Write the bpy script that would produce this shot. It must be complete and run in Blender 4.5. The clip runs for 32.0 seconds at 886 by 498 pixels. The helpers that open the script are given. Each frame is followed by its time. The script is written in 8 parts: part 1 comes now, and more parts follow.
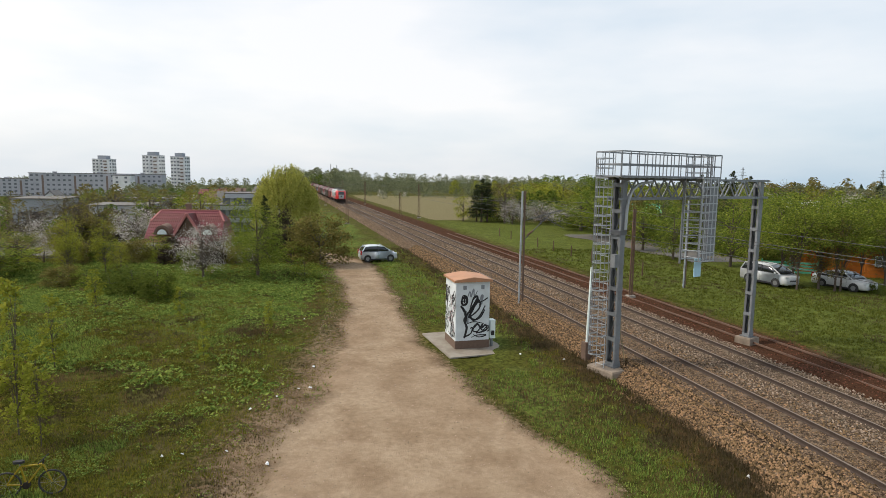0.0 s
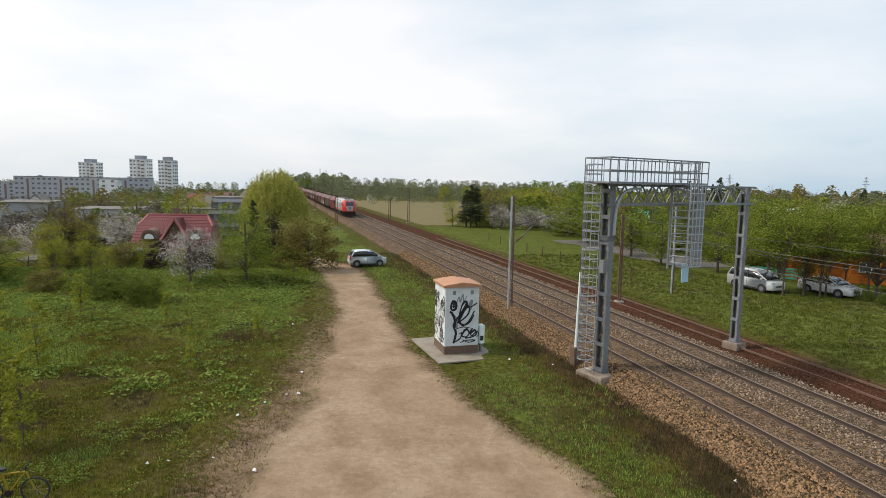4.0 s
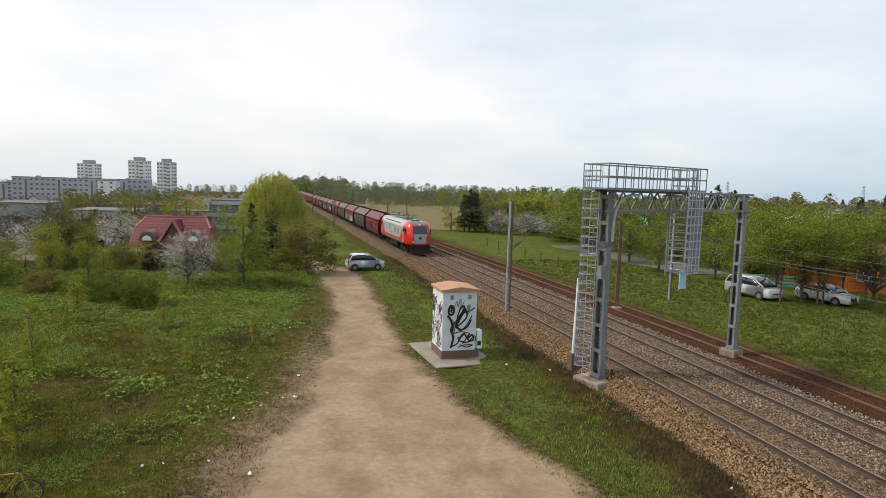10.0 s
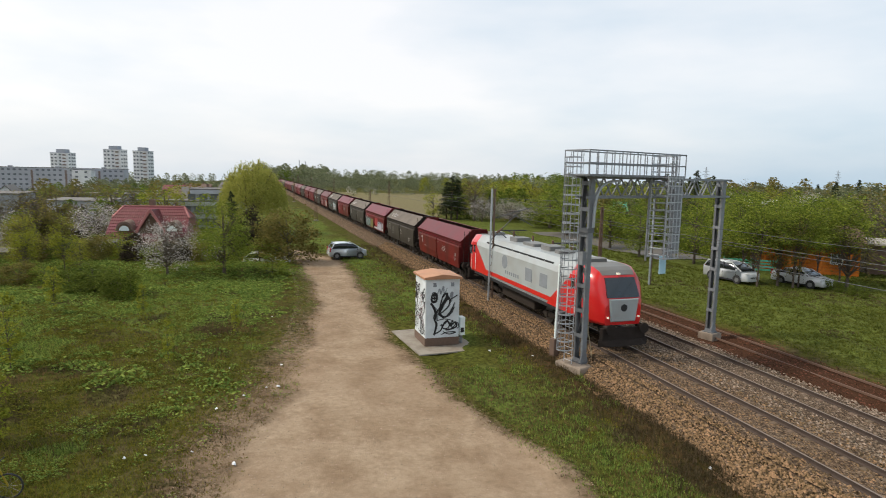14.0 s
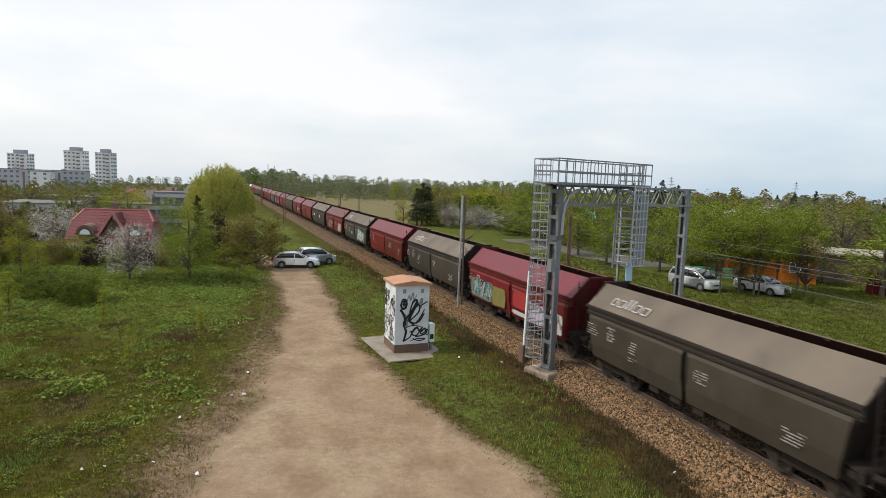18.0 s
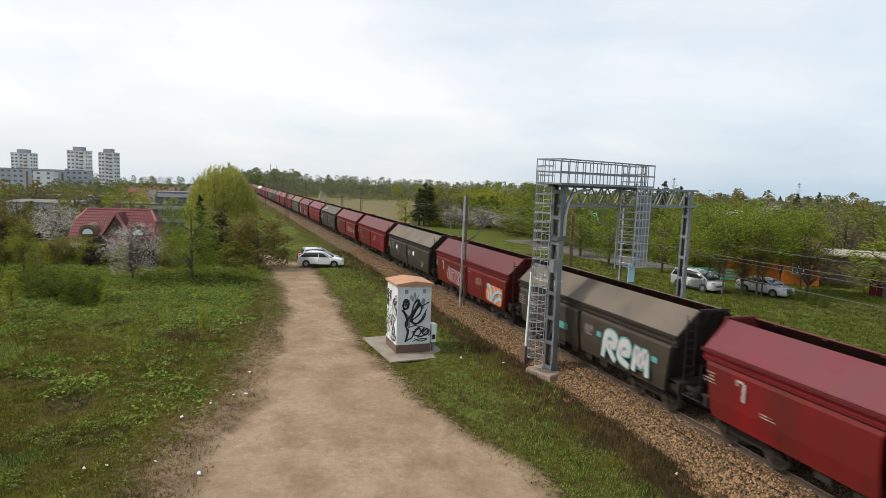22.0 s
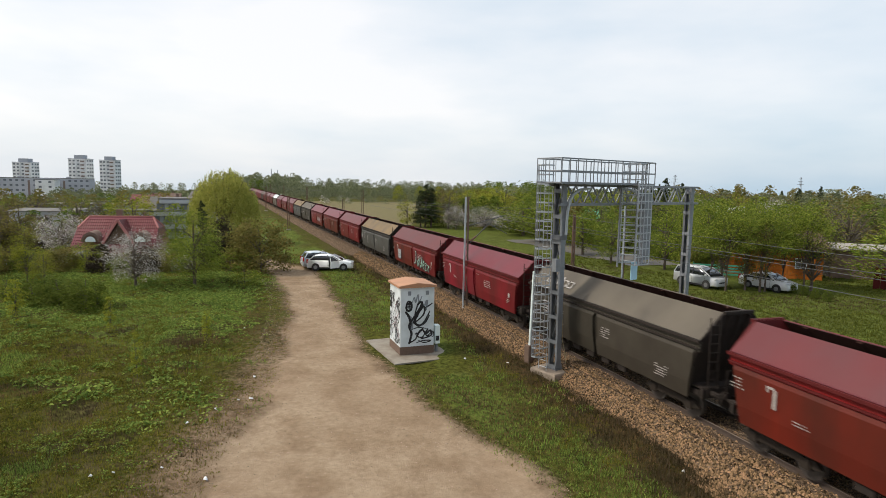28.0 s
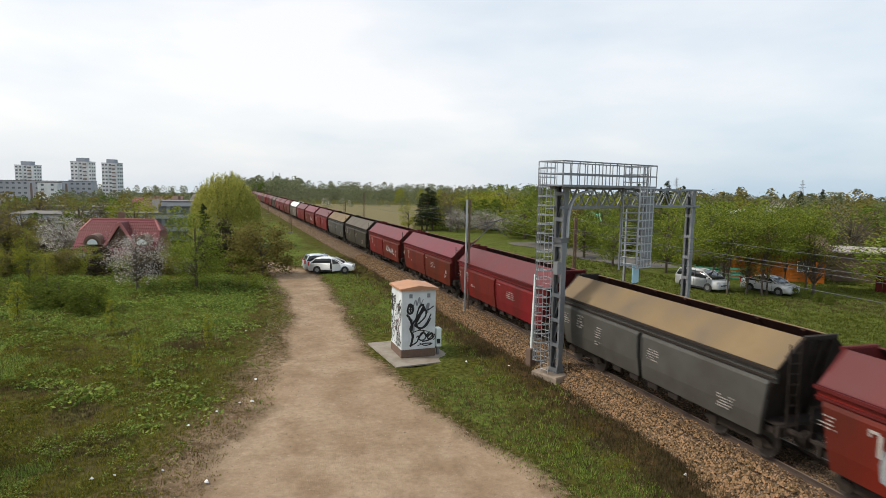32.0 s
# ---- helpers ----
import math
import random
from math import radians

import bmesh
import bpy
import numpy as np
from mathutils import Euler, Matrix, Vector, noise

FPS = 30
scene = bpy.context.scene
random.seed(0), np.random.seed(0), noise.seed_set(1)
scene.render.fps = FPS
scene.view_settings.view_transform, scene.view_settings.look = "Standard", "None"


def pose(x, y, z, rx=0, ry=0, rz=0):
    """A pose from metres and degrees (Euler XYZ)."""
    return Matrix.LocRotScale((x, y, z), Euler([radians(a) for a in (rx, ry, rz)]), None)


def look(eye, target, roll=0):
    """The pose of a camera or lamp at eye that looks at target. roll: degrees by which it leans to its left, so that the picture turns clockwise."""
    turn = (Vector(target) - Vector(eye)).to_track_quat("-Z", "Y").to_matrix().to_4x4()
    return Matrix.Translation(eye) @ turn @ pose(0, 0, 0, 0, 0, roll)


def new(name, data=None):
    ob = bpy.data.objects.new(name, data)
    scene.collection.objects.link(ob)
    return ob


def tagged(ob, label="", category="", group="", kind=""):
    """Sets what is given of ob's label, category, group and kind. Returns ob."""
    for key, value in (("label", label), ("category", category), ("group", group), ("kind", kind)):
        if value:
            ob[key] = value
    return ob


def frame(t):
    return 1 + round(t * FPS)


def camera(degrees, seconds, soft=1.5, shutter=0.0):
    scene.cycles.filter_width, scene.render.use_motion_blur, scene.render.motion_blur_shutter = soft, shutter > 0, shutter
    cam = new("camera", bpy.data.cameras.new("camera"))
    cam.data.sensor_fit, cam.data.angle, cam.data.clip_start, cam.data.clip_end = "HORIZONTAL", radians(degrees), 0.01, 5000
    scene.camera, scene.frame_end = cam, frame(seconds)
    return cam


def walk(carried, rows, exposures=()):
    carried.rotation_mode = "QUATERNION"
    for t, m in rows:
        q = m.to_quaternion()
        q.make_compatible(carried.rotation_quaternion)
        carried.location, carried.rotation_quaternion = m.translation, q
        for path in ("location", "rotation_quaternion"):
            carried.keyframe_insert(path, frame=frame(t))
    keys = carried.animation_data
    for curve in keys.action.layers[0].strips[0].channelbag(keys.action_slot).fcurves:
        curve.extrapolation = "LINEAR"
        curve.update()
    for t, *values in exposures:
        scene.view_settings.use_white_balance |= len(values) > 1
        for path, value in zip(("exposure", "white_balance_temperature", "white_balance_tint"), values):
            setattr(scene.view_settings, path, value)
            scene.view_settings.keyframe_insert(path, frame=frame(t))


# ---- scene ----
cam = camera(73.48, 32.0, soft=0.48, shutter=0.4)
EYE_Z = 7.816
ROWS = (
    (0.0, 0.97, -6.92, -0.8), (0.5, 0.87, -6.96, -0.8), (1.0, 0.78, -7.01, -0.6), (1.5, 0.63, -7.23, -0.53),
    (2.0, 0.67, -7.07, -0.77), (2.5, 0.28, -6.73, -0.65), (3.0, 0.06, -6.66, -0.72), (3.5, -0.03, -6.43, -0.85),
    (5.5, 0.03, -6.39, -1.6), (6.0, -0.03, -6.35, -1.43), (6.5, -0.11, -6.21, -1.31), (7.0, -0.22, -6.4, -1.47),
    (7.5, -0.14, -6.2, -1.49), (8.0, -0.06, -6.35, -1.68), (8.5, -0.08, -6.31, -1.73), (9.0, -0.08, -6.22, -1.47),
    (9.5, -0.06, -6.23, -1.6), (10.0, -0.22, -5.97, -1.61), (10.5, -0.33, -5.84, -1.47), (11.0, -0.28, -5.87, -1.63),
    (11.5, -0.36, -5.94, -1.97), (12.0, -0.07, -5.93, -1.84), (12.5, 0.02, -5.84, -1.89), (13.0, 0.01, -5.74, -2.07),
    (13.5, -0.32, -5.72, -1.81), (14.0, -1.96, -7.13, -1.25), (14.5, -4.58, -7.59, -1.75), (16.5, -4.72, -6.47, -2.3),
    (17.0, -4.99, -6.15, -2.26), (17.5, -5.05, -6.24, -1.84), (18.0, -4.85, -6.43, -1.97), (18.5, -4.75, -6.34, -2.03),
    (19.0, -4.8, -6.31, -1.7), (19.5, -4.68, -6.36, -1.94), (20.0, -4.56, -6.32, -2.15), (20.5, -4.57, -6.32, -2.14),
    (21.0, -4.74, -6.26, -1.83), (21.5, -4.61, -6.41, -1.87), (22.0, -4.64, -6.4, -2.09), (22.5, -4.6, -6.34, -1.96),
    (23.0, -4.58, -6.31, -1.65), (23.5, -4.51, -6.33, -1.38), (24.0, -4.47, -6.42, -0.99), (24.5, -4.49, -6.29, -0.97),
    (25.0, -4.47, -6.3, -0.82), (25.5, -4.52, -6.35, -0.9), (27.5, -4.41, -6.32, -1.18), (28.0, -4.44, -6.29, -1.01),
    (28.5, -4.56, -6.34, -0.83), (29.0, -4.4, -6.13, -0.83), (29.5, -4.45, -6.13, -1.01), (30.0, -4.49, -6.09, -1.06),
    (30.5, -4.41, -6.06, -1.08), (31.0, -4.32, -6.19, -1.0), (31.5, -4.27, -6.15, -1.21), (32.0, -4.3, -6.02, -1.02),
)
walk(cam, [(t, pose(0, 0, EYE_Z, 90 + p, 0, yaw) @ pose(0, 0, 0, 0, 0, -roll)) for t, yaw, p, roll in ROWS])

# ---- world and sun ----
SUN_AZ, SUN_EL = -88.0, 48.0          # degrees from +y towards +x, and above the horizon
world = bpy.data.worlds.new("overcast_sky")
scene.world = world
world.use_nodes = True
wn, wl = world.node_tree.nodes, world.node_tree.links
wn.clear()
w_out = wn.new("ShaderNodeOutputWorld")
w_bg = wn.new("ShaderNodeBackground")
w_sky = wn.new("ShaderNodeTexSky")
w_sky.sky_type, w_sky.sun_disc = "NISHITA", False
w_sky.sun_elevation, w_sky.sun_rotation = radians(SUN_EL), radians(SUN_AZ)
w_sky.air_density, w_sky.dust_density, w_sky.ozone_density = 1.0, 3.0, 1.0
w_co = wn.new("ShaderNodeTexCoord")
w_map = wn.new("ShaderNodeMapping")
w_map.inputs["Scale"].default_value = (1.0, 1.0, 3.5)
w_noise = wn.new("ShaderNodeTexNoise")
w_noise.inputs["Scale"].default_value, w_noise.inputs["Detail"].default_value = 1.6, 5.0
w_ramp = wn.new("ShaderNodeValToRGB")
w_ramp.color_ramp.elements[0].position, w_ramp.color_ramp.elements[0].color = 0.26, (0.62, 0.785, 0.925, 1)
w_ramp.color_ramp.elements[1].position, w_ramp.color_ramp.elements[1].color = 0.66, (1.13, 1.12, 1.12, 1)
w_cloud = wn.new("ShaderNodeMixRGB")
w_cloud.blend_type, w_cloud.inputs[0].default_value = "MULTIPLY", 1.0
w_cloud.inputs[2].default_value = (7.4, 7.4, 7.4, 1)
w_mix = wn.new("ShaderNodeMixRGB")
w_mix.inputs[0].default_value = 0.80
w_bg.inputs["Strength"].default_value = 0.135
wl.new(w_co.outputs["Generated"], w_map.inputs["Vector"])
wl.new(w_map.outputs[0], w_noise.inputs["Vector"])
w_sep = wn.new("ShaderNodeSeparateXYZ")
w_side = wn.new("ShaderNodeMapRange")
w_side.inputs["From Min"].default_value, w_side.inputs["From Max"].default_value = -0.75, 0.85
w_side.inputs["To Min"].default_value, w_side.inputs["To Max"].default_value = 0.13, -0.19
w_add = wn.new("ShaderNodeMath")
w_add.operation = "ADD"
wl.new(w_co.outputs["Generated"], w_sep.inputs[0])
wl.new(w_sep.outputs["X"], w_side.inputs["Value"])
wl.new(w_noise.outputs["Fac"], w_add.inputs[0])
wl.new(w_side.outputs[0], w_add.inputs[1])
wl.new(w_add.outputs[0], w_ramp.inputs[0])
wl.new(w_ramp.outputs[0], w_cloud.inputs[1])
wl.new(w_sky.outputs[0], w_mix.inputs[1])
wl.new(w_cloud.outputs[0], w_mix.inputs[2])
wl.new(w_mix.outputs[0], w_bg.inputs["Color"])
wl.new(w_bg.outputs[0], w_out.inputs["Surface"])

sun = new("sun", bpy.data.lights.new("sun", "SUN"))
sun.data.energy, sun.data.angle, sun.data.color = 3.1, radians(9), (1.0, 0.92, 0.79)
sun_way = Vector((math.sin(radians(SUN_AZ)) * math.cos(radians(SUN_EL)), math.cos(radians(SUN_AZ)) * math.cos(radians(SUN_EL)), math.sin(radians(SUN_EL))))
sun.matrix_world = look(sun_way * 200, (0, 0, 0))
scene.view_settings.exposure = 0.0


# ---- materials ----
def material(name, color, rough=0.7, metal=0.0, vary=0.25, scale=3.0, bump=0.0, bump_scale=40.0, dirt=None, dirt_scale=0.8, dirt_amount=0.35, island=0.0, coat=0.0, stretch=(1, 1, 1), random_ob=0.0, emit=0.0, hue=0.05, spec=0.5):
    """A surface with broad and fine variation, stains and fine relief."""
    m = bpy.data.materials.new(name)
    m.use_nodes = True
    n, l = m.node_tree.nodes, m.node_tree.links
    b = n["Principled BSDF"]
    b.inputs["Roughness"].default_value, b.inputs["Metallic"].default_value = rough, metal
    b.inputs["Specular IOR Level"].default_value = spec
    if coat:
        b.inputs["Coat Weight"].default_value = coat
    co = n.new("ShaderNodeTexCoord")
    mp = n.new("ShaderNodeMapping")
    mp.inputs["Scale"].default_value = stretch
    l.new(co.outputs["Object"], mp.inputs["Vector"])
    fine = n.new("ShaderNodeTexNoise")
    fine.inputs["Scale"].default_value, fine.inputs["Detail"].default_value = scale, 6
    l.new(mp.outputs[0], fine.inputs["Vector"])
    dark = tuple(c * (1 - vary) for c in color)
    lite = tuple(min(1, c * (1 + vary)) for c in color)
    mix = n.new("ShaderNodeMixRGB")
    mix.inputs[1].default_value, mix.inputs[2].default_value = (*dark, 1), (*lite, 1)
    l.new(fine.outputs["Fac"], mix.inputs[0])
    last = mix.outputs[0]
    if dirt:
        big = n.new("ShaderNodeTexNoise")
        big.inputs["Scale"].default_value, big.inputs["Detail"].default_value = dirt_scale, 8
        l.new(mp.outputs[0], big.inputs["Vector"])
        ramp = n.new("ShaderNodeMapRange")
        ramp.inputs["From Min"].default_value, ramp.inputs["From Max"].default_value = 0.42, 0.72
        ramp.inputs["To Max"].default_value = dirt_amount * 2
        ramp.clamp = True
        l.new(big.outputs["Fac"], ramp.inputs["Value"])
        m2 = n.new("ShaderNodeMixRGB")
        m2.inputs[2].default_value = (*dirt, 1)
        l.new(ramp.outputs[0], m2.inputs[0])
        l.new(last, m2.inputs[1])
        last = m2.outputs[0]
    if island or random_ob:
        rnd = n.new("ShaderNodeNewGeometry") if island else n.new("ShaderNodeObjectInfo")
        hsv = n.new("ShaderNodeHueSaturation")
        amount = island or random_ob
        v = n.new("ShaderNodeMapRange")
        v.inputs["To Min"].default_value, v.inputs["To Max"].default_value = 1 - amount, 1 + amount
        l.new(rnd.outputs["Random Per Island" if island else "Random"], v.inputs["Value"])
        l.new(v.outputs[0], hsv.inputs["Value"])
        h = n.new("ShaderNodeMapRange")
        h.inputs["To Min"].default_value, h.inputs["To Max"].default_value = 0.5 + hue * amount, 0.5 - hue * amount
        l.new(rnd.outputs["Random Per Island" if island else "Random"], h.inputs["Value"])
        l.new(h.outputs[0], hsv.inputs["Hue"])
        l.new(last, hsv.inputs["Color"])
        last = hsv.outputs[0]
    l.new(last, b.inputs["Base Color"])
    if bump:
        bt = n.new("ShaderNodeTexNoise")
        bt.inputs["Scale"].default_value, bt.inputs["Detail"].default_value = bump_scale, 5
        l.new(mp.outputs[0], bt.inputs["Vector"])
        bn = n.new("ShaderNodeBump")
        bn.inputs["Strength"].default_value, bn.inputs["Distance"].default_value = bump, 0.02
        l.new(bt.outputs["Fac"], bn.inputs["Height"])
        l.new(bn.outputs[0], b.inputs["Normal"])
    if emit:
        b.inputs["Emission Color"].default_value, b.inputs["Emission Strength"].default_value = (*color, 1), emit
    return m


def leaf_material(name, color, vary=0.35):
    m = material(name, color, rough=0.85, vary=0.2, scale=0.6, island=vary)
    b = m.node_tree.nodes["Principled BSDF"]
    b.inputs["Specular IOR Level"].default_value = 0.04
    tr = m.node_tree.nodes.new("ShaderNodeBsdfTranslucent")
    mx = m.node_tree.nodes.new("ShaderNodeMixShader")
    mx.inputs[0].default_value = 0.35
    out = m.node_tree.nodes["Material Output"]
    src = b.inputs["Base Color"].links[0].from_socket
    m.node_tree.links.new(src, tr.inputs["Color"])
    m.node_tree.links.new(b.outputs[0], mx.inputs[1])
    m.node_tree.links.new(tr.outputs[0], mx.inputs[2])
    m.node_tree.links.new(mx.outputs[0], out.inputs["Surface"])
    return m


def ground_material():
    """Grass, trodden earth, brown soil and field, told apart by the zones of the sheet."""
    m = bpy.data.materials.new("ground")
    m.use_nodes = True
    n, l = m.node_tree.nodes, m.node_tree.links
    b = n["Principled BSDF"]
    b.inputs["Roughness"].default_value = 0.95
    b.inputs["Specular IOR Level"].default_value = 0.03
    co = n.new("ShaderNodeTexCoord")
    at = n.new("ShaderNodeVertexColor")
    at.layer_name = "zones"
    sep = n.new("ShaderNodeSeparateColor")
    l.new(at.outputs["Color"], sep.inputs[0])

    def tex(scale, detail=8, rough=0.6):
        t = n.new("ShaderNodeTexNoise")
        t.inputs["Scale"].default_value, t.inputs["Detail"].default_value, t.inputs["Roughness"].default_value = scale, detail, rough
        l.new(co.outputs["Object"], t.inputs["Vector"])
        return t.outputs["Fac"]

    def two(fac, a, c, lo=0.35, hi=0.65):
        r = n.new("ShaderNodeValToRGB")
        r.color_ramp.elements[0].position, r.color_ramp.elements[1].position = lo, hi
        r.color_ramp.elements[0].color, r.color_ramp.elements[1].color = (*a, 1), (*c, 1)
        l.new(fac, r.inputs[0])
        return r.outputs[0]

    def blend(fac, a, c):
        x = n.new("ShaderNodeMixRGB")
        l.new(fac, x.inputs[0]), l.new(a, x.inputs[1]), l.new(c, x.inputs[2])
        return x.outputs[0]

    def mask(value, jitter, lo, hi):
        add = n.new("ShaderNodeMath")
        add.operation = "ADD"
        sub = n.new("ShaderNodeMath")
        sub.operation = "MULTIPLY_ADD"
        sub.inputs[1].default_value, sub.inputs[2].default_value = 0.9, -0.45
        l.new(jitter, sub.inputs[0])
        l.new(value, add.inputs[0]), l.new(sub.outputs[0], add.inputs[1])
        r = n.new("ShaderNodeMapRange")
        r.inputs["From Min"].default_value, r.inputs["From Max"].default_value = lo, hi
        l.new(add.outputs[0], r.inputs["Value"])
        return r.outputs[0]

    n_broad, n_mid, n_fine, n_grain = tex(0.16), tex(0.9), tex(5.0), tex(38.0, 4)
    grass = blend(n_mid, two(n_fine, (0.020, 0.028, 0.004), (0.078, 0.095, 0.013)), two(n_fine, (0.040, 0.034, 0.009), (0.112, 0.096, 0.026)))
    dry = two(n_fine, (0.055, 0.041, 0.022), (0.118, 0.090, 0.050))
    grass = blend(mask(n_broad, n_mid, 0.50, 0.85), grass, dry)
    earth = blend(n_mid, two(n_grain, (0.238, 0.175, 0.120), (0.400, 0.310, 0.220), 0.3, 0.7), two(n_fine, (0.200, 0.145, 0.096), (0.392, 0.302, 0.214), 0.3, 0.72))
    earth = blend(mask(n_broad, n_mid, 0.42, 0.95), earth, two(n_grain, (0.165, 0.112, 0.072), (0.32, 0.232, 0.160), 0.3, 0.7))
    soil = blend(n_mid, two(n_grain, (0.020, 0.010, 0.006), (0.100, 0.047, 0.026)), two(n_fine, (0.028, 0.014, 0.008), (0.088, 0.042, 0.024)))
    field = two(n_fine, (0.122, 0.106, 0.054), (0.195, 0.168, 0.090))
    rich = blend(n_mid, two(n_fine, (0.028, 0.044, 0.010), (0.132, 0.168, 0.036)), two(n_fine, (0.048, 0.064, 0.012), (0.134, 0.160, 0.031)))
    grass = blend(mask(at.outputs["Alpha"], n_mid, 0.3, 0.7), grass, rich)
    c = blend(mask(sep.outputs[2], n_mid, 0.4, 0.6), grass, field)
    c = blend(mask(sep.outputs[1], n_fine, 0.35, 0.7), c, soil)
    mp = n.new("ShaderNodeMapping")
    mp.inputs["Scale"].default_value = (0.62, 0.50, 1.0)
    mp.inputs["Rotation"].default_value = (0, 0, 0.12)
    rut = n.new("ShaderNodeTexNoise")
    rut.inputs["Scale"].default_value, rut.inputs["Detail"].default_value, rut.inputs["Roughness"].default_value = 1.0, 6, 0.65
    l.new(co.outputs["Object"], mp.inputs["Vector"])
    l.new(mp.outputs[0], rut.inputs["Vector"])
    worn = n.new("ShaderNodeMixRGB")
    worn.blend_type, worn.inputs[0].default_value = "MULTIPLY", 1.0
    l.new(earth, worn.inputs[1])
    l.new(two(rut.outputs["Fac"], (0.80, 0.75, 0.70), (1.06, 1.05, 1.03), 0.38, 0.60), worn.inputs[2])
    earth = worn.outputs[0]
    humus = blend(n_mid, two(n_fine, (0.062, 0.040, 0.022), (0.175, 0.120, 0.076)), two(n_grain, (0.085, 0.056, 0.032), (0.215, 0.152, 0.102)))
    earth = blend(mask(sep.outputs[0], n_mid, 0.50, 0.86), humus, earth)
    c = blend(mask(sep.outputs[0], n_fine, 0.36, 0.62), c, earth)
    l.new(c, b.inputs["Base Color"])
    bn = n.new("ShaderNodeBump")
    bn.inputs["Strength"].default_value, bn.inputs["Distance"].default_value = 0.6, 0.05
    hs = n.new("ShaderNodeMath")
    hs.operation = "ADD"
    l.new(n_fine, hs.inputs[0]), l.new(n_grain, hs.inputs[1])
    l.new(hs.outputs[0], bn.inputs["Height"])
    l.new(bn.outputs[0], b.inputs["Normal"])
    return m


def stone_material(name):
    """Broken stone: cells of uneven tone with dark gaps, browner where dust and rust have settled."""
    m = bpy.data.materials.new(name)
    m.use_nodes = True
    n, l = m.node_tree.nodes, m.node_tree.links
    b = n["Principled BSDF"]
    b.inputs["Roughness"].default_value = 0.95
    b.inputs["Specular IOR Level"].default_value = 0.08
    co = n.new("ShaderNodeTexCoord")
    cell = n.new("ShaderNodeTexVoronoi")
    cell.inputs["Scale"].default_value = 15.0
    gap = n.new("ShaderNodeTexVoronoi")
    gap.feature = "DISTANCE_TO_EDGE"
    gap.inputs["Scale"].default_value = 15.0
    big = n.new("ShaderNodeTexNoise")
    big.inputs["Scale"].default_value, big.inputs["Detail"].default_value = 0.6, 6
    for t in (cell, gap, big):
        l.new(co.outputs["Object"], t.inputs["Vector"])
    sep = n.new("ShaderNodeSeparateColor")
    l.new(cell.outputs["Color"], sep.inputs[0])
    tone = n.new("ShaderNodeValToRGB")
    tone.color_ramp.elements[0].color, tone.color_ramp.elements[1].color = (0.062, 0.043, 0.030, 1), (0.300, 0.225, 0.160, 1)
    l.new(sep.outputs[0], tone.inputs[0])
    brown = n.new("ShaderNodeMixRGB")
    brown.blend_type = "MULTIPLY"
    brown.inputs[2].default_value = (0.70, 0.59, 0.49, 1)
    l.new(big.outputs["Fac"], brown.inputs[0])
    l.new(tone.outputs[0], brown.inputs[1])
    # shade between the stones, put into the colour as darkened cell edges
    edge = n.new("ShaderNodeMapRange")
    edge.inputs["From Max"].default_value = 0.16
    edge.inputs["To Min"].default_value = 0.25
    l.new(gap.outputs["Distance"], edge.inputs["Value"])
    mul = n.new("ShaderNodeMixRGB")
    mul.blend_type, mul.inputs[0].default_value = "MULTIPLY", 1.0
    l.new(brown.outputs[0], mul.inputs[1])
    l.new(edge.outputs[0], mul.inputs[2])
    l.new(mul.outputs[0], b.inputs["Base Color"])
    bn = n.new("ShaderNodeBump")
    bn.inputs["Strength"].default_value, bn.inputs["Distance"].default_value = 1.0, 0.04
    l.new(gap.outputs["Distance"], bn.inputs["Height"])
    l.new(bn.outputs[0], b.inputs["Normal"])
    return m


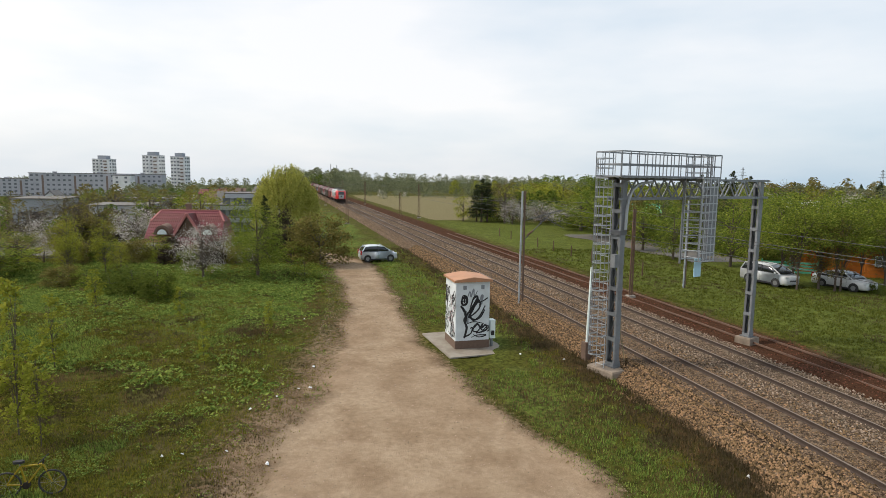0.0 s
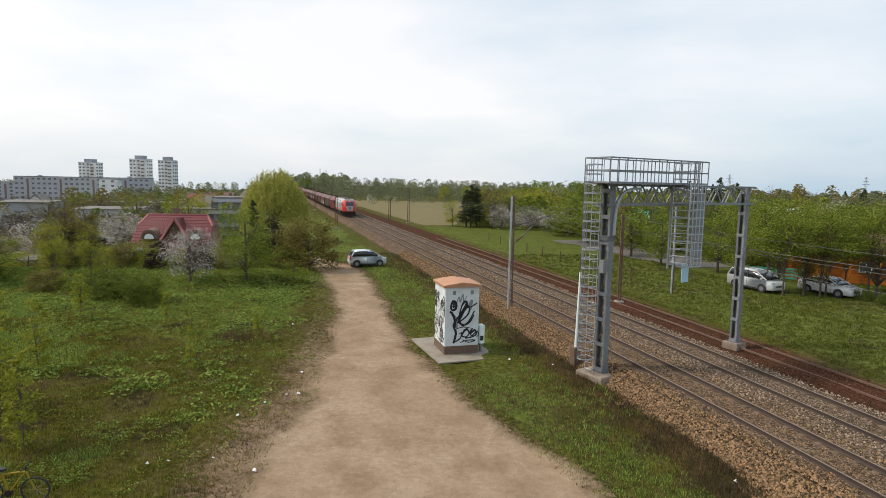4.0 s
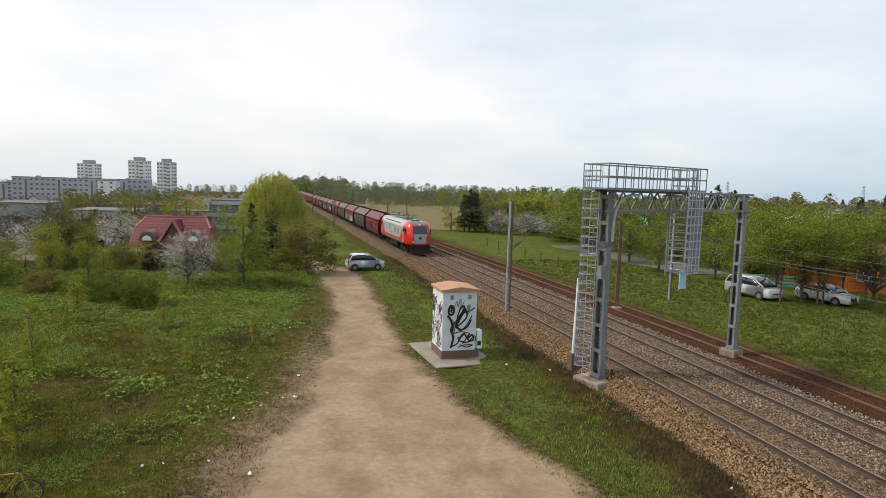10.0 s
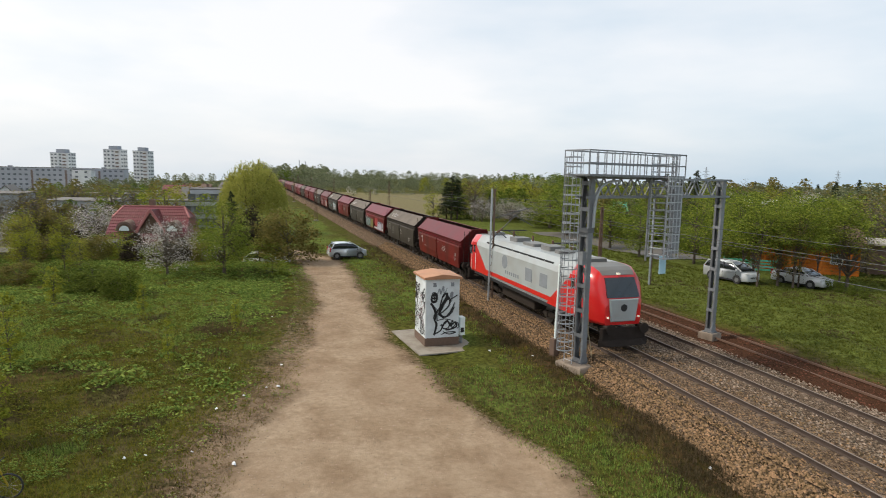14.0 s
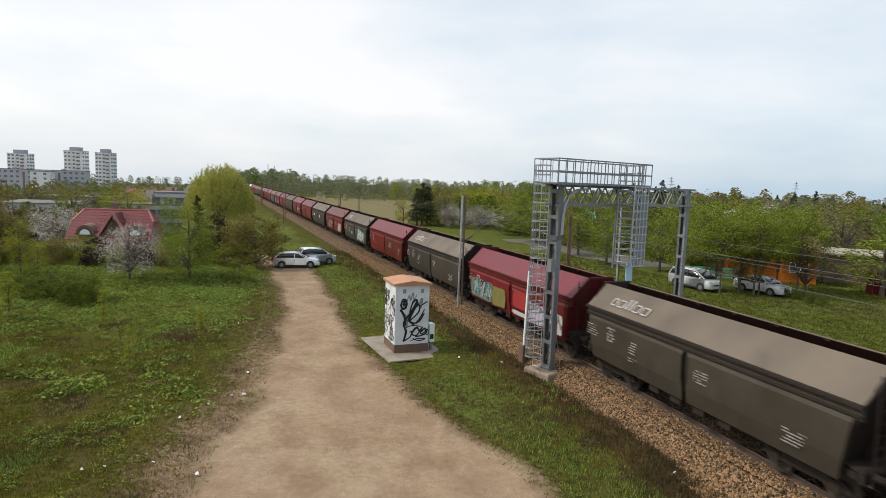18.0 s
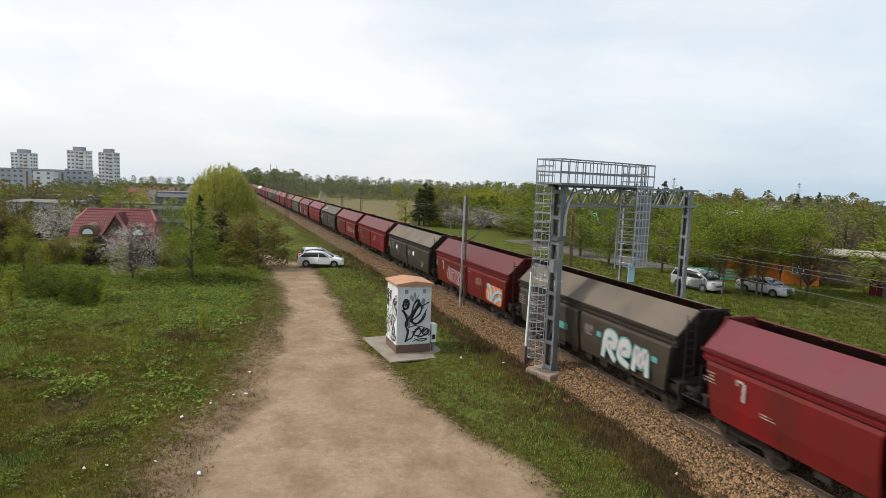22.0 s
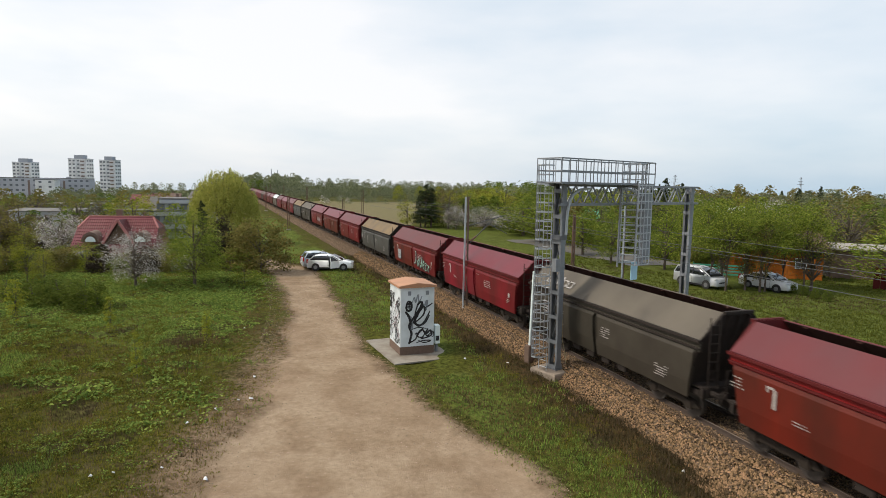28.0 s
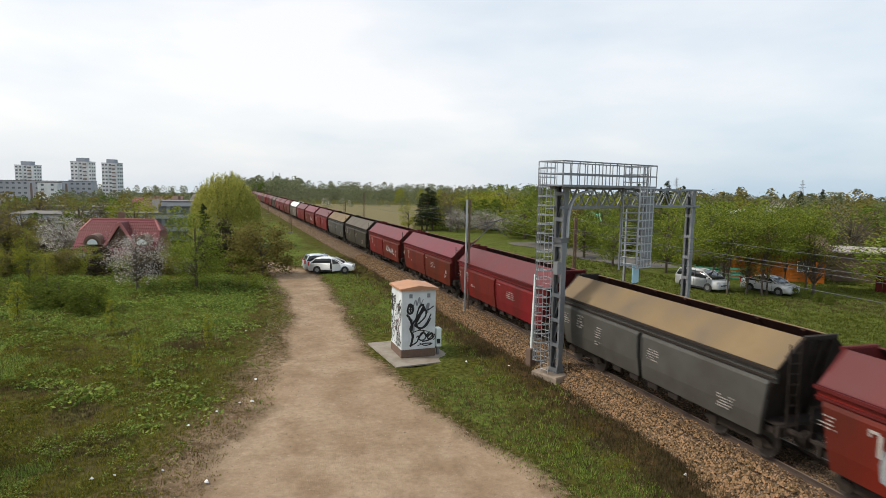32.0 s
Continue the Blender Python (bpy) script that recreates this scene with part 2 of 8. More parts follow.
MAT = dict(
    ground=ground_material(),
    stone=stone_material("ballast_stone"),
    rusty=material("rust_stained_stone", (0.092, 0.041, 0.024), 0.95, vary=0.3, scale=8, island=0.8, hue=0.012, spec=0.1),
    pebble=material("loose_ballast", (0.190, 0.124, 0.066), 0.95, vary=0.3, scale=8, island=0.9, hue=0.012, spec=0.1),
    pale_stone=material("pale_ballast", (0.205, 0.162, 0.122), 0.95, vary=0.3, scale=8, island=0.8, hue=0.012, spec=0.1),
    grit=material("sandy_grit", (0.24, 0.185, 0.135), 0.95, vary=0.3, scale=8, island=0.6),
    rail=material("rail_steel", (0.20, 0.155, 0.120), 0.5, 0.4, vary=0.15),
    rail_web=material("rusty_rail_web", (0.055, 0.037, 0.028), 0.85, vary=0.3, scale=6),
    sleeper=material("concrete_sleeper", (0.165, 0.122, 0.088), 0.92, vary=0.25, scale=9, random_ob=0.2, dirt=(0.10, 0.07, 0.048), dirt_amount=0.45, dirt_scale=2, spec=0.1),
    zinc=material("galvanised_steel", (0.215, 0.230, 0.248), 0.55, 0.25, vary=0.22, scale=7, dirt=(0.17, 0.175, 0.18), dirt_scale=1.2, dirt_amount=0.4),
    zinc_lite=material("pale_galvanised_steel", (0.40, 0.425, 0.45), 0.5, 0.25, vary=0.12, scale=7),
    concrete=material("concrete", (0.30, 0.275, 0.24), 0.92, vary=0.18, scale=6, bump=0.35, bump_scale=50, dirt=(0.25, 0.22, 0.18), dirt_scale=1.4),
    footing=material("brown_stained_concrete", (0.25, 0.20, 0.155), 0.92, vary=0.25, scale=6, bump=0.35, bump_scale=50, dirt=(0.10, 0.075, 0.055), dirt_scale=2.0),
    tarmac=material("worn_grey_tarmac", (0.095, 0.09, 0.085), 0.9, vary=0.2, scale=4, bump=0.2, bump_scale=60, dirt=(0.12, 0.10, 0.075), dirt_scale=0.5, dirt_amount=0.5),
    straw_cable=material("pale_cable_sheath", (0.30, 0.25, 0.15), 0.7, vary=0.1),
    pale_conc=material("pale_concrete_slab", (0.265, 0.238, 0.200), 0.92, vary=0.2, scale=5, bump=0.3, bump_scale=60, dirt=(0.16, 0.125, 0.09), dirt_scale=1.0, dirt_amount=0.45, spec=0.2),
    rust=material("rust_brown_steel", (0.13, 0.075, 0.05), 0.85, vary=0.3, scale=5),
    wire=material("weathered_wire", (0.09, 0.095, 0.10), 0.6, 0.4, vary=0.1),
    plaster=material("pale_blue_plaster", (0.60, 0.645, 0.665), 0.85, vary=0.08, scale=3, bump=0.15, bump_scale=70, dirt=(0.40, 0.43, 0.43), dirt_scale=1.6, dirt_amount=0.3),
    ink=material("black_spray_paint", (0.015, 0.015, 0.017), 0.6, vary=0.3),
    ink_pink=material("faded_pink_spray_paint", (0.30, 0.22, 0.24), 0.7, vary=0.3),
    ink_grey=material("grey_spray_paint", (0.20, 0.22, 0.24), 0.7, vary=0.3),
    plinth=material("brown_plinth", (0.13, 0.085, 0.062), 0.9, vary=0.25, scale=8),
    rooftin=material("orange_sheet_roof", (0.43, 0.215, 0.115), 0.6, vary=0.12, scale=4, dirt=(0.30, 0.16, 0.09), dirt_scale=1.5),
    red_wagon=material("oxide_red_wagon_paint", (0.172, 0.0095, 0.0085), 0.55, vary=0.28, scale=1.3, random_ob=0.25, dirt=(0.080, 0.013, 0.010), dirt_scale=0.5, dirt_amount=0.5, stretch=(1, 1, 0.35), spec=0.22),
    red_top=material("faded_red_wagon_paint", (0.122, 0.0155, 0.0195), 0.48, vary=0.22, scale=1.2, random_ob=0.2, dirt=(0.092, 0.024, 0.028), dirt_scale=0.6, dirt_amount=0.45, spec=0.38),
    grey_wagon=material("grey_brown_wagon_paint", (0.048, 0.041, 0.031), 0.6, vary=0.25, scale=1.3, random_ob=0.15, dirt=(0.030, 0.024, 0.018), dirt_scale=0.5, dirt_amount=0.45, spec=0.22),
    slate_wagon=material("slate_grey_wagon_paint", (0.070, 0.069, 0.064), 0.6, vary=0.25, scale=1.3, random_ob=0.1, dirt=(0.045, 0.040, 0.034), dirt_scale=0.5, dirt_amount=0.45, spec=0.25),
    grey_top=material("dusty_grey_wagon_paint", (0.125, 0.104, 0.080), 0.65, vary=0.22, scale=1.2, random_ob=0.15, dirt=(0.075, 0.062, 0.050), dirt_scale=0.6, dirt_amount=0.5, spec=0.3),
    tan_top=material("tan_dusty_wagon_paint", (0.185, 0.128, 0.064), 0.7, vary=0.25, scale=1.2, dirt=(0.11, 0.085, 0.06), dirt_scale=0.6, dirt_amount=0.5, spec=0.3),
    wagon_dark=material("sooty_wagon_steel", (0.026, 0.020, 0.017), 0.85, vary=0.35, scale=4, spec=0.2),
    wagon_end=material("dark_red_wagon_end", (0.085, 0.010, 0.010), 0.7, vary=0.3, scale=2, spec=0.2),
    # wagon lining: dark brown, with the shade inside the hopper put into it
    lining_shade=material("shaded_lining_steel", (0.042, 0.018, 0.014), 0.85, vary=0.3, scale=3, spec=0.15),
    coal=material("coal", (0.018, 0.016, 0.016), 0.75, vary=0.5, scale=9, bump=1.0, bump_scale=9),
    steel=material("grimy_bogie_steel", (0.030, 0.023, 0.018), 0.8, 0.1, vary=0.3, scale=6, spec=0.2),
    wheel=material("wheel_steel", (0.06, 0.05, 0.043), 0.6, 0.4, vary=0.2),
    loco_red=material("signal_red_paint", (0.56, 0.013, 0.014), 0.28, vary=0.06, scale=1.5, coat=0.4, dirt=(0.40, 0.02, 0.018), dirt_scale=0.8, dirt_amount=0.2),
    loco_grey=material("silver_grey_paint", (0.34, 0.37, 0.375), 0.38, vary=0.08, scale=1.2, coat=0.2, dirt=(0.28, 0.275, 0.26), dirt_scale=0.7, dirt_amount=0.35),
    loco_roof=material("dusty_roof_paint", (0.17, 0.172, 0.17), 0.6, vary=0.2, scale=2, dirt=(0.13, 0.12, 0.105), dirt_scale=1.0),
    glass=material("dark_glass", (0.018, 0.022, 0.027), 0.06, vary=0.1, coat=0.5),
    black=material("black_rubber", (0.022, 0.022, 0.023), 0.75, vary=0.2),
    white=material("white_paint", (0.70, 0.78, 0.77), 0.5, vary=0.06, scale=2),
    mark=material("faded_white_stencil", (0.36, 0.335, 0.315), 0.7, vary=0.4, scale=9),
    lamp=material("lit_headlamp", (1.0, 0.93, 0.75), 0.3, vary=0.0, emit=0.3),
    car_white=material("white_car_paint", (0.93, 0.945, 0.955), 0.22, vary=0.02, coat=0.8),
    car_silver=material("silver_blue_car_paint", (0.56, 0.62, 0.68), 0.3, 0.25, vary=0.05, coat=0.8),
    car_pale=material("pale_silver_car_paint", (0.58, 0.595, 0.61), 0.28, 0.15, vary=0.05, coat=0.8),
    rim=material("alloy_rim", (0.24, 0.245, 0.25), 0.4, 0.6, vary=0.2),
    tail=material("red_tail_lamp", (0.45, 0.02, 0.02), 0.25, vary=0.1),
    clear=material("clear_lamp_lens", (0.55, 0.58, 0.60), 0.12, vary=0.1),
    bark=material("tree_bark", (0.085, 0.065, 0.05), 0.95, vary=0.35, scale=8, stretch=(1, 1, 0.25), bump=0.6),
    twig=material("grey_brown_twigs", (0.092, 0.074, 0.056), 0.9, vary=0.3, scale=3, island=0.3),
    leaf=leaf_material("spring_green_leaves", (0.172, 0.216, 0.034), 0.50),
    leaf_deep=leaf_material("deep_green_leaves", (0.108, 0.150, 0.027), 0.45),
    leaf_yellow=leaf_material("yellow_green_leaves", (0.255, 0.270, 0.036), 0.25),
    leaf_olive=leaf_material("olive_brown_leaves", (0.175, 0.152, 0.046)),
    leaf_shrub=leaf_material("dense_shrub_leaves", (0.112, 0.142, 0.026)),
    leaf_willow=leaf_material("pale_willow_leaves", (0.36, 0.36, 0.085), 0.22),
    # darker copy of zinc: shade inside the gantry columns put into the colour
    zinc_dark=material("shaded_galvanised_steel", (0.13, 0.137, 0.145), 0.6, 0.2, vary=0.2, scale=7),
    leaf_red=leaf_material("purple_brown_leaves", (0.055, 0.045, 0.032)),
    needle=leaf_material("dark_needles", (0.048, 0.062, 0.030)),
    blossom=leaf_material("white_blossom", (0.52, 0.485, 0.455), 0.3),
    grass=leaf_material("grass_blades", (0.172, 0.166, 0.026), 0.45),
    lush=leaf_material("lush_grass_blades", (0.185, 0.252, 0.056), 0.50),
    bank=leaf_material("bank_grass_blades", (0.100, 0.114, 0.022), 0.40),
    herb=leaf_material("low_meadow_herbs", (0.130, 0.130, 0.022), 0.55),
    straw=leaf_material("dry_grass_blades", (0.175, 0.120, 0.055), 0.35),
    weed=leaf_material("dark_dry_weeds", (0.090, 0.070, 0.038), 0.5),
    tile=material("red_roof_tiles", (0.130, 0.015, 0.020), 0.55, vary=0.35, scale=5, random_ob=0.25),
    tile_edge_red=material("crimson_tile_rolls", (0.20, 0.035, 0.042), 0.6, vary=0.25),
    tile_edge=material("pink_ridge_tiles", (0.42, 0.16, 0.145), 0.7, vary=0.15),
    wood=material("dark_brown_timber", (0.10, 0.06, 0.036), 0.8, vary=0.3, scale=3),
    dormer=material("brown_shingle", (0.16, 0.105, 0.08), 0.85, vary=0.2),
    wall_cream=material("cream_render", (0.55, 0.52, 0.46), 0.9, vary=0.1, dirt=(0.40, 0.38, 0.33)),
    wall_grey=material("grey_rendered_panel", (0.42, 0.43, 0.47), 0.9, vary=0.12, scale=0.5, dirt=(0.33, 0.34, 0.38), dirt_scale=0.15),
    wall_pale=material("pale_rendered_panel", (0.80, 0.80, 0.80), 0.9, vary=0.1, scale=0.5, dirt=(0.48, 0.48, 0.48), dirt_scale=0.15),
    wall_blue=material("slate_grey_panel", (0.30, 0.32, 0.35), 0.9, vary=0.1),
    window=material("window_pane", (0.15, 0.16, 0.18), 0.15, vary=0.3, scale=0.3),
    balcony=material("brown_balcony", (0.19, 0.14, 0.12), 0.8, vary=0.2),
    tar=material("tar_roof", (0.16, 0.15, 0.14), 0.9, vary=0.2, dirt=(0.10, 0.09, 0.085), dirt_scale=0.3),
    orange=material("orange_stained_timber", (0.44, 0.135, 0.018), 0.75, vary=0.35, scale=3, dirt=(0.20, 0.06, 0.015), dirt_scale=1.2, dirt_amount=0.4, spec=0.2),
    green=material("sea_green_paint", (0.075, 0.36, 0.24), 0.6, vary=0.15),
    blue=material("pale_blue_sign", (0.40, 0.62, 0.74), 0.5, vary=0.05),
    yellow=material("yellow_bicycle_paint", (0.30, 0.21, 0.008), 0.35, vary=0.15),
    litter=material("white_litter", (0.75, 0.76, 0.76), 0.6, vary=0.1),
    red_ink=material("red_spray_paint", (0.26, 0.018, 0.018), 0.6, vary=0.2),
    moss_ink=material("grey_green_spray_paint", (0.10, 0.135, 0.115), 0.6, vary=0.4, scale=2.0),
    chalk=material("white_spray_paint", (0.40, 0.39, 0.40), 0.7, vary=0.2),
    teal=material("teal_spray_paint", (0.08, 0.26, 0.25), 0.6, vary=0.3),
    olive=material("yellow_green_spray_paint", (0.16, 0.145, 0.04), 0.6, vary=0.3),
    lilac=material("lilac_white_spray_paint", (0.34, 0.32, 0.39), 0.6, vary=0.2),
    ink_dark_red=material("dark_red_spray_paint", (0.14, 0.008, 0.012), 0.6, vary=0.2),
    mint=material("pale_green_spray_paint", (0.30, 0.46, 0.38), 0.6, vary=0.2),
    sky_ink=material("light_blue_spray_paint", (0.20, 0.40, 0.50), 0.6, vary=0.2),
    or_ink=material("orange_spray_paint", (0.45, 0.15, 0.05), 0.6, vary=0.2),
    # far trees: aerial haze put into the leaf colour, paler and greyer
    haze_tree=leaf_material("haze_tinted_foliage", (0.172, 0.190, 0.108), 0.35),
)


# ---- mesh helpers ----
class Geo:
    """Collects the corners and faces of one mesh, made of boxes, tubes, prisms and sheets."""

    def __init__(self):
        self.v, self.f, self.mi = [], [], []

    def add(self, vs, fs, m=0):
        k = len(self.v)
        self.v += [tuple(p) for p in vs]
        self.f += [tuple(i + k for i in f) for f in fs]
        self.mi += [m] * len(fs)
        return self

    def box(self, c, s, rz=0.0, bevel=0.0, m=0):
        hx, hy, hz = (a / 2 for a in s)
        ca, sa = math.cos(radians(rz)), math.sin(radians(rz))
        if bevel:
            b = min(bevel, hx * 0.9, hy * 0.9)
            ring = [(-hx + b, -hy), (hx - b, -hy), (hx, -hy + b), (hx, hy - b), (hx - b, hy), (-hx + b, hy), (-hx, hy - b), (-hx, -hy + b)]
        else:
            ring = [(-hx, -hy), (hx, -hy), (hx, hy), (-hx, hy)]
        n = len(ring)
        vs = [(c[0] + x * ca - y * sa, c[1] + x * sa + y * ca, c[2] + z) for z in (-hz, hz) for x, y in ring]
        fs = [(i, (i + 1) % n, n + (i + 1) % n, n + i) for i in range(n)] + [tuple(range(n - 1, -1, -1)), tuple(range(n, 2 * n))]
        return self.add(vs, fs, m)

    def tube(self, p, q, r, r2=None, n=6, m=0):
        p, q = Vector(p), Vector(q)
        d = q - p
        if d.length < 1e-6:
            return self
        a = d.orthogonal().normalized()
        b = d.normalized().cross(a)
        r2 = r if r2 is None else r2
        vs = [p + (a * math.cos(t) + b * math.sin(t)) * r for t in (math.tau * i / n for i in range(n))]
        vs += [q + (a * math.cos(t) + b * math.sin(t)) * r2 for t in (math.tau * i / n for i in range(n))]
        fs = [(i, (i + 1) % n, n + (i + 1) % n, n + i) for i in range(n)] + [tuple(range(n - 1, -1, -1)), tuple(range(n, 2 * n))]
        return self.add(vs, fs, m)

    def bar(self, p, q, w, h, m=0, up=(0, 0, 1)):
        """A rectangular bar from p to q."""
        p, q = Vector(p), Vector(q)
        d = (q - p).normalized()
        a = d.cross(Vector(up))
        a = (a if a.length > 1e-4 else d.orthogonal()).normalized() * (w / 2)
        b = a.normalized().cross(d).normalized() * (h / 2)
        vs = [e + s * a + t * b for e in (p, q) for s, t in ((-1, -1), (1, -1), (1, 1), (-1, 1))]
        return self.add(vs, [(0, 1, 2, 3), (7, 6, 5, 4), (0, 4, 5, 1), (1, 5, 6, 2), (2, 6, 7, 3), (3, 7, 4, 0)], m)

    def loft(self, rings, closed=True, caps=True, m=0):
        n = len(rings[0])
        vs = [p for r in rings for p in r]
        fs = []
        for j in range(len(rings) - 1):
            for i in range(n if closed else n - 1):
                fs.append((j * n + i, j * n + (i + 1) % n, (j + 1) * n + (i + 1) % n, (j + 1) * n + i))
        if caps and closed:
            fs += [tuple(range(n - 1, -1, -1)), tuple(range((len(rings) - 1) * n, len(rings) * n))]
        return self.add(vs, fs, m)

    def quad(self, a, b, c, d, m=0):
        return self.add([a, b, c, d], [(0, 1, 2, 3)], m)

    def mesh(self, name, mats, smooth=False):
        me = bpy.data.meshes.new(name)
        me.from_pydata(self.v, [], self.f)
        for mt in (mats if isinstance(mats, (list, tuple)) else [mats]):
            me.materials.append(mt)
        if any(self.mi):
            me.polygons.foreach_set("material_index", self.mi)
        if smooth:
            me.polygons.foreach_set("use_smooth", [True] * len(me.polygons))
        me.update()
        return me


def part(name, g, mat, parent=None, label="", at=None, smooth=False):
    """One mesh object, under a thing or under a part of it."""
    ob = new(name, g if isinstance(g, bpy.types.Mesh) else g.mesh(name, mat, smooth))
    if parent is not None:
        ob.parent = parent
    if at is not None:
        ob.matrix_basis = at
    if label:
        ob["label"] = label
    return ob


def thing(name, label, category, at=None, group="", kind=""):
    ob = new(name)
    ob.empty_display_size = 0.3
    if at is not None:
        ob.matrix_basis = at
    return tagged(ob, label, category, group, kind)


def smooth(a, b, x):
    t = np.clip((np.asarray(x, float) - a) / (b - a), 0, 1)
    return t * t * (3 - 2 * t)


# ---- the line of the railway ----
X0, A0, C0, TAU = 14.379, -0.1448, -0.0101, 14.566
GAUGE, SPACING = 1.435, 3.36          # the two tracks stand close


def line_x(s):
    s = np.asarray(s, float)
    p = np.maximum(s, 0)
    e = 1 - np.exp(-p / TAU)
    return X0 + A0 * s + C0 * TAU * (p - TAU * e)


def line_slope(s):
    p = np.maximum(np.asarray(s, float), 0)
    return A0 + C0 * TAU * (1 - np.exp(-p / TAU))


def on_line(s, off, z=0.0):
    """A point beside the near rail: s along, off metres towards the far side."""
    h = float(line_slope(s))
    k = math.hypot(h, 1)
    return Vector((float(line_x(s)) + off / k, s - h * off / k, z))


MID = GAUGE / 2
S_TAB = np.linspace(-420, 760, 4721)
_h = line_slope(S_TAB)
_k = np.hypot(_h, 1)
_px, _py = line_x(S_TAB) + MID / _k, S_TAB - _h * MID / _k
ARC = np.concatenate([[0], np.cumsum(np.hypot(np.diff(_px), np.diff(_py)))])
ARC -= np.interp(0, S_TAB, ARC)


def at_arc(a):
    return float(np.interp(a, ARC, _px)), float(np.interp(a, ARC, _py))


def beside(x, y):
    """Distance of a place from the near track's middle, positive on the far side."""
    y = np.asarray(y, float)
    return (x - line_x(y)) / np.hypot(line_slope(y), 1) - MID


PATH_L = ((-30, -6.0), (10, -4.9), (15.1, -5.0), (17.8, -5.4), (22.8, -4.9), (31.3, -5.6), (40.1, -6.9), (49.1, -9.2), (55.2, -11.4), (60, -13.0), (66, -17.0), (70, -21.5), (75.4, -28.5), (95, -46), (140, -80))
PATH_R = ((-30, 6.0), (10, 6.0), (15.5, 4.3), (18.2, 2.9), (23.1, 0.45), (31.6, -2.4), (40.4, -4.2), (49.5, -6.2), (55.8, -7.8), (60, -9.9), (66, -14.2), (70, -19.0), (75.4, -26.2), (95, -44), (140, -78))


def path_edges(y):
    return np.interp(y, *zip(*PATH_L)), np.interp(y, *zip(*PATH_R))


def ground_z(x, y):
    x, y = np.asarray(x, float), np.asarray(y, float)
    d = beside(x, y)
    z = np.full(np.broadcast(x, y).shape, -0.70)
    left = smooth(9, 26, -d)
    z = z - left * (smooth(54, 84, y) * 4.6 + smooth(100, 520, y) * 8.5)
    z = z + smooth(9.5, 14, d) * 0.25 * smooth(10, 30, y) - smooth(60, 400, d) * 3.0
    z = z - smooth(1100, 2900, np.hypot(x, y)) * 42.0
    z = z - 0.85 * np.exp(-(((y - 57.2 - 0.12 * (x + 14)) / 2.6) ** 2)) * smooth(-11.5, -16, x)
    z = z + 0.55 * np.exp(-(((y - 50.5) / 3.6) ** 2)) * smooth(-11, -14.5, x)
    bumps = np.sin(x * 0.55 + 1.3 * np.sin(y * 0.21)) * np.sin(y * 0.47 + x * 0.13)
    l, r = path_edges(y)
    on_path = smooth(0, 1.2, np.minimum(x - l, r - x) + 0.6)
    z = z + (0.13 * bumps + 0.07 * np.sin(x * 1.7 + y * 0.9) * np.sin(y * 1.3 + 0.6 * np.sin(x))) * smooth(2.5, 5, np.abs(d - 1.7)) * (1 - on_path) * np.clip(1 - np.abs(y) / 140, 0.1, 1)
    z = z - 0.03 * on_path
    z = np.where((d > -2.6) & (d < 6.0), np.minimum(z, -0.78), z)
    return z


def gz(x, y):
    return float(ground_z(x, y))


# ---- ground, ballast, rails ----
def far_steps(a, b, first, grow):
    out, s = [], first
    while a < b:
        out.append(a)
        a += s
        s *= grow
    return out + [b]


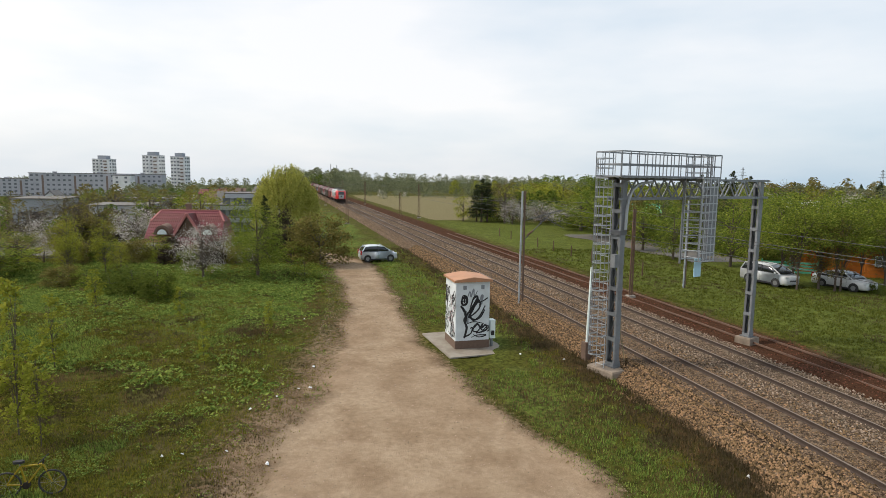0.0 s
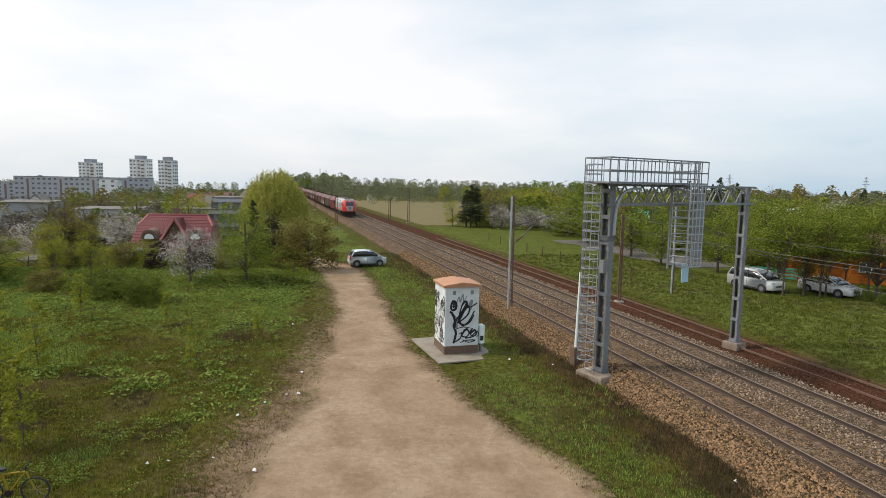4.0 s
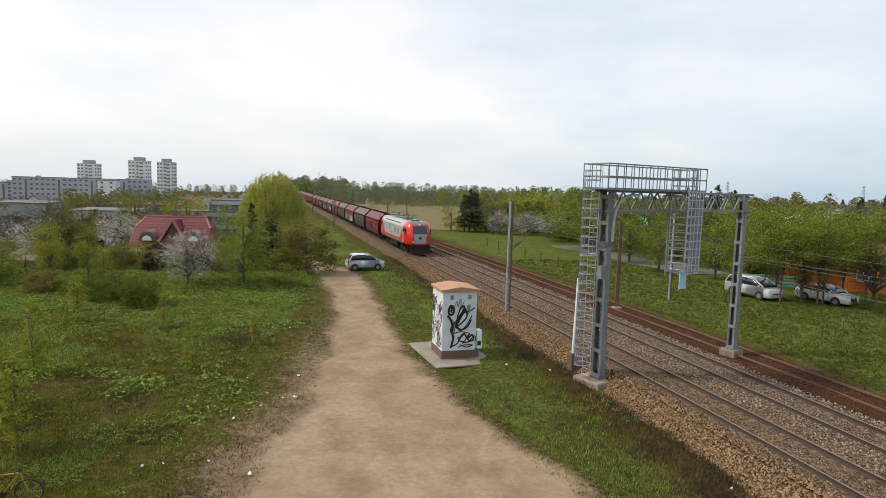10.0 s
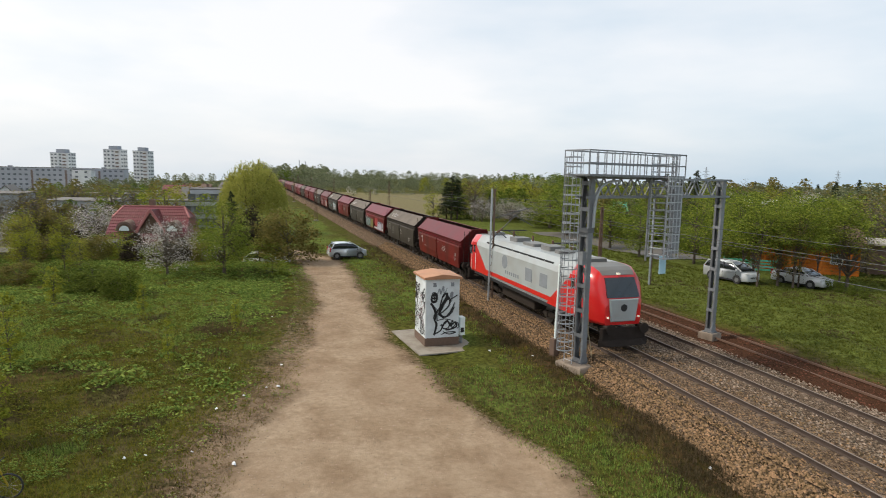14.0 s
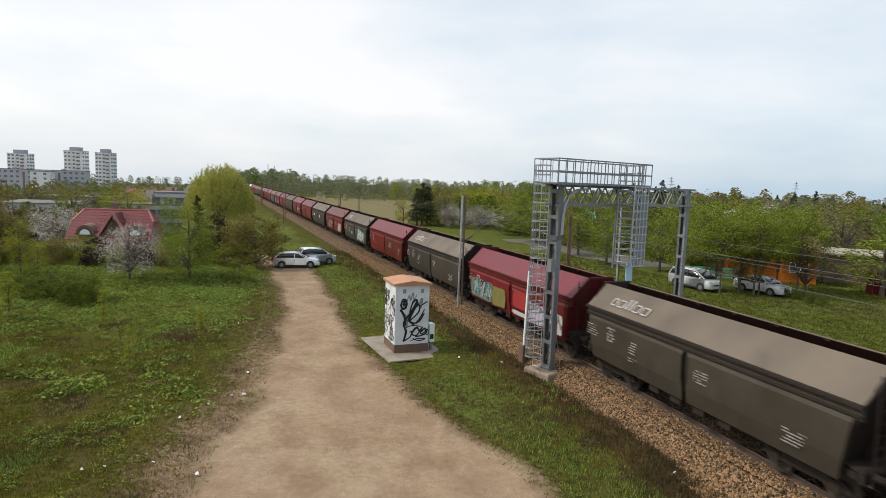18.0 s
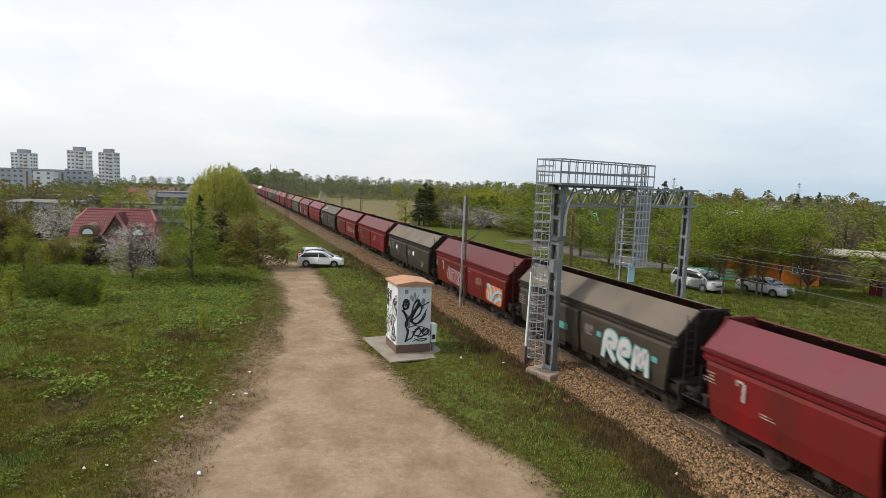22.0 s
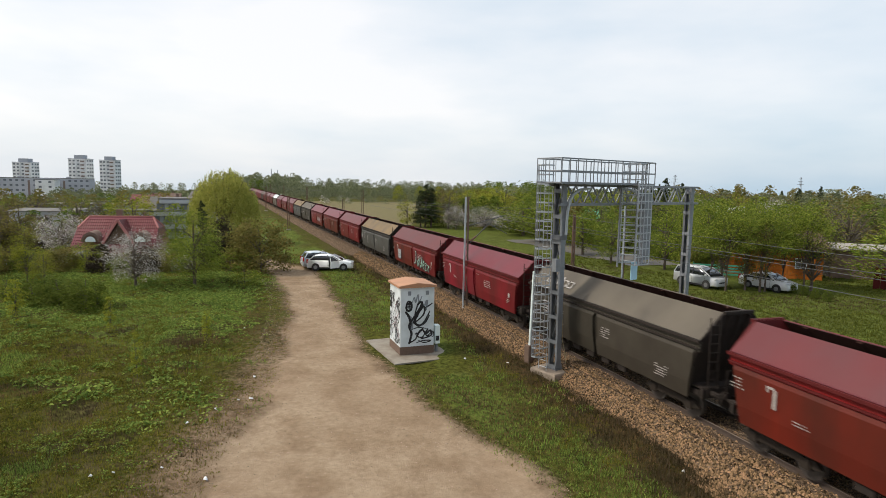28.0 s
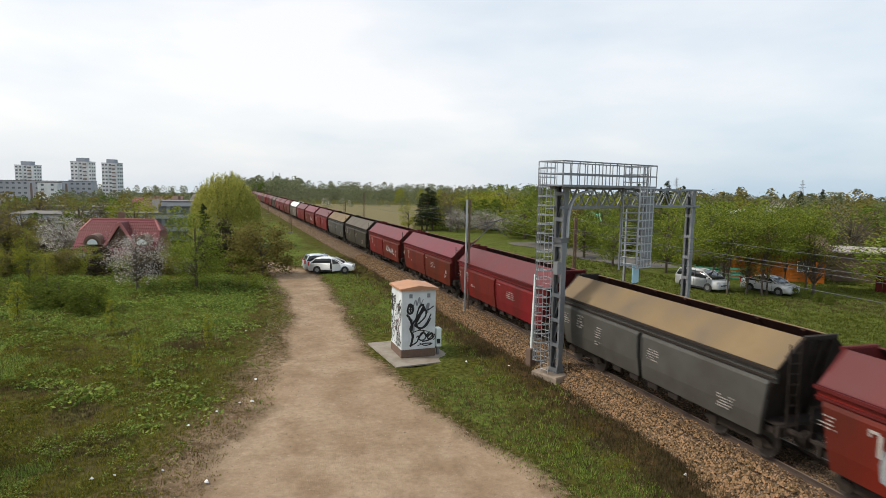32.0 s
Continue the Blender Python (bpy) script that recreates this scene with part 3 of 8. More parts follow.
def build_ground():
    xs = np.array([-v for v in far_steps(34, 2600, 0.9, 1.16)[::-1]] + list(np.arange(-33.2, 40, 0.34)) + far_steps(40, 2600, 0.9, 1.16))
    ys = np.array([-v for v in far_steps(4, 400, 3, 1.3)[::-1]] + list(np.arange(-2, 10, 2)) + list(np.arange(10, 66, 0.34)) + far_steps(66, 3000, 0.5, 1.055))
    X, Y = np.meshgrid(xs, ys)
    Z = ground_z(X, Y)
    ny, nx = X.shape
    g = Geo()
    g.v = list(zip(X.ravel().tolist(), Y.ravel().tolist(), Z.ravel().tolist()))
    idx = np.arange(nx * ny).reshape(ny, nx)
    g.f = np.stack([idx[:-1, :-1], idx[:-1, 1:], idx[1:, 1:], idx[1:, :-1]], -1).reshape(-1, 4).tolist()
    me = g.mesh("ground", MAT["ground"], True)
    d = beside(X, Y)
    l, r = path_edges(Y)
    wob = 0.35 * np.sin(Y * 0.8) + 0.2 * np.sin(Y * 2.1 + X)
    inside = np.minimum(X - l + wob * 0.6, r - X + wob * 0.5)
    dirt = smooth(-1.9, 0.9, inside)
    # bare verge on the meadow side near the camera
    verge = smooth(-5.4, -0.3, X - l) * smooth(50, 24, Y) * 0.66
    dirt = np.maximum(dirt, np.where(X < l + 1, verge, 0))
    spur = np.exp(-(((Y - 57.5 - 0.12 * (X + 14)) / 1.7) ** 2)) * smooth(-34, -26, X) * smooth(-8, -10, X) * 0.75
    dirt = np.maximum(dirt, spur)
    soil = smooth(5.2, 6.0, d) * smooth(10.6, 8.6, d)
    near_y = smooth(62, 44, Y)
    soil = np.maximum(soil, np.maximum(smooth(-5.2, -3.6, d) * near_y, smooth(-3.5, -2.7, d) * 0.8) * smooth(-1.5, -2.3, d) * 0.54)
    field = smooth(11, 13, d) * smooth(0, -3, d - 24 - (Y - 128) * 0.33) * smooth(112, 118, Y) * smooth(262, 246, Y)
    col = me.color_attributes.new("zones", "FLOAT_COLOR", "POINT")
    rich = np.maximum(smooth(9.5, 11.5, d) * smooth(130, 105, Y) * 0.55, smooth(29, 37, Y + 2.5 * np.sin(X * 0.33)) * smooth(58, 53, Y) * smooth(-1.5, -4, X - l) * 0.9)
    rich = np.maximum(rich, smooth(0.3, 1.5, X - r) * smooth(-3.6, -5.5, d) * smooth(190, 120, Y) * (0.40 + 0.25 * smooth(30, 42, Y) + 0.40 * np.sin(Y * 0.42 + X * 0.55) * np.sin(X * 0.9 - Y * 0.2)))
    data = np.stack([dirt, soil, field, rich], -1).astype(np.float32)
    col.data.foreach_set("color", data.ravel())
    ob = new("ground", me)
    tagged(ob, "rough spring meadow, trodden sandy track and brown earth beside the railway", "ground", kind="structure")


build_ground()
S_RAIL = far_steps(-160, 0, 4, 1.0)[:-1] + list(np.arange(0, 60, 1.5)) + far_steps(60, 700, 2, 1.06)


def swept(profile, mat, name, label="", s_list=S_RAIL, parent=None, closed=False):
    """A profile of (offset, height) carried along the railway."""
    g = Geo()
    g.loft([[on_line(s, o, z) for o, z in profile] for s in s_list], closed=closed, caps=closed)
    return part(name, g, mat, parent, label)


ballast = swept([(-2.05, -0.86), (-0.95, -0.22), (-0.62, -0.125), (-0.14, -0.118), (-0.05, -0.165), (GAUGE + 0.05, -0.165), (GAUGE + 0.14, -0.118), (MID + SPACING / 2, -0.135), (SPACING - 0.14, -0.118), (SPACING - 0.05, -0.165), (SPACING + GAUGE + 0.05, -0.165), (SPACING + GAUGE + 0.14, -0.118), (SPACING + GAUGE + 0.62, -0.125), (SPACING + GAUGE + 1.0, -0.24), (SPACING + GAUGE + 2.0, -0.86)][::-1], MAT["stone"], "ballast")
tagged(ballast, "grey-brown stone ballast bed under two railway tracks", "ballast", kind="structure")

RAIL_PROFILE = [(-0.07, -0.165), (0.07, -0.165), (0.07, -0.145), (0.012, -0.12), (0.012, -0.045), (0.036, -0.03), (0.036, -0.004), (-0.036, -0.004), (-0.036, -0.03), (-0.012, -0.045), (-0.012, -0.12), (-0.07, -0.145)]
HEAD_PROFILE = [(-0.034, -0.003), (0.034, -0.003), (0.028, 0.0), (-0.028, 0.0)]
for base, words in ((0.0, "near railway track on concrete sleepers with worn steel rails"), (SPACING, "far railway track on concrete sleepers with worn steel rails")):
    trk = thing("railway_track", words, "railway track", group="railway tracks", kind="structure")
    for off in (base, base + GAUGE):
        rl = swept([(off + o, z) for o, z in RAIL_PROFILE], MAT["rail_web"], "rail", parent=trk, closed=True)
        swept([(off + o, z + 0.002) for o, z in HEAD_PROFILE], MAT["rail"], "rail_head", "polished running surface", parent=rl, closed=True)
    g = Geo()
    hs, hw, hb = 1.25, 0.10, 0.14
    ring = lambda x, e: [(x, -hb, -0.1), (x, hb, -0.1), (x, hw, e), (x, -hw, e)]
    g.loft([ring(-hs, 0.045), ring(-0.55, 0.06), ring(-0.3, 0.02), ring(0.3, 0.02), ring(0.55, 0.06), ring(hs, 0.045)])
    sl = g.mesh("sleeper", MAT["sleeper"])
    for i in range(120):
        s = 4 + 0.62 * i
        a = math.degrees(math.atan2(-float(line_slope(s)), 1))
        p = on_line(s, base + MID, -0.205)
        part("sleeper", sl, None, trk, at=pose(p.x, p.y, p.z, 0, 0, a))
    g2 = Geo()
    for i in range(420):
        s = 4 + 0.62 * (120 + i)
        h = float(line_slope(s))
        p, q = on_line(s, base + MID - 1.25, -0.165), on_line(s, base + MID + 1.25, -0.165)
        g2.bar(p, q, 0.24, 0.05)
    tagged(part("sleeper_row", g2, MAT["sleeper"], trk), kind="stuff")

# loose stones on the near shoulder
rng = random.Random(4)
g, pale = Geo(), Geo()
for i in range(84000):
    s = 7 + 62 * rng.random() ** 1.8
    o = -0.6 - 1.75 * rng.random() ** 0.8 if rng.random() < 0.50 else rng.uniform(-0.7, SPACING + GAUGE + 2.0)
    if o < -0.95:
        z = -0.22 + (o + 0.95) / 1.10 * 0.64
    elif o > SPACING + GAUGE + 1.0:
        z = -0.26 - (o - SPACING - GAUGE - 1.0) / 1.1 * 0.6
    else:
        near_rail = min(abs(o - q) for q in (0, GAUGE, SPACING, SPACING + GAUGE))
        if near_rail < 0.09:
            continue
        between = 0 < o < GAUGE or SPACING < o < SPACING + GAUGE
        z = -0.185 if between else -0.135
    p = on_line(s, o, max(z, -0.80))
    r = rng.uniform(0.024, 0.060)
    t = rng.random() * 6
    c, sn = math.cos(t) * r, math.sin(t) * r
    (pale if o > SPACING - 1.1 + rng.gauss(0, 0.5) else g).add([(p.x + c, p.y + sn, p.z), (p.x - sn * 0.8, p.y + c * 0.8, p.z), (p.x - c, p.y - sn, p.z), (p.x + sn, p.y - c, p.z), (p.x + c * 0.2, p.y + sn * 0.3, p.z + r * 1.1)], [(0, 1, 4), (1, 2, 4), (2, 3, 4), (3, 0, 4)])
tagged(part("loose_stones", g, MAT["pebble"]), "loose brown ballast stones on the shoulder", "stones", kind="stuff")
tagged(part("loose_stones", pale, MAT["pale_stone"]), "pale grey ballast stones round the far track", "stones", kind="stuff")


g = Geo()
for i in range(9000):
    s = 10 + 60 * rng.random() ** 1.6
    p = on_line(s, rng.uniform(SPACING + GAUGE + 1.6, 10.6))
    z = gz(p.x, p.y) - 0.005
    r = rng.uniform(0.02, 0.06)
    t = rng.random() * 6
    c, sn = math.cos(t) * r, math.sin(t) * r
    g.add([(p.x + c, p.y + sn, z), (p.x - sn, p.y + c, z), (p.x - c, p.y - sn, z), (p.x + sn, p.y - c, z), (p.x, p.y, z + r)], [(0, 1, 4), (1, 2, 4), (2, 3, 4), (3, 0, 4)])
tagged(part("rusty_stones", g, MAT["rusty"]), "rust-stained stones strewn over brown earth beside the track", "stones", kind="stuff")
# paved lane beyond the railway
lane_y = np.arange(53, 82, 1.0)
g = Geo()
offs = (24.3, 25.5, 27, 28.5, 30.0, 31.0)
for yv in lane_y:
    fade = 0.8 * math.sin(yv * 0.7) * 0.4
    for o in offs:
        q = on_line(yv, o + fade * (o in (24.3, 31.0)))
        g.v.append((q.x, q.y, gz(q.x, q.y) + 0.05))
n_o = len(offs)
for a in range(len(lane_y) - 1):
    for b in range(n_o - 1):
        g.f.append((a * n_o + b, a * n_o + b + 1, (a + 1) * n_o + b + 1, (a + 1) * n_o + b))
        g.mi.append(0)
tagged(part("road", g, MAT["tarmac"]), "worn grey paved lane beyond the railway", "road", kind="structure")
# small stones and clods on the sandy track
g = Geo()
for i in range(9000):
    y = 12 + 40 * rng.random() ** 1.6
    l, q = (float(v) for v in path_edges(y))
    f = rng.random()
    x = l - 1.6 + (q - l + 2.4) * (f if rng.random() < 0.5 else f ** 2.2)
    r = rng.uniform(0.008, 0.028) * (0.8 + y / 60)
    t = rng.random() * 6
    c, sn = math.cos(t) * r, math.sin(t) * r
    z = gz(x, y) - 0.004
    g.add([(x + c, y + sn, z), (x - sn, y + c, z), (x - c, y - sn, z), (x + sn, y - c, z), (x, y, z + r * 0.8)], [(0, 1, 4), (1, 2, 4), (2, 3, 4), (3, 0, 4)])
tagged(part("track_grit", g, MAT["grit"]), "small stones and dry clods scattered on the sandy track", "stones", kind="stuff")


# ---- equipment hut ----
def ribbon(g, pts, w, at, right, up, out, closed=False):
    """A sprayed stroke: a thin band through points of a wall's plane."""
    P = [Vector(at) + Vector(right) * a + Vector(up) * b + Vector(out) for a, b in pts]
    n = Vector(out).normalized()
    L, Rr = [], []
    for i, p in enumerate(P):
        t = (P[min(i + 1, len(P) - 1)] - P[max(i - 1, 0)])
        t = (t if t.length > 1e-6 else Vector(right)).normalized()
        s = n.cross(t) * (w * (0.6 + 0.4 * math.sin(math.pi * i / max(1, len(P) - 1))) / 2)
        L.append(p + s), Rr.append(p - s)
    k = len(P)
    g.add(L + Rr, [(i, i + 1, k + i + 1, k + i) for i in range(k - 1)])


def curve(pts, n=10):
    """A smooth line through a few points."""
    out = []
    q = [pts[0]] + list(pts) + [pts[-1]]
    for i in range(1, len(q) - 2):
        for j in range(n):
            t = j / n
            out.append(tuple(0.5 * (2 * q[i][k] + (q[i + 1][k] - q[i - 1][k]) * t + (2 * q[i - 1][k] - 5 * q[i][k] + 4 * q[i + 1][k] - q[i + 2][k]) * t * t + (3 * q[i][k] - q[i - 1][k] - 3 * q[i + 1][k] + q[i + 2][k]) * t ** 3) for k in (0, 1)))
    return out + [pts[-1]]


def build_hut():
    W, D, Hh = 1.76, 1.88, 3.36
    ang = 16.0
    at = pose(0.18, 28.55, -0.62, 0, 0, ang)
    hut = thing("equipment_hut", "pale rendered railway equipment hut covered in black graffiti", "hut", at)
    g = Geo()
    g.box((W / 2, D / 2, Hh / 2 + 0.19), (W, D, Hh - 0.38), bevel=0.02)
    walls = part("wall", g, MAT["plaster"], hut)
    g = Geo().box((W / 2, D / 2, 0.19), (W + 0.03, D + 0.03, 0.40), bevel=0.02)
    part("plinth", g, MAT["plinth"], hut, "brown painted plinth")
    o = 0.10
    z0, rise = Hh - 0.02, 0.24
    ring = lambda y: [(-o, y, z0), (W + o, y, z0), (W + o, y, z0 + 0.10), (W / 2, y, z0 + rise), (-o, y, z0 + 0.10)]
    g = Geo().loft([ring(-o), ring(D + o)])
    part("roof", g, MAT["rooftin"], hut, "weathered orange sheet roof")
    for x in (0.46, 1.38):
        g = Geo().box((x, -0.012, 3.06), (0.16, 0.03, 0.20))
        part("vent", g, MAT["ink_grey"], hut, "small grey vent grille")
    # big looping tag on the front
    g = Geo()
    F = dict(at=(0, 0, 0), right=(0.885, 0, 0), up=(0, 0, 1.04), out=(0, -0.006, 0))
    strokes = [
        ([(0.30, 2.25), (0.42, 2.55), (0.62, 2.50), (0.66, 2.25), (0.45, 2.10), (0.32, 2.28), (0.60, 2.30)], 0.085),
        ([(0.28, 2.05), (0.50, 1.80), (0.62, 1.50), (0.56, 1.25), (0.52, 1.45), (0.85, 1.85), (1.15, 2.25), (1.25, 2.50), (1.05, 2.45), (0.90, 2.10), (0.80, 1.70)], 0.10),
        ([(0.72, 1.50), (1.00, 1.62), (1.35, 1.90), (1.42, 2.20), (1.25, 2.30), (1.02, 2.00), (0.86, 1.62), (1.05, 1.35), (1.40, 1.55), (1.72, 2.05)], 0.10),
        ([(1.30, 2.20), (1.60, 2.28), (1.86, 2.42), (1.62, 2.30)], 0.06),
        ([(0.55, 1.22), (0.62, 0.95), (0.55, 0.62), (0.50, 0.55), (0.90, 0.72), (0.98, 1.0), (0.86, 0.95)], 0.075),
        ([(0.90, 0.70), (1.15, 1.05), (1.32, 1.20), (1.12, 1.10), (1.02, 0.85), (1.30, 0.80), (1.50, 1.05), (1.62, 1.18), (1.50, 0.95), (1.62, 0.85), (1.90, 1.05), (1.98, 0.85), (1.85, 0.78)], 0.07),
        ([(0.92, 0.52), (1.30, 0.62), (1.80, 0.60), (1.40, 0.52), (1.05, 0.66)], 0.06),
        ([(0.62, 1.18), (1.05, 1.28), (1.55, 1.20)], 0.05),
        ([(0.46, 2.52), (0.34, 2.30), (0.42, 2.12), (0.60, 2.16), (0.64, 2.36), (0.52, 2.5), (0.50, 2.2)], 0.12),
        ([(1.0, 2.35), (1.2, 2.5), (1.3, 2.3), (1.1, 2.05), (0.95, 1.8), (0.8, 1.55), (1.1, 1.38), (1.45, 1.5), (1.7, 1.85)], 0.11),
        ([(0.30, 2.08), (0.44, 1.92), (0.55, 1.70), (0.60, 1.42)], 0.12),
        ([(0.52, 1.25), (0.66, 1.05), (0.60, 0.75), (0.52, 0.5)], 0.12),
        ([(1.05, 0.95), (1.3, 1.15), (1.5, 0.95), (1.75, 1.1), (1.85, 0.9), (1.6, 0.78), (1.2, 0.72)], 0.10),
    ]
    for pts, w in strokes:
        g = Geo()
        ribbon(g, curve(pts), w, **F)
        part("graffiti", g, MAT["ink"], hut, "black looping spray-painted stroke")
    for pts, w in (([(0.66, 2.42), (0.80, 2.74), (0.88, 2.50), (1.02, 2.86), (1.08, 2.52), (1.25, 2.78)], 0.07), ([(0.40, 1.9), (0.62, 1.7), (0.70, 1.2)], 0.16), ([(1.4, 2.3), (1.55, 2.55), (1.5, 2.1)], 0.12)):
        g = Geo()
        ribbon(g, curve(pts), w, **{**F, "out": (0, -0.0045, 0)})
        part("graffiti", g, MAT["ink_grey"], hut, "faded grey spray-painted stroke")
    r2 = random.Random(8)
    S = dict(at=(0, 0, 0), right=(0, 0.80, 0), up=(0, 0, 1.04), out=(-0.006, 0, 0))
    for i in range(26):
        a, b = r2.uniform(0.15, 2.2), r2.uniform(0.6, 2.6)
        pts = [(a, b)]
        for j in range(5):
            pts.append((min(2.25, max(0.1, pts[-1][0] + r2.uniform(-0.45, 0.5))), min(2.8, max(0.5, pts[-1][1] + r2.uniform(-0.5, 0.5)))))
        g = Geo()
        ribbon(g, curve(pts, 8), 0.05 if i % 3 else 0.075, **S)
        part("graffiti", g, MAT["ink"], hut, "thin scribbled spray-painted line")
    for i in range(9):
        a, b = r2.uniform(0.2, 2.0), r2.uniform(0.55, 1.9)
        pts = [(a, b)]
        for j in range(5):
            pts.append((min(2.25, max(0.1, pts[-1][0] + r2.uniform(-0.4, 0.45))), min(2.4, max(0.45, pts[-1][1] + r2.uniform(-0.5, 0.5)))))
        g = Geo()
        ribbon(g, curve(pts, 8), 0.09, **{**S, "out": (-0.0042, 0, 0)})
        part("graffiti", g, MAT["ink_pink" if i % 2 else "ink_grey"], hut, "faded pinkish spray-painted stroke")
    # cabinet at the side
    cab = thing("cable_cabinet", "small white cable cabinet with a dark label beside the hut", "cabinet", at)
    part("body", Geo().box((W + 0.22, 0.25, 0.88), (0.26, 0.42, 0.92), bevel=0.02), MAT["white"], cab)
    part("post", Geo().box((W + 0.22, 0.25, 0.2), (0.10, 0.16, 0.5)), MAT["zinc"], cab)
    part("label_plate", Geo().box((W + 0.20, 0.03, 0.70), (0.17, 0.02, 0.24)), MAT["ink"], cab)
    slab = part("concrete_slab", Geo().box((W / 2 + 0.15, D / 2 - 0.2, 0.0), (W + 1.55, D + 2.7, 0.06), bevel=0.05), MAT["pale_conc"], None, at=at @ pose(-0.1, 0.30, -0.045, 0, 0, 4))
    tagged(slab, "pale worn concrete slab under the hut", "slab", kind="structure")


build_hut()


# ---- signal gantry ----
def ribbon_tube(pts, r):
    g = Geo()
    for a, b in zip(pts, pts[1:]):
        g.tube(a, b, r, n=6)
    return g


def build_gantry():
    A, B = Vector((7.05, 25.60, 0)), Vector((15.75, 31.15, 0))
    span = (B - A)
    L = span.length
    ang = math.degrees(math.atan2(span.y, span.x))
    gan = thing("signal_gantry", "grey lattice steel signal gantry spanning two railway tracks, with railed platform", "gantry", pose(A.x, A.y, 0, 0, 0, ang))
    top = 7.84
    zb = -0.72

    def column(x, z1, w, d, laced):
        zc, hh = (zb + 0.1 + z1) / 2, z1 - zb - 0.1
        col = None
        for sy in (-1, 1):
            g = Geo().box((x, sy * d / 2, zc), (w, 0.03, hh))
            for sx in (-1, 1):
                g.box((x + sx * (w / 2 - 0.012), sy * (d / 2 - 0.055), zc), (0.024, 0.08, hh))
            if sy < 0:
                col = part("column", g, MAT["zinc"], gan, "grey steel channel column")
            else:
                # looked into from the front, so its colour carries the column's inner shade
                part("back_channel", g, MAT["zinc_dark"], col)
        n = int(hh / 1.15)
        for i in range(n + 1):
            z = zb + 0.45 + i * (hh - 0.6) / n
            for sx in (-1, 1):
                part("batten", Geo().box((x + sx * (w / 2 + 0.014), 0, z), (0.022, d + 0.02, 0.17)), MAT["zinc"], col)
            if i < n:
                z2 = z + (hh - 0.6) / n
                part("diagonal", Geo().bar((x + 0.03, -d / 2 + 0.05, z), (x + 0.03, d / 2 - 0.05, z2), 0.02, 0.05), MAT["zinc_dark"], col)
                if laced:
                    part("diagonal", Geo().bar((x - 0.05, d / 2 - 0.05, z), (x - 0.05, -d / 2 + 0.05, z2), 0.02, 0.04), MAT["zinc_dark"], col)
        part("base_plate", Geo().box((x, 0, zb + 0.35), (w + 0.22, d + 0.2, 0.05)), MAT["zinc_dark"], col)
        for sx in (-1, 1):
            g = Geo()
            g.loft([[(x + sx * w / 2, -d / 2 - 0.02, zb + 0.37), (x + sx * (w / 2 + 0.1), -d / 2 - 0.02, zb + 0.37), (x + sx * w / 2, -d / 2 - 0.02, zb + 0.80)], [(x + sx * w / 2, -d / 2 + 0.01, zb + 0.37), (x + sx * (w / 2 + 0.1), -d / 2 + 0.01, zb + 0.37), (x + sx * w / 2, -d / 2 + 0.01, zb + 0.80)]])
            part("gusset", g, MAT["zinc"], col)
        return col

    column(0.08, top, 0.27, 0.50, True)
    column(L, top - 0.0, 0.28, 0.38, False)
    part("collar", Geo().box((0.06, 0, 5.55), (0.42, 0.60, 0.20)), MAT["zinc_dark"], gan)
    for x, w, dd in ((0, 1.35, 1.5), (L, 0.85, 0.85)):
        g = Geo()
        g.loft([[(x + a * w / 2 * k, b * dd / 2 * k, z) for a, b in ((-1, -1), (1, -1), (1, 1), (-1, 1))] for k, z in ((1.0, zb - 0.4), (1.0, zb + 0.26), (0.94, zb + 0.33))])
        part("footing", g, MAT["footing"], gan, "weathered concrete footing")
    # beam: four chords, verticals and diagonals
    z0, z1, d = top - 0.85, top, 0.56
    g = Geo()
    for y in (-d / 2, d / 2):
        for z in (z0, z1):
            g.bar((-0.3, y, z), (L + 0.35, y, z - 0.0), 0.09, 0.10)
    beam = part("beam", g, MAT["zinc"], gan)
    n = 17
    for i in range(n):
        xa, xb = 0.2 + (L - 0.3) * i / n, 0.2 + (L - 0.3) * (i + 1) / n
        g = Geo()
        for y in (-d / 2, d / 2):
            g.bar((xa, y, z0 if i % 2 else z1), (xb, y, z1 if i % 2 else z0), 0.035, 0.07)
        g.bar((xa, -d / 2, z1), (xb, d / 2, z1), 0.03, 0.05)
        g.bar((xa, -d / 2, z0), (xb, d / 2, z0), 0.03, 0.05)
        part("brace", g, MAT["zinc"], beam)
    # curved knee brackets
    for x0, sgn in ((0.12, 1), (5.6, -1)):
        pts = [(x0, z0 - 1.3), (x0 + sgn * 0.05, z0 - 0.3), (x0 + sgn * 0.3, z0 + 0.35), (x0 + sgn * 0.85, z0 + 0.66), (x0 + sgn * 1.6, z0 + 0.72)]
        c = curve(pts, 6)
        g = Geo()
        rings = []
        for i, q in enumerate(c):
            t = Vector((c[min(i + 1, len(c) - 1)][0] - c[max(i - 1, 0)][0], 0, c[min(i + 1, len(c) - 1)][1] - c[max(i - 1, 0)][1])).normalized()
            nn = Vector((-t.z, 0, t.x)) * 0.05
            rings.append([Vector((q[0], -d / 2 - 0.08 + e, q[1])) + k * nn for k, e in ((-1, -0.04), (1, -0.04), (1, 0.04), (-1, 0.04))])
        g.loft(rings)
        part("knee_bracket", g, MAT["zinc_lite"], gan)
    # platform with its railing
    px0, px1, py0, py1, pz, ph = -0.95, 5.62, -0.95, 0.45, top + 0.10, 1.02
    g = Geo().box(((px0 + px1) / 2, (py0 + py1) / 2, pz), (px1 - px0, py1 - py0, 0.05))
    g.box(((px0 + px1) / 2, py0, pz), (px1 - px0, 0.05, 0.09)).box(((px0 + px1) / 2, py1, pz), (px1 - px0, 0.05, 0.09))
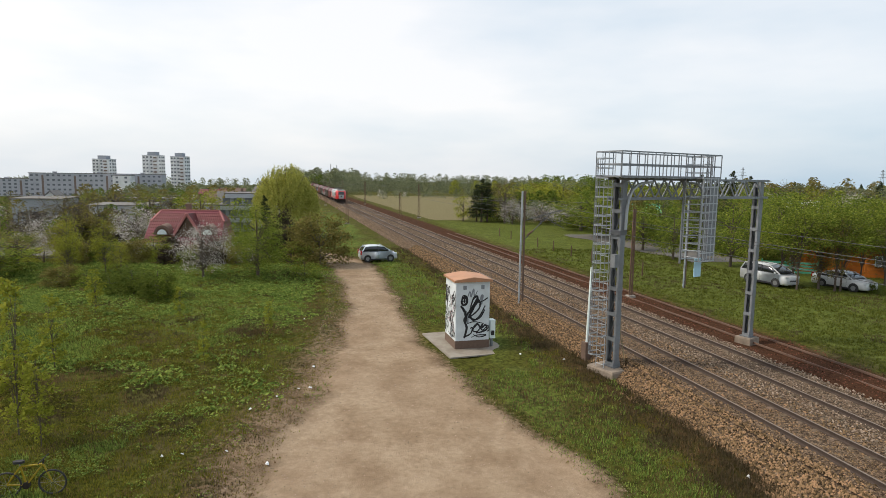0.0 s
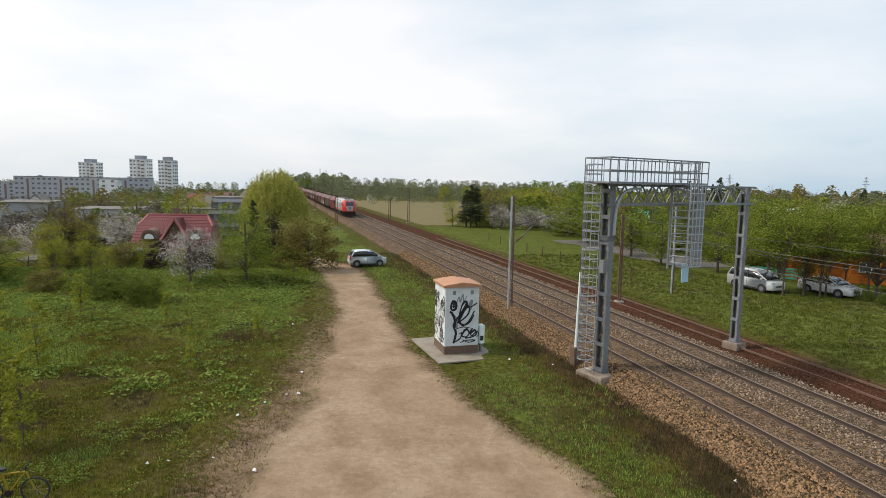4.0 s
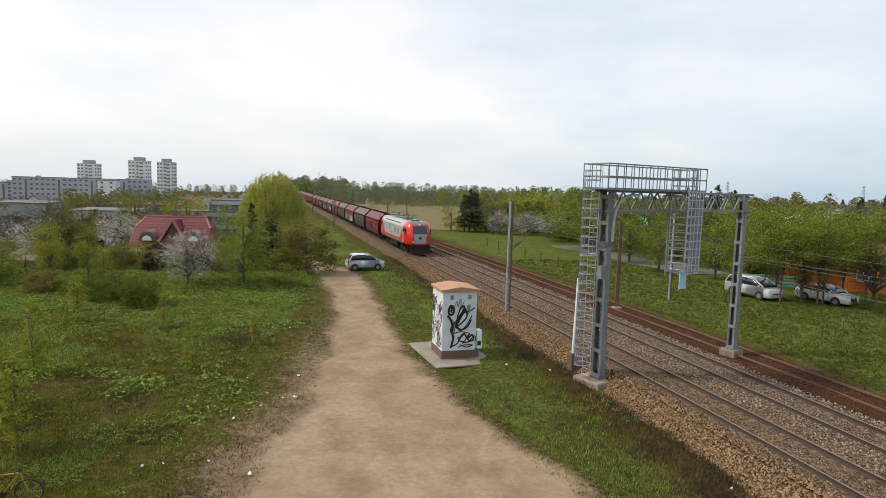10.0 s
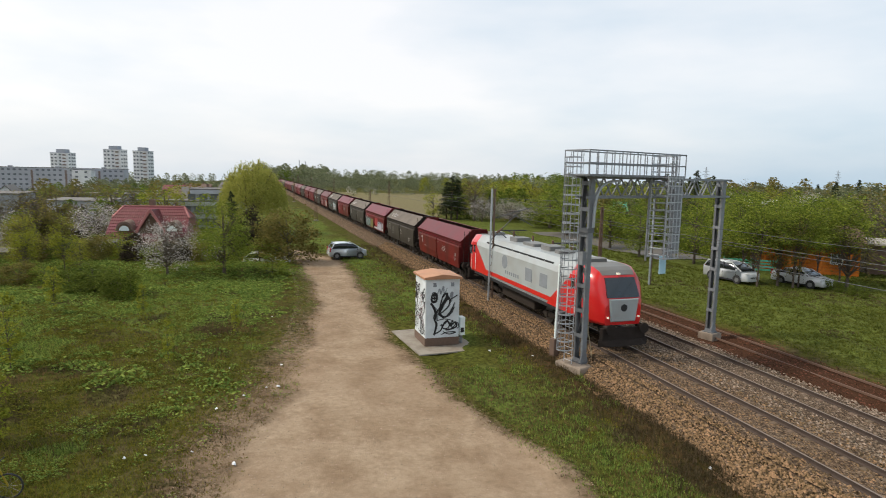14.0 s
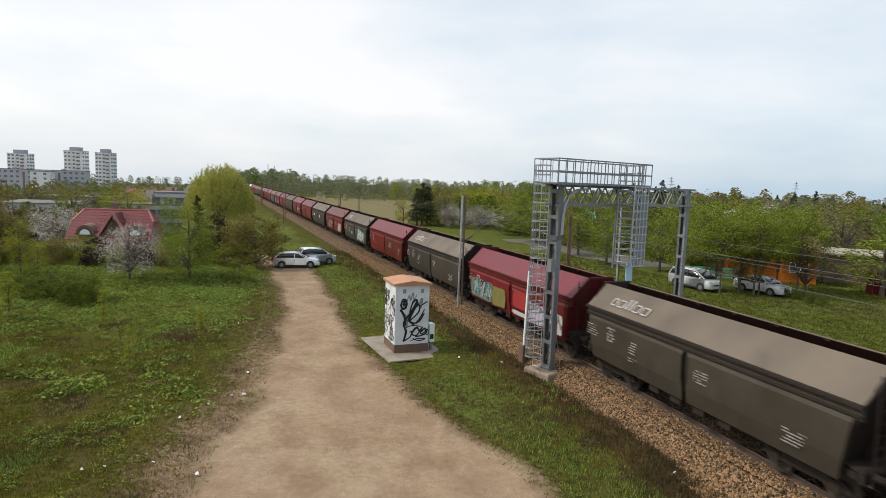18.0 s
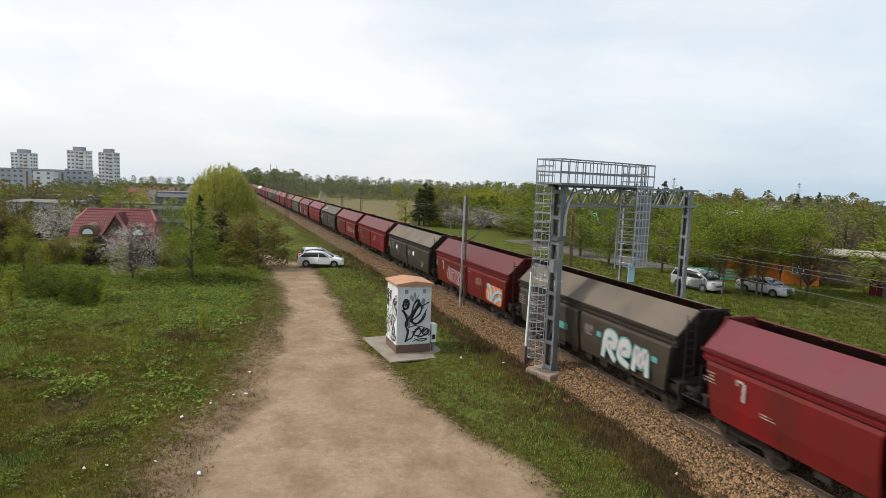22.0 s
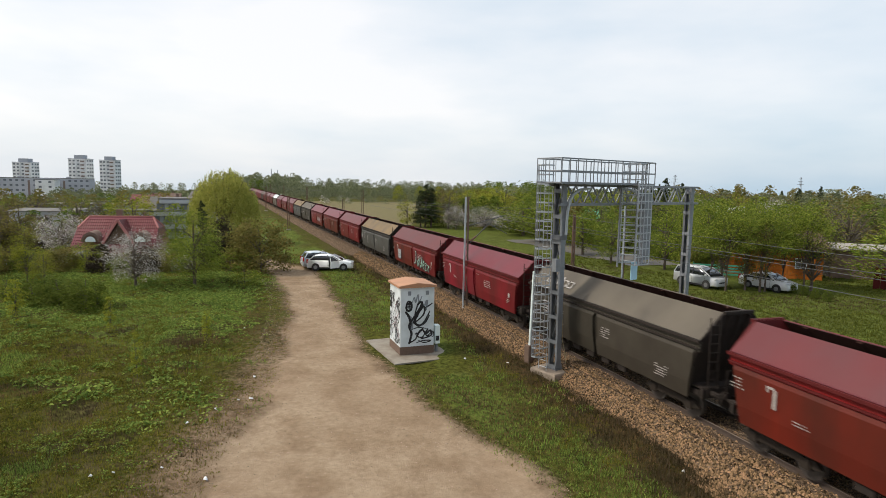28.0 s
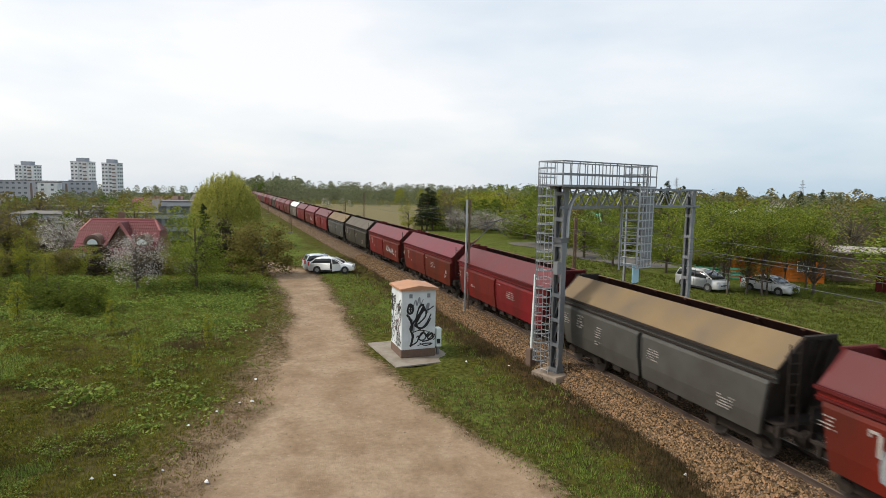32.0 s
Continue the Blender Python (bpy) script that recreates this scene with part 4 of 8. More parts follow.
    deck = part("platform", g, MAT["zinc"], gan)
    for z in (0.5, ph):
        for a, b in (((px0, py0), (px1, py0)), ((px0, py1), (px1, py1)), ((px0, py0), (px0, py1)), ((px1, py0), (px1, py1))):
            part("handrail", Geo().bar((*a, pz + z), (*b, pz + z), 0.045, 0.055), MAT["zinc"], deck)
    k = 13
    for i in range(k + 1):
        x = px0 + (px1 - px0) * i / k
        for y in (py0, py1):
            part("baluster", Geo().bar((x, y, pz), (x, y, pz + ph), 0.04, 0.04), MAT["zinc"], deck)
    for y in np.linspace(py0, py1, 5)[1:-1]:
        for x in (px0, px1):
            part("baluster", Geo().bar((x, y, pz), (x, y, pz + ph), 0.03, 0.03), MAT["zinc_lite"], deck)

    # caged ladders
    def ladder(x, y, za, zt, side, w=0.5, cage_from=2.4, depth=0.62, step=0.3, hoops=0.6, extra=False):
        lad = part("ladder", Geo().bar((x, y - w / 2, za), (x, y - w / 2, zt), 0.05, 0.03).bar((x, y + w / 2, za), (x, y + w / 2, zt), 0.05, 0.03), MAT["zinc_lite"], gan, "pale galvanised caged ladder")
        n = int((zt - za) / step)
        for i in range(n):
            part("rung", Geo().tube((x, y - w / 2, za + (i + .5) * step), (x, y + w / 2, za + (i + .5) * step), 0.014, n=5), MAT["zinc_lite"], lad)
        zs = np.arange(za + cage_from, zt + 0.9, hoops)
        for z in zs:
            g = Geo()
            pts = [(x, y - w / 2 - 0.05), (x + side * depth * 0.55, y - w / 2 - 0.1), (x + side * depth, y - w / 4), (x + side * depth, y + w / 4), (x + side * depth * 0.55, y + w / 2 + 0.1), (x, y + w / 2 + 0.05)]
            for a, b in zip(pts, pts[1:]):
                g.bar((*a, z), (*b, z), 0.014, 0.06)
            part("hoop", g, MAT["zinc_lite"], lad)
        for dx, dy in ((0.55, -w / 2 - 0.1), (1.0, -w / 4), (1.0, w / 4), (0.55, w / 2 + 0.1), *(((0.14, -w / 2 - 0.07), (0.28, -w / 2 - 0.08), (0.42, -w / 2 - 0.09), (0.8, -w / 2.6), (1.0, 0)) if extra else ((1.0, 0),))):
            part("cage_bar", Geo().bar((x + side * depth * dx, y + dy, zs[0]), (x + side * depth * dx, y + dy, zs[-1]), 0.06, 0.025), MAT["zinc"], lad)

    ladder(-0.46, 0.20, zb + 0.3, top + 0.2, -1, w=0.46, cage_from=0.7, hoops=0.40)
    ladder(3.95, -0.80, 4.2, top + 0.2, 1, w=0.85, cage_from=0.0, depth=0.85, hoops=0.36, extra=True)
    # guard grid on the side of the signal cage
    for i in range(5):
        part("guard_bar", Geo().bar((3.85 + 0.26 * i, -1.34, 4.2), (3.85 + 0.26 * i, -1.34, top + 0.1), 0.035, 0.035), MAT["zinc_lite"], gan)
    for i in range(11):
        part("guard_bar", Geo().bar((3.80, -1.34, 4.2 + 0.37 * i), (4.94, -1.34, 4.2 + 0.37 * i), 0.035, 0.045), MAT["zinc_lite"], gan)
    for i in (0, 10):
        for x in (3.85, 4.89):
            part("guard_bracket", Geo().bar((x, -1.34, 4.2 + 0.37 * i), (x, -0.80, 4.2 + 0.37 * i), 0.035, 0.045), MAT["zinc"], gan)
    # signal box hung below the platform
    part("signal_back_panel", Geo().box((5.85, -0.45, 5.9), (0.66, 0.16, 3.3), bevel=0.02), MAT["zinc"], gan, "tall grey sheet-metal signal back panel")
    part("sign_plate", Geo().box((4.55, -0.8, 3.82), (0.50, 0.03, 0.86)), MAT["blue"], gan, "pale blue sign plate")
    part("pole", Geo().tube((3.85, -0.35, 4.0), (3.85, -0.35, top), 0.045, n=8), MAT["zinc"], gan)
    # pale pipe up the near column's foot
    part("cable_pipe", Geo().tube((0.41, 1.91, zb + 0.2), (0.50, 1.85, 3.75), 0.06, n=8), MAT["white"], gan, "white cable pipe")
    part("earth_cable", ribbon_tube([(0.35, -0.2, zb + 0.1), (0.62, -0.25, zb + 0.35), (0.55, -0.2, zb + 1.0), (0.33, -0.2, zb + 1.7), (0.26, -0.22, zb + 2.6)], 0.022), MAT["straw_cable"], gan, "pale earthing cable")
    part("junction_box", Geo().box((0.38, 1.88, zb + 0.48), (0.36, 0.34, 0.85), bevel=0.03), MAT["plinth"], gan, "brown junction box")
    part("junction_box", Geo().box((-0.55, -0.45, 4.4), (0.24, 0.22, 0.55)), MAT["zinc"], gan)


build_gantry()


# ---- masts ----
def lattice_mast(x, y, z1, w=0.34, mat="zinc", name="catenary_mast", label="slender grey lattice mast of the overhead line", rz=0.0, arm=0.0, zbase=-0.7):
    mast = thing(name, label, "mast", pose(x, y, zbase, 0, 0, rz), group="overhead line masts")
    h = z1 - zbase
    for sx in (-1, 1):
        g = Geo()
        g.bar((sx * w / 2, 0, 0), (sx * w / 3, 0, h), 0.07, 0.10)
        part("leg", g, MAT["zinc_lite" if sx < 0 else "plinth"] if mat == "zinc" else MAT[mat], mast)
    n = int(h / 0.5)
    for i in range(n):
        za, zt = h * i / n, h * (i + 1) / n
        wa, wb = w / 2 - w / 6 * i / n, w / 2 - w / 6 * (i + 1) / n
        s = 1 if i % 2 else -1
        part("lacing", Geo().bar((-s * wa, 0, za), (s * wb, 0, zt), 0.035, 0.02, up=(0, 1, 0)), MAT["plinth" if mat == "zinc" else mat], mast)
    part("footing", Geo().box((0, 0, 0.0), (w + 0.35, 0.55, 0.4), bevel=0.04), MAT["concrete"], mast)
    if arm:
        g = Geo().tube((0, 0, h - 1.9), (arm, 0, h - 1.2), 0.035).tube((0, 0, h - 3.2), (arm * 0.75, 0, h - 1.35), 0.03).tube((arm * 0.5, 0, h - 1.6), (arm * 1.1, 0, h - 2.4), 0.022)
        part("bracket_arm", g, MAT["wire"], mast)
        part("insulator", Geo().tube((arm * 0.12, 0, h - 2.82), (arm * 0.26, 0, h - 2.55), 0.07, n=8), MAT["rust"], mast)
    return mast


lattice_mast(4.44, 37.9, 7.0, 0.26, "zinc", arm=2.6, rz=14)
lattice_mast(12.9, 42.5, 5.75, 0.20, "rust", label="rust-brown steel mast of the overhead line", rz=14)
lattice_mast(17.8, 45.3, 6.3, 0.12, "zinc", label="slender weathered steel mast of the overhead line", rz=14)
for s, off, z1 in ((106, -4.6, 5.2), (111.2, 6.0, 4.6), (118.8, 11.5, 6.3), (170, -3.6, 6.2), (176, 8.5, 6.2), (236, -3.6, 6.2), (240, 8.5, 6.2), (300, -3.6, 6.2), (304, 8.5, 6.2)):
    p = on_line(s, off)
    lattice_mast(p.x, p.y, z1, 0.42, "rust", label="dark steel mast of the overhead line seen far off", rz=16)


def sag_wire(pts, r=0.012, drop=0.15, name="overhead_wire"):
    line = []
    for a, b in zip(pts, pts[1:]):
        a, b = Vector(a), Vector(b)
        for i in range(8):
            t = i / 8
            line.append(a.lerp(b, t) - Vector((0, 0, drop * 4 * t * (1 - t))))
    line.append(Vector(pts[-1]))
    way = (line[-1] - line[0]).normalized()
    side = Vector((-way.y, way.x, 0)).normalized()
    g = Geo().loft([[p + side * r * math.cos(math.tau * k / 5) + Vector((0, 0, r * math.sin(math.tau * k / 5))) for k in range(5)] for p in line])
    return tagged(part(name, g, MAT["wire"]), "thin weathered overhead line wire strung along the railway", "wire", group="overhead wires")


for off, z in ((MID, 5.25), (MID, 6.25), (MID + SPACING, 5.25), (MID + SPACING, 6.25)):
    sag_wire([on_line(s, off, z) for s in (-60, 0, 38, 106, 170, 236, 300)], 0.009, 0.1 if z < 6 else 0.5)


# ---- the train ----
PITCH = 13.2
LOCO = 18.5
# arc of the coupling between locomotive and first wagon
RUN = ((0, 193.0), (1, 182.5), (2, 172.0), (3, 161.4), (4, 150.8), (5, 140.2), (6, 129.7), (7, 119.2), (8, 108.8), (9, 98.3), (10, 87.4), (11, 76.5), (12, 66.2), (13, 55.8), (14, 45.0), (15, 33.9), (16, 22.4), (17, 10.9), (18, -0.7), (19, -12.3), (20, -23.9), (21, -35.4), (22, -46.9), (23, -58.4), (24, -69.7), (25, -80.9), (26, -92.0), (27, -103.0), (28, -113.8), (29, -124.5), (30, -135.2), (31, -145.8), (32, -156.3))


def vehicle_rows(offset):
    rows = []
    for t, a in RUN:
        m = a + offset
        f, b = at_arc(m - 4.3), at_arc(m + 4.3)
        ang = math.degrees(math.atan2(f[1] - b[1], f[0] - b[0]))
        rows.append((t, pose((f[0] + b[0]) / 2, (f[1] + b[1]) / 2, 0, 0, 0, ang)))
    return rows


def wheel_mesh():
    g = Geo()
    g.tube((0, -0.07, 0), (0, 0.07, 0), 0.46, n=16)
    g.tube((0, 0.07, 0), (0, 0.10, 0), 0.49, n=16)
    g.tube((0, -0.11, 0), (0, -0.07, 0), 0.12, n=8)
    return g.mesh("wheel", MAT["wheel"])


WHEEL = wheel_mesh()


def bogie_mesh(base=1.8):
    g = Geo()
    for y in (-1.0, 1.0):
        prof = [(-base / 2 - 0.45, 0.42), (-base / 2 - 0.25, 0.62), (-0.45, 0.68), (-0.35, 0.80), (0.35, 0.80), (0.45, 0.68), (base / 2 + 0.25, 0.62), (base / 2 + 0.45, 0.42), (base / 2 + 0.1, 0.34), (0.5, 0.40), (-0.5, 0.40), (-base / 2 - 0.1, 0.34)]
        g.loft([[(x, y - 0.07, z) for x, z in prof], [(x, y + 0.07, z) for x, z in prof]])
        for x in (-base / 2, base / 2):
            g.box((x, y, 0.46), (0.34, 0.26, 0.30), bevel=0.03)
        for x in (-0.18, 0.0, 0.18):
            g.tube((x, y, 0.36), (x, y, 0.66), 0.075, n=6)
    g.box((0, 0, 0.62), (0.5, 2.0, 0.24))
    return g.mesh("bogie", MAT["steel"])


BOGIE, LOCO_BOGIE = bogie_mesh(), bogie_mesh(2.6)


def add_bogie(parent, x, mesh, base):
    b = part("bogie", mesh, None, parent, at=pose(x, 0, 0))
    for dx in (-base / 2, base / 2):
        part("wheel", WHEEL, None, b, at=pose(dx, 0.78, 0.46))
        part("wheel", WHEEL, None, b, at=pose(dx, -0.78, 0.46, 0, 0, 180))


def buffer_mesh():
    g = Geo().tube((0, 0, 0), (0.36, 0, 0), 0.10, n=8).tube((0.36, 0, 0), (0.52, 0, 0), 0.06, n=8).tube((0.52, 0, 0), (0.57, 0, 0), 0.24, n=12)
    return g.mesh("buffer", MAT["wagon_dark"])


BUFFER = buffer_mesh()
WAGON_MESHES = {}


def wagon_meshes():
    """The pieces of one open self-unloading hopper wagon; x runs along it."""
    out = {}
    hl, w, we, zt, zs = 5.98, 1.47, 0.56, 3.76, 2.90
    # upper side sheets lean inwards above a ledge
    g = Geo()
    for s in (-1, 1):
        g.loft([[(x, s * w, zs), (x, s * (w - 0.05), zs + 0.02), (x, s * we, zt), (x, s * (we - 0.05), zt - 0.02), (x, s * (w - 0.10), zs - 0.1)] for x in (-hl + 0.05, hl - 0.05)])
    out["upper"] = g
    g = Geo()
    for s in (-1, 1):
        g.loft([[(x, s * (w - 0.16), zs - 0.1), (x, s * (we - 0.065), zt - 0.025), (x, s * (we - 0.10), zt - 0.025), (x, s * (w - 0.20), zs - 0.1)] for x in (-hl + 0.1, hl - 0.1)])
        for i in range(7):
            x = -hl + 0.9 + i * (2 * hl - 1.8) / 6
            g.bar((x, s * (w - 0.22), zs - 0.05), (x, s * (we - 0.12), zt - 0.05), 0.12, 0.05)
    out["lining"] = g
    # ends slope in below, with a pointed crown
    ring = [(hl - 0.60, -1.35, 1.15), (hl - 0.60, 1.35, 1.15), (hl - 0.02, w - 0.04, zs), (hl + 0.05, we, zt + 0.02), (hl + 0.05, -we, zt + 0.02), (hl - 0.02, -w + 0.04, zs)]
    g = Geo().loft([[(x - 0.10, y, z) for x, y, z in ring], ring])
    out["end"] = g
    out["rib"] = Geo().bar((hl - 0.53, 0, 1.2), (hl + 0.08, 0, zt - 0.1), 0.10, 0.10)
    out["crown"] = Geo().bar((hl + 0.05, -we - 0.05, zt), (hl + 0.05, we + 0.05, zt), 0.12, 0.10)
    # ledge rails along both sides
    out["ledge"] = Geo().bar((-hl, -w - 0.02, zs - 0.06), (hl, -w - 0.02, zs - 0.06), 0.10, 0.09)
    out["lower"] = Geo().bar((-hl + 0.05, -w, zs - 0.30), (hl - 0.05, -w, zs - 0.30), 0.07, 0.05)
    # fixed strip between ledge and doors
    g = Geo()
    for s in (-1, 1):
        g.loft([[(x, s * (w - 0.04), zs - 0.05), (x, s * (w - 0.04), zs - 0.42), (x, s * (w - 0.12), zs - 0.42), (x, s * (w - 0.12), zs - 0.05)] for x in (-hl + 0.04, hl - 0.04)])
    out["strip"] = g
    # one door leaf, from x=0 to x=len, on the side y<0
    g = Geo()
    ln = hl - 0.20
    prof = [(-(w - 0.02), zs - 0.38), (-(w + 0.03), zs - 0.50), (-(w - 0.02), 1.35), (-(w - 0.10), 0.80), (-(w - 0.18), 0.80), (-(w - 0.12), zs - 0.38)]
    g.loft([[(0.11, y, z) for y, z in prof], [(ln - 0.34 + 0.30 * (z - 0.80) / (zs - 1.18), y, z) for y, z in prof]])
    g.bar((0.14, -(w + 0.035), zs - 0.52), (0.14, -(w - 0.01), 1.5), 0.06, 0.05, up=(1, 0, 0))
    out["door"] = g
    # load
    g = Geo()
    r = random.Random(3)
    n, k = 22, 5
    vs = [(-hl + 0.2 + (2 * hl - 0.4) * i / n, -w + 0.5 + (2 * w - 1.0) * j / k, zt - 0.78 + (0.30 * math.sin(math.pi * j / k) + 0.10 * math.sin(i * 1.1) + r.uniform(-0.06, 0.06)) * (0 < j < k)) for i in range(n + 1) for j in range(k + 1)]
    g.add(vs, [(i * (k + 1) + j, (i + 1) * (k + 1) + j, (i + 1) * (k + 1) + j + 1, i * (k + 1) + j + 1) for i in range(n) for j in range(k)])
    out["load"] = g
    # underframe and hoppers
    g = Geo()
    g.box((0, 0, 1.06), (2 * hl + 0.1, 0.5, 0.22))
    for s in (-1, 1):
        g.bar((-hl + 0.2, s * 1.15, 1.02), (hl - 0.2, s * 1.15, 1.02), 0.10, 0.18)
        g.box((s * (hl - 0.05), 0, 1.05), (0.14, 2.5, 0.32))
        g.box((s * (hl - 0.42), 0, 1.22), (0.75, 2.4, 0.05))
    ring = lambda z, a, b: [(-a, -b, z), (a, -b, z), (a, b, z), (-a, b, z)]
    g.loft([ring(0.55, 2.1, 0.95), ring(1.1, 2.9, 1.25)])
    for x in (-1.6, -0.5, 0.6, 1.7):
        g.box((x, -1.22, 0.72), (0.5, 0.16, 0.34))
        g.box((x, 1.22, 0.72), (0.5, 0.16, 0.34))
    out["frame"] = g
    # end ladder and grab rails
    g = Geo()
    x = hl + 0.22
    for y in (-1.25, -0.85):
        g.tube((x, y, 1.05), (x - 0.05, y, zt - 0.1), 0.022, n=5)
    for i in range(8):
        g.tube((x - 0.02, -1.25, 1.3 + i * 0.3), (x - 0.02, -0.85, 1.3 + i * 0.3), 0.016, n=5)
    for y in (0.35, 1.25):
        g.tube((x, y, 1.2), (x, y, 2.15), 0.022, n=5)
    g.tube((x, 0.35, 2.15), (x, 1.25, 2.15), 0.022, n=5).tube((x, 0.35, 1.7), (x, 1.25, 1.7), 0.018, n=5)
    out["ladder"] = g
    return out


_wm = wagon_meshes()


def wagon_set(side, top, end):
    key = (side, top)
    if key not in WAGON_MESHES:
        WAGON_MESHES[key] = dict(upper=_wm["upper"].mesh("upper_side", MAT[top]), end=_wm["end"].mesh("end_wall", MAT[end]), rib=_wm["rib"].mesh("end_rib", MAT[end]), crown=_wm["crown"].mesh("end_beam", MAT[end]), ledge=_wm["ledge"].mesh("ledge_rail", MAT[end]), lower=_wm["lower"].mesh("ledge_rail", MAT[end]),
                                 strip=_wm["strip"].mesh("side_strip", MAT[side]), door=_wm["door"].mesh("discharge_door", MAT[side]))
    return WAGON_MESHES[key]


SHARED = dict(lining=_wm["lining"].mesh("inner_lining", MAT["lining_shade"]), load=_wm["load"].mesh("coal_load", MAT["coal"], False), frame=_wm["frame"].mesh("underframe", MAT["wagon_dark"]), ladder=_wm["ladder"].mesh("end_ladder", MAT["wagon_dark"]))


def marks(kind, rnd):
    """White stencilled writing, too small to read: rows of plain short bars."""
    g = Geo()
    y = -1.515
    r = random.Random(17 if kind == "red" else 18)

    def rows(x, z, w, n, step=0.10, h=0.038):
        for i in range(n):
            a = x
            end = x + w * r.uniform(0.65, 1.0)
            while a < end:
                ln = r.uniform(0.025, 0.07)
                if r.random() < 0.8:
                    g.box((a + ln / 2, y, z - i * step), (ln, 0.006, h))
                a += ln + 0.03

    if kind == "red":
        x = -4.15
        g.box((x, y, 1.98), (0.10, 0.006, 0.55)).box((x - 0.17, y, 2.27), (0.26, 0.006, 0.07)).box((x - 0.26, y, 2.19), (0.06, 0.006, 0.12))
        rows(-5.75, 2.2, 0.5, 4)
        rows(-3.5, 1.62, 0.5, 2, 0.08, 0.035)
        rows(0.35, 2.28, 0.5, 1)
        rows(1.55, 2.05, 1.05, 4, 0.11)
        rows(4.7, 1.5, 0.42, 3, 0.09)
        g.box((4.95, y, 1.75), (0.16, 0.006, 0.24))
    else:
        rows(-5.75, 2.15, 0.75, 5)
        rows(-4.35, 2.25, 0.5, 5, 0.12, 0.07)
        rows(-2.9, 2.05, 0.42, 5)
        rows(-2.9, 1.45, 0.5, 2)
        rows(0.5, 2.05, 0.6, 5, 0.09)
        rows(3.9, 1.55, 0.7, 5, 0.09)
    return g


def logo_bars():
    """A row of pale outlined letters of a lettering, drawn as plain frames on the leaning upper sheet."""
    g = Geo()
    lean = Vector((0, 0.91, 0.86)).normalized()
    base = Vector((0, -1.24, 3.14)) + Vector((0, -0.010, 0.010))
    x = -4.6
    for wd, h in ((0.26, 0.32), (0.34, 0.32), (0.10, 0.46), (0.10, 0.46), (0.34, 0.32), (0.34, 0.32)):
        ring = [(0, 0), (1, 0), (1, 1), (0, 1)]
        for i in range(4):
            (a, b), (c, e) = ring[i], ring[(i + 1) % 4]
            g.bar(base + lean * b * h + Vector((x + a * wd, 0, 0)), base + lean * e * h + Vector((x + c * wd, 0, 0)), 0.06, 0.012, up=(0, -0.86, 0.91))
        x += wd + 0.14
    return g


MARK = dict(red=marks("red", 0).mesh("stencilling", MAT["mark"]), grey=marks("grey", 0).mesh("stencilling", MAT["mark"]), logo=logo_bars().mesh("pale_lettering", MAT["grey_top"]))
MARK["logo"].materials[0] = MAT["mark"]


def blob(g, cx, cz, w, h, y, seed, n=18, m=0):
    """A patch of spray paint with an uneven outline."""
    r = random.Random(seed)
    pts = [(cx + w / 2 * math.copysign(abs(math.cos(t)) ** 0.32, math.cos(t)) * r.uniform(0.94, 1.04), y, cz + h / 2 * math.copysign(abs(math.sin(t)) ** 0.32, math.sin(t)) * r.uniform(0.90, 1.06)) for t in (math.tau * i / n for i in range(n))]
    g.add([(cx, y, cz)] + pts, [(0, i + 1, (i + 1) % n + 1) for i in range(n)], m)


def scrawl(g, x0, x1, z0, z1, y, seed, w=0.09, letters=4):
    """Letter-like strokes; each is handed on as a mesh of its own."""
    r = random.Random(seed)
    out = []
    step = (x1 - x0) / letters
    for i in range(letters):
        a = x0 + i * step
        pts = [(a + r.uniform(0, 0.9) * step, z0 + r.uniform(0, 1) * (z1 - z0)) for _ in range(2)]
        pts = [(a, z0 + r.uniform(0, .2) * (z1 - z0)), (a + step * r.uniform(.1, .4), z1 - r.uniform(0, .2) * (z1 - z0)), *pts, (a + step * r.uniform(.6, .95), z0 + r.uniform(0, .25) * (z1 - z0)), (a + step * 0.9, z0 + r.uniform(.4, .9) * (z1 - z0))]
        out.append(ribbon_geo(curve(pts, 6), w, y))
    return out


def ribbon_geo(pts, w, y):
    g = Geo()
    ribbon(g, pts, w, (0, y, 0), (1, 0, 0), (0, 0, 1), (0, -0.002, 0))
    return g


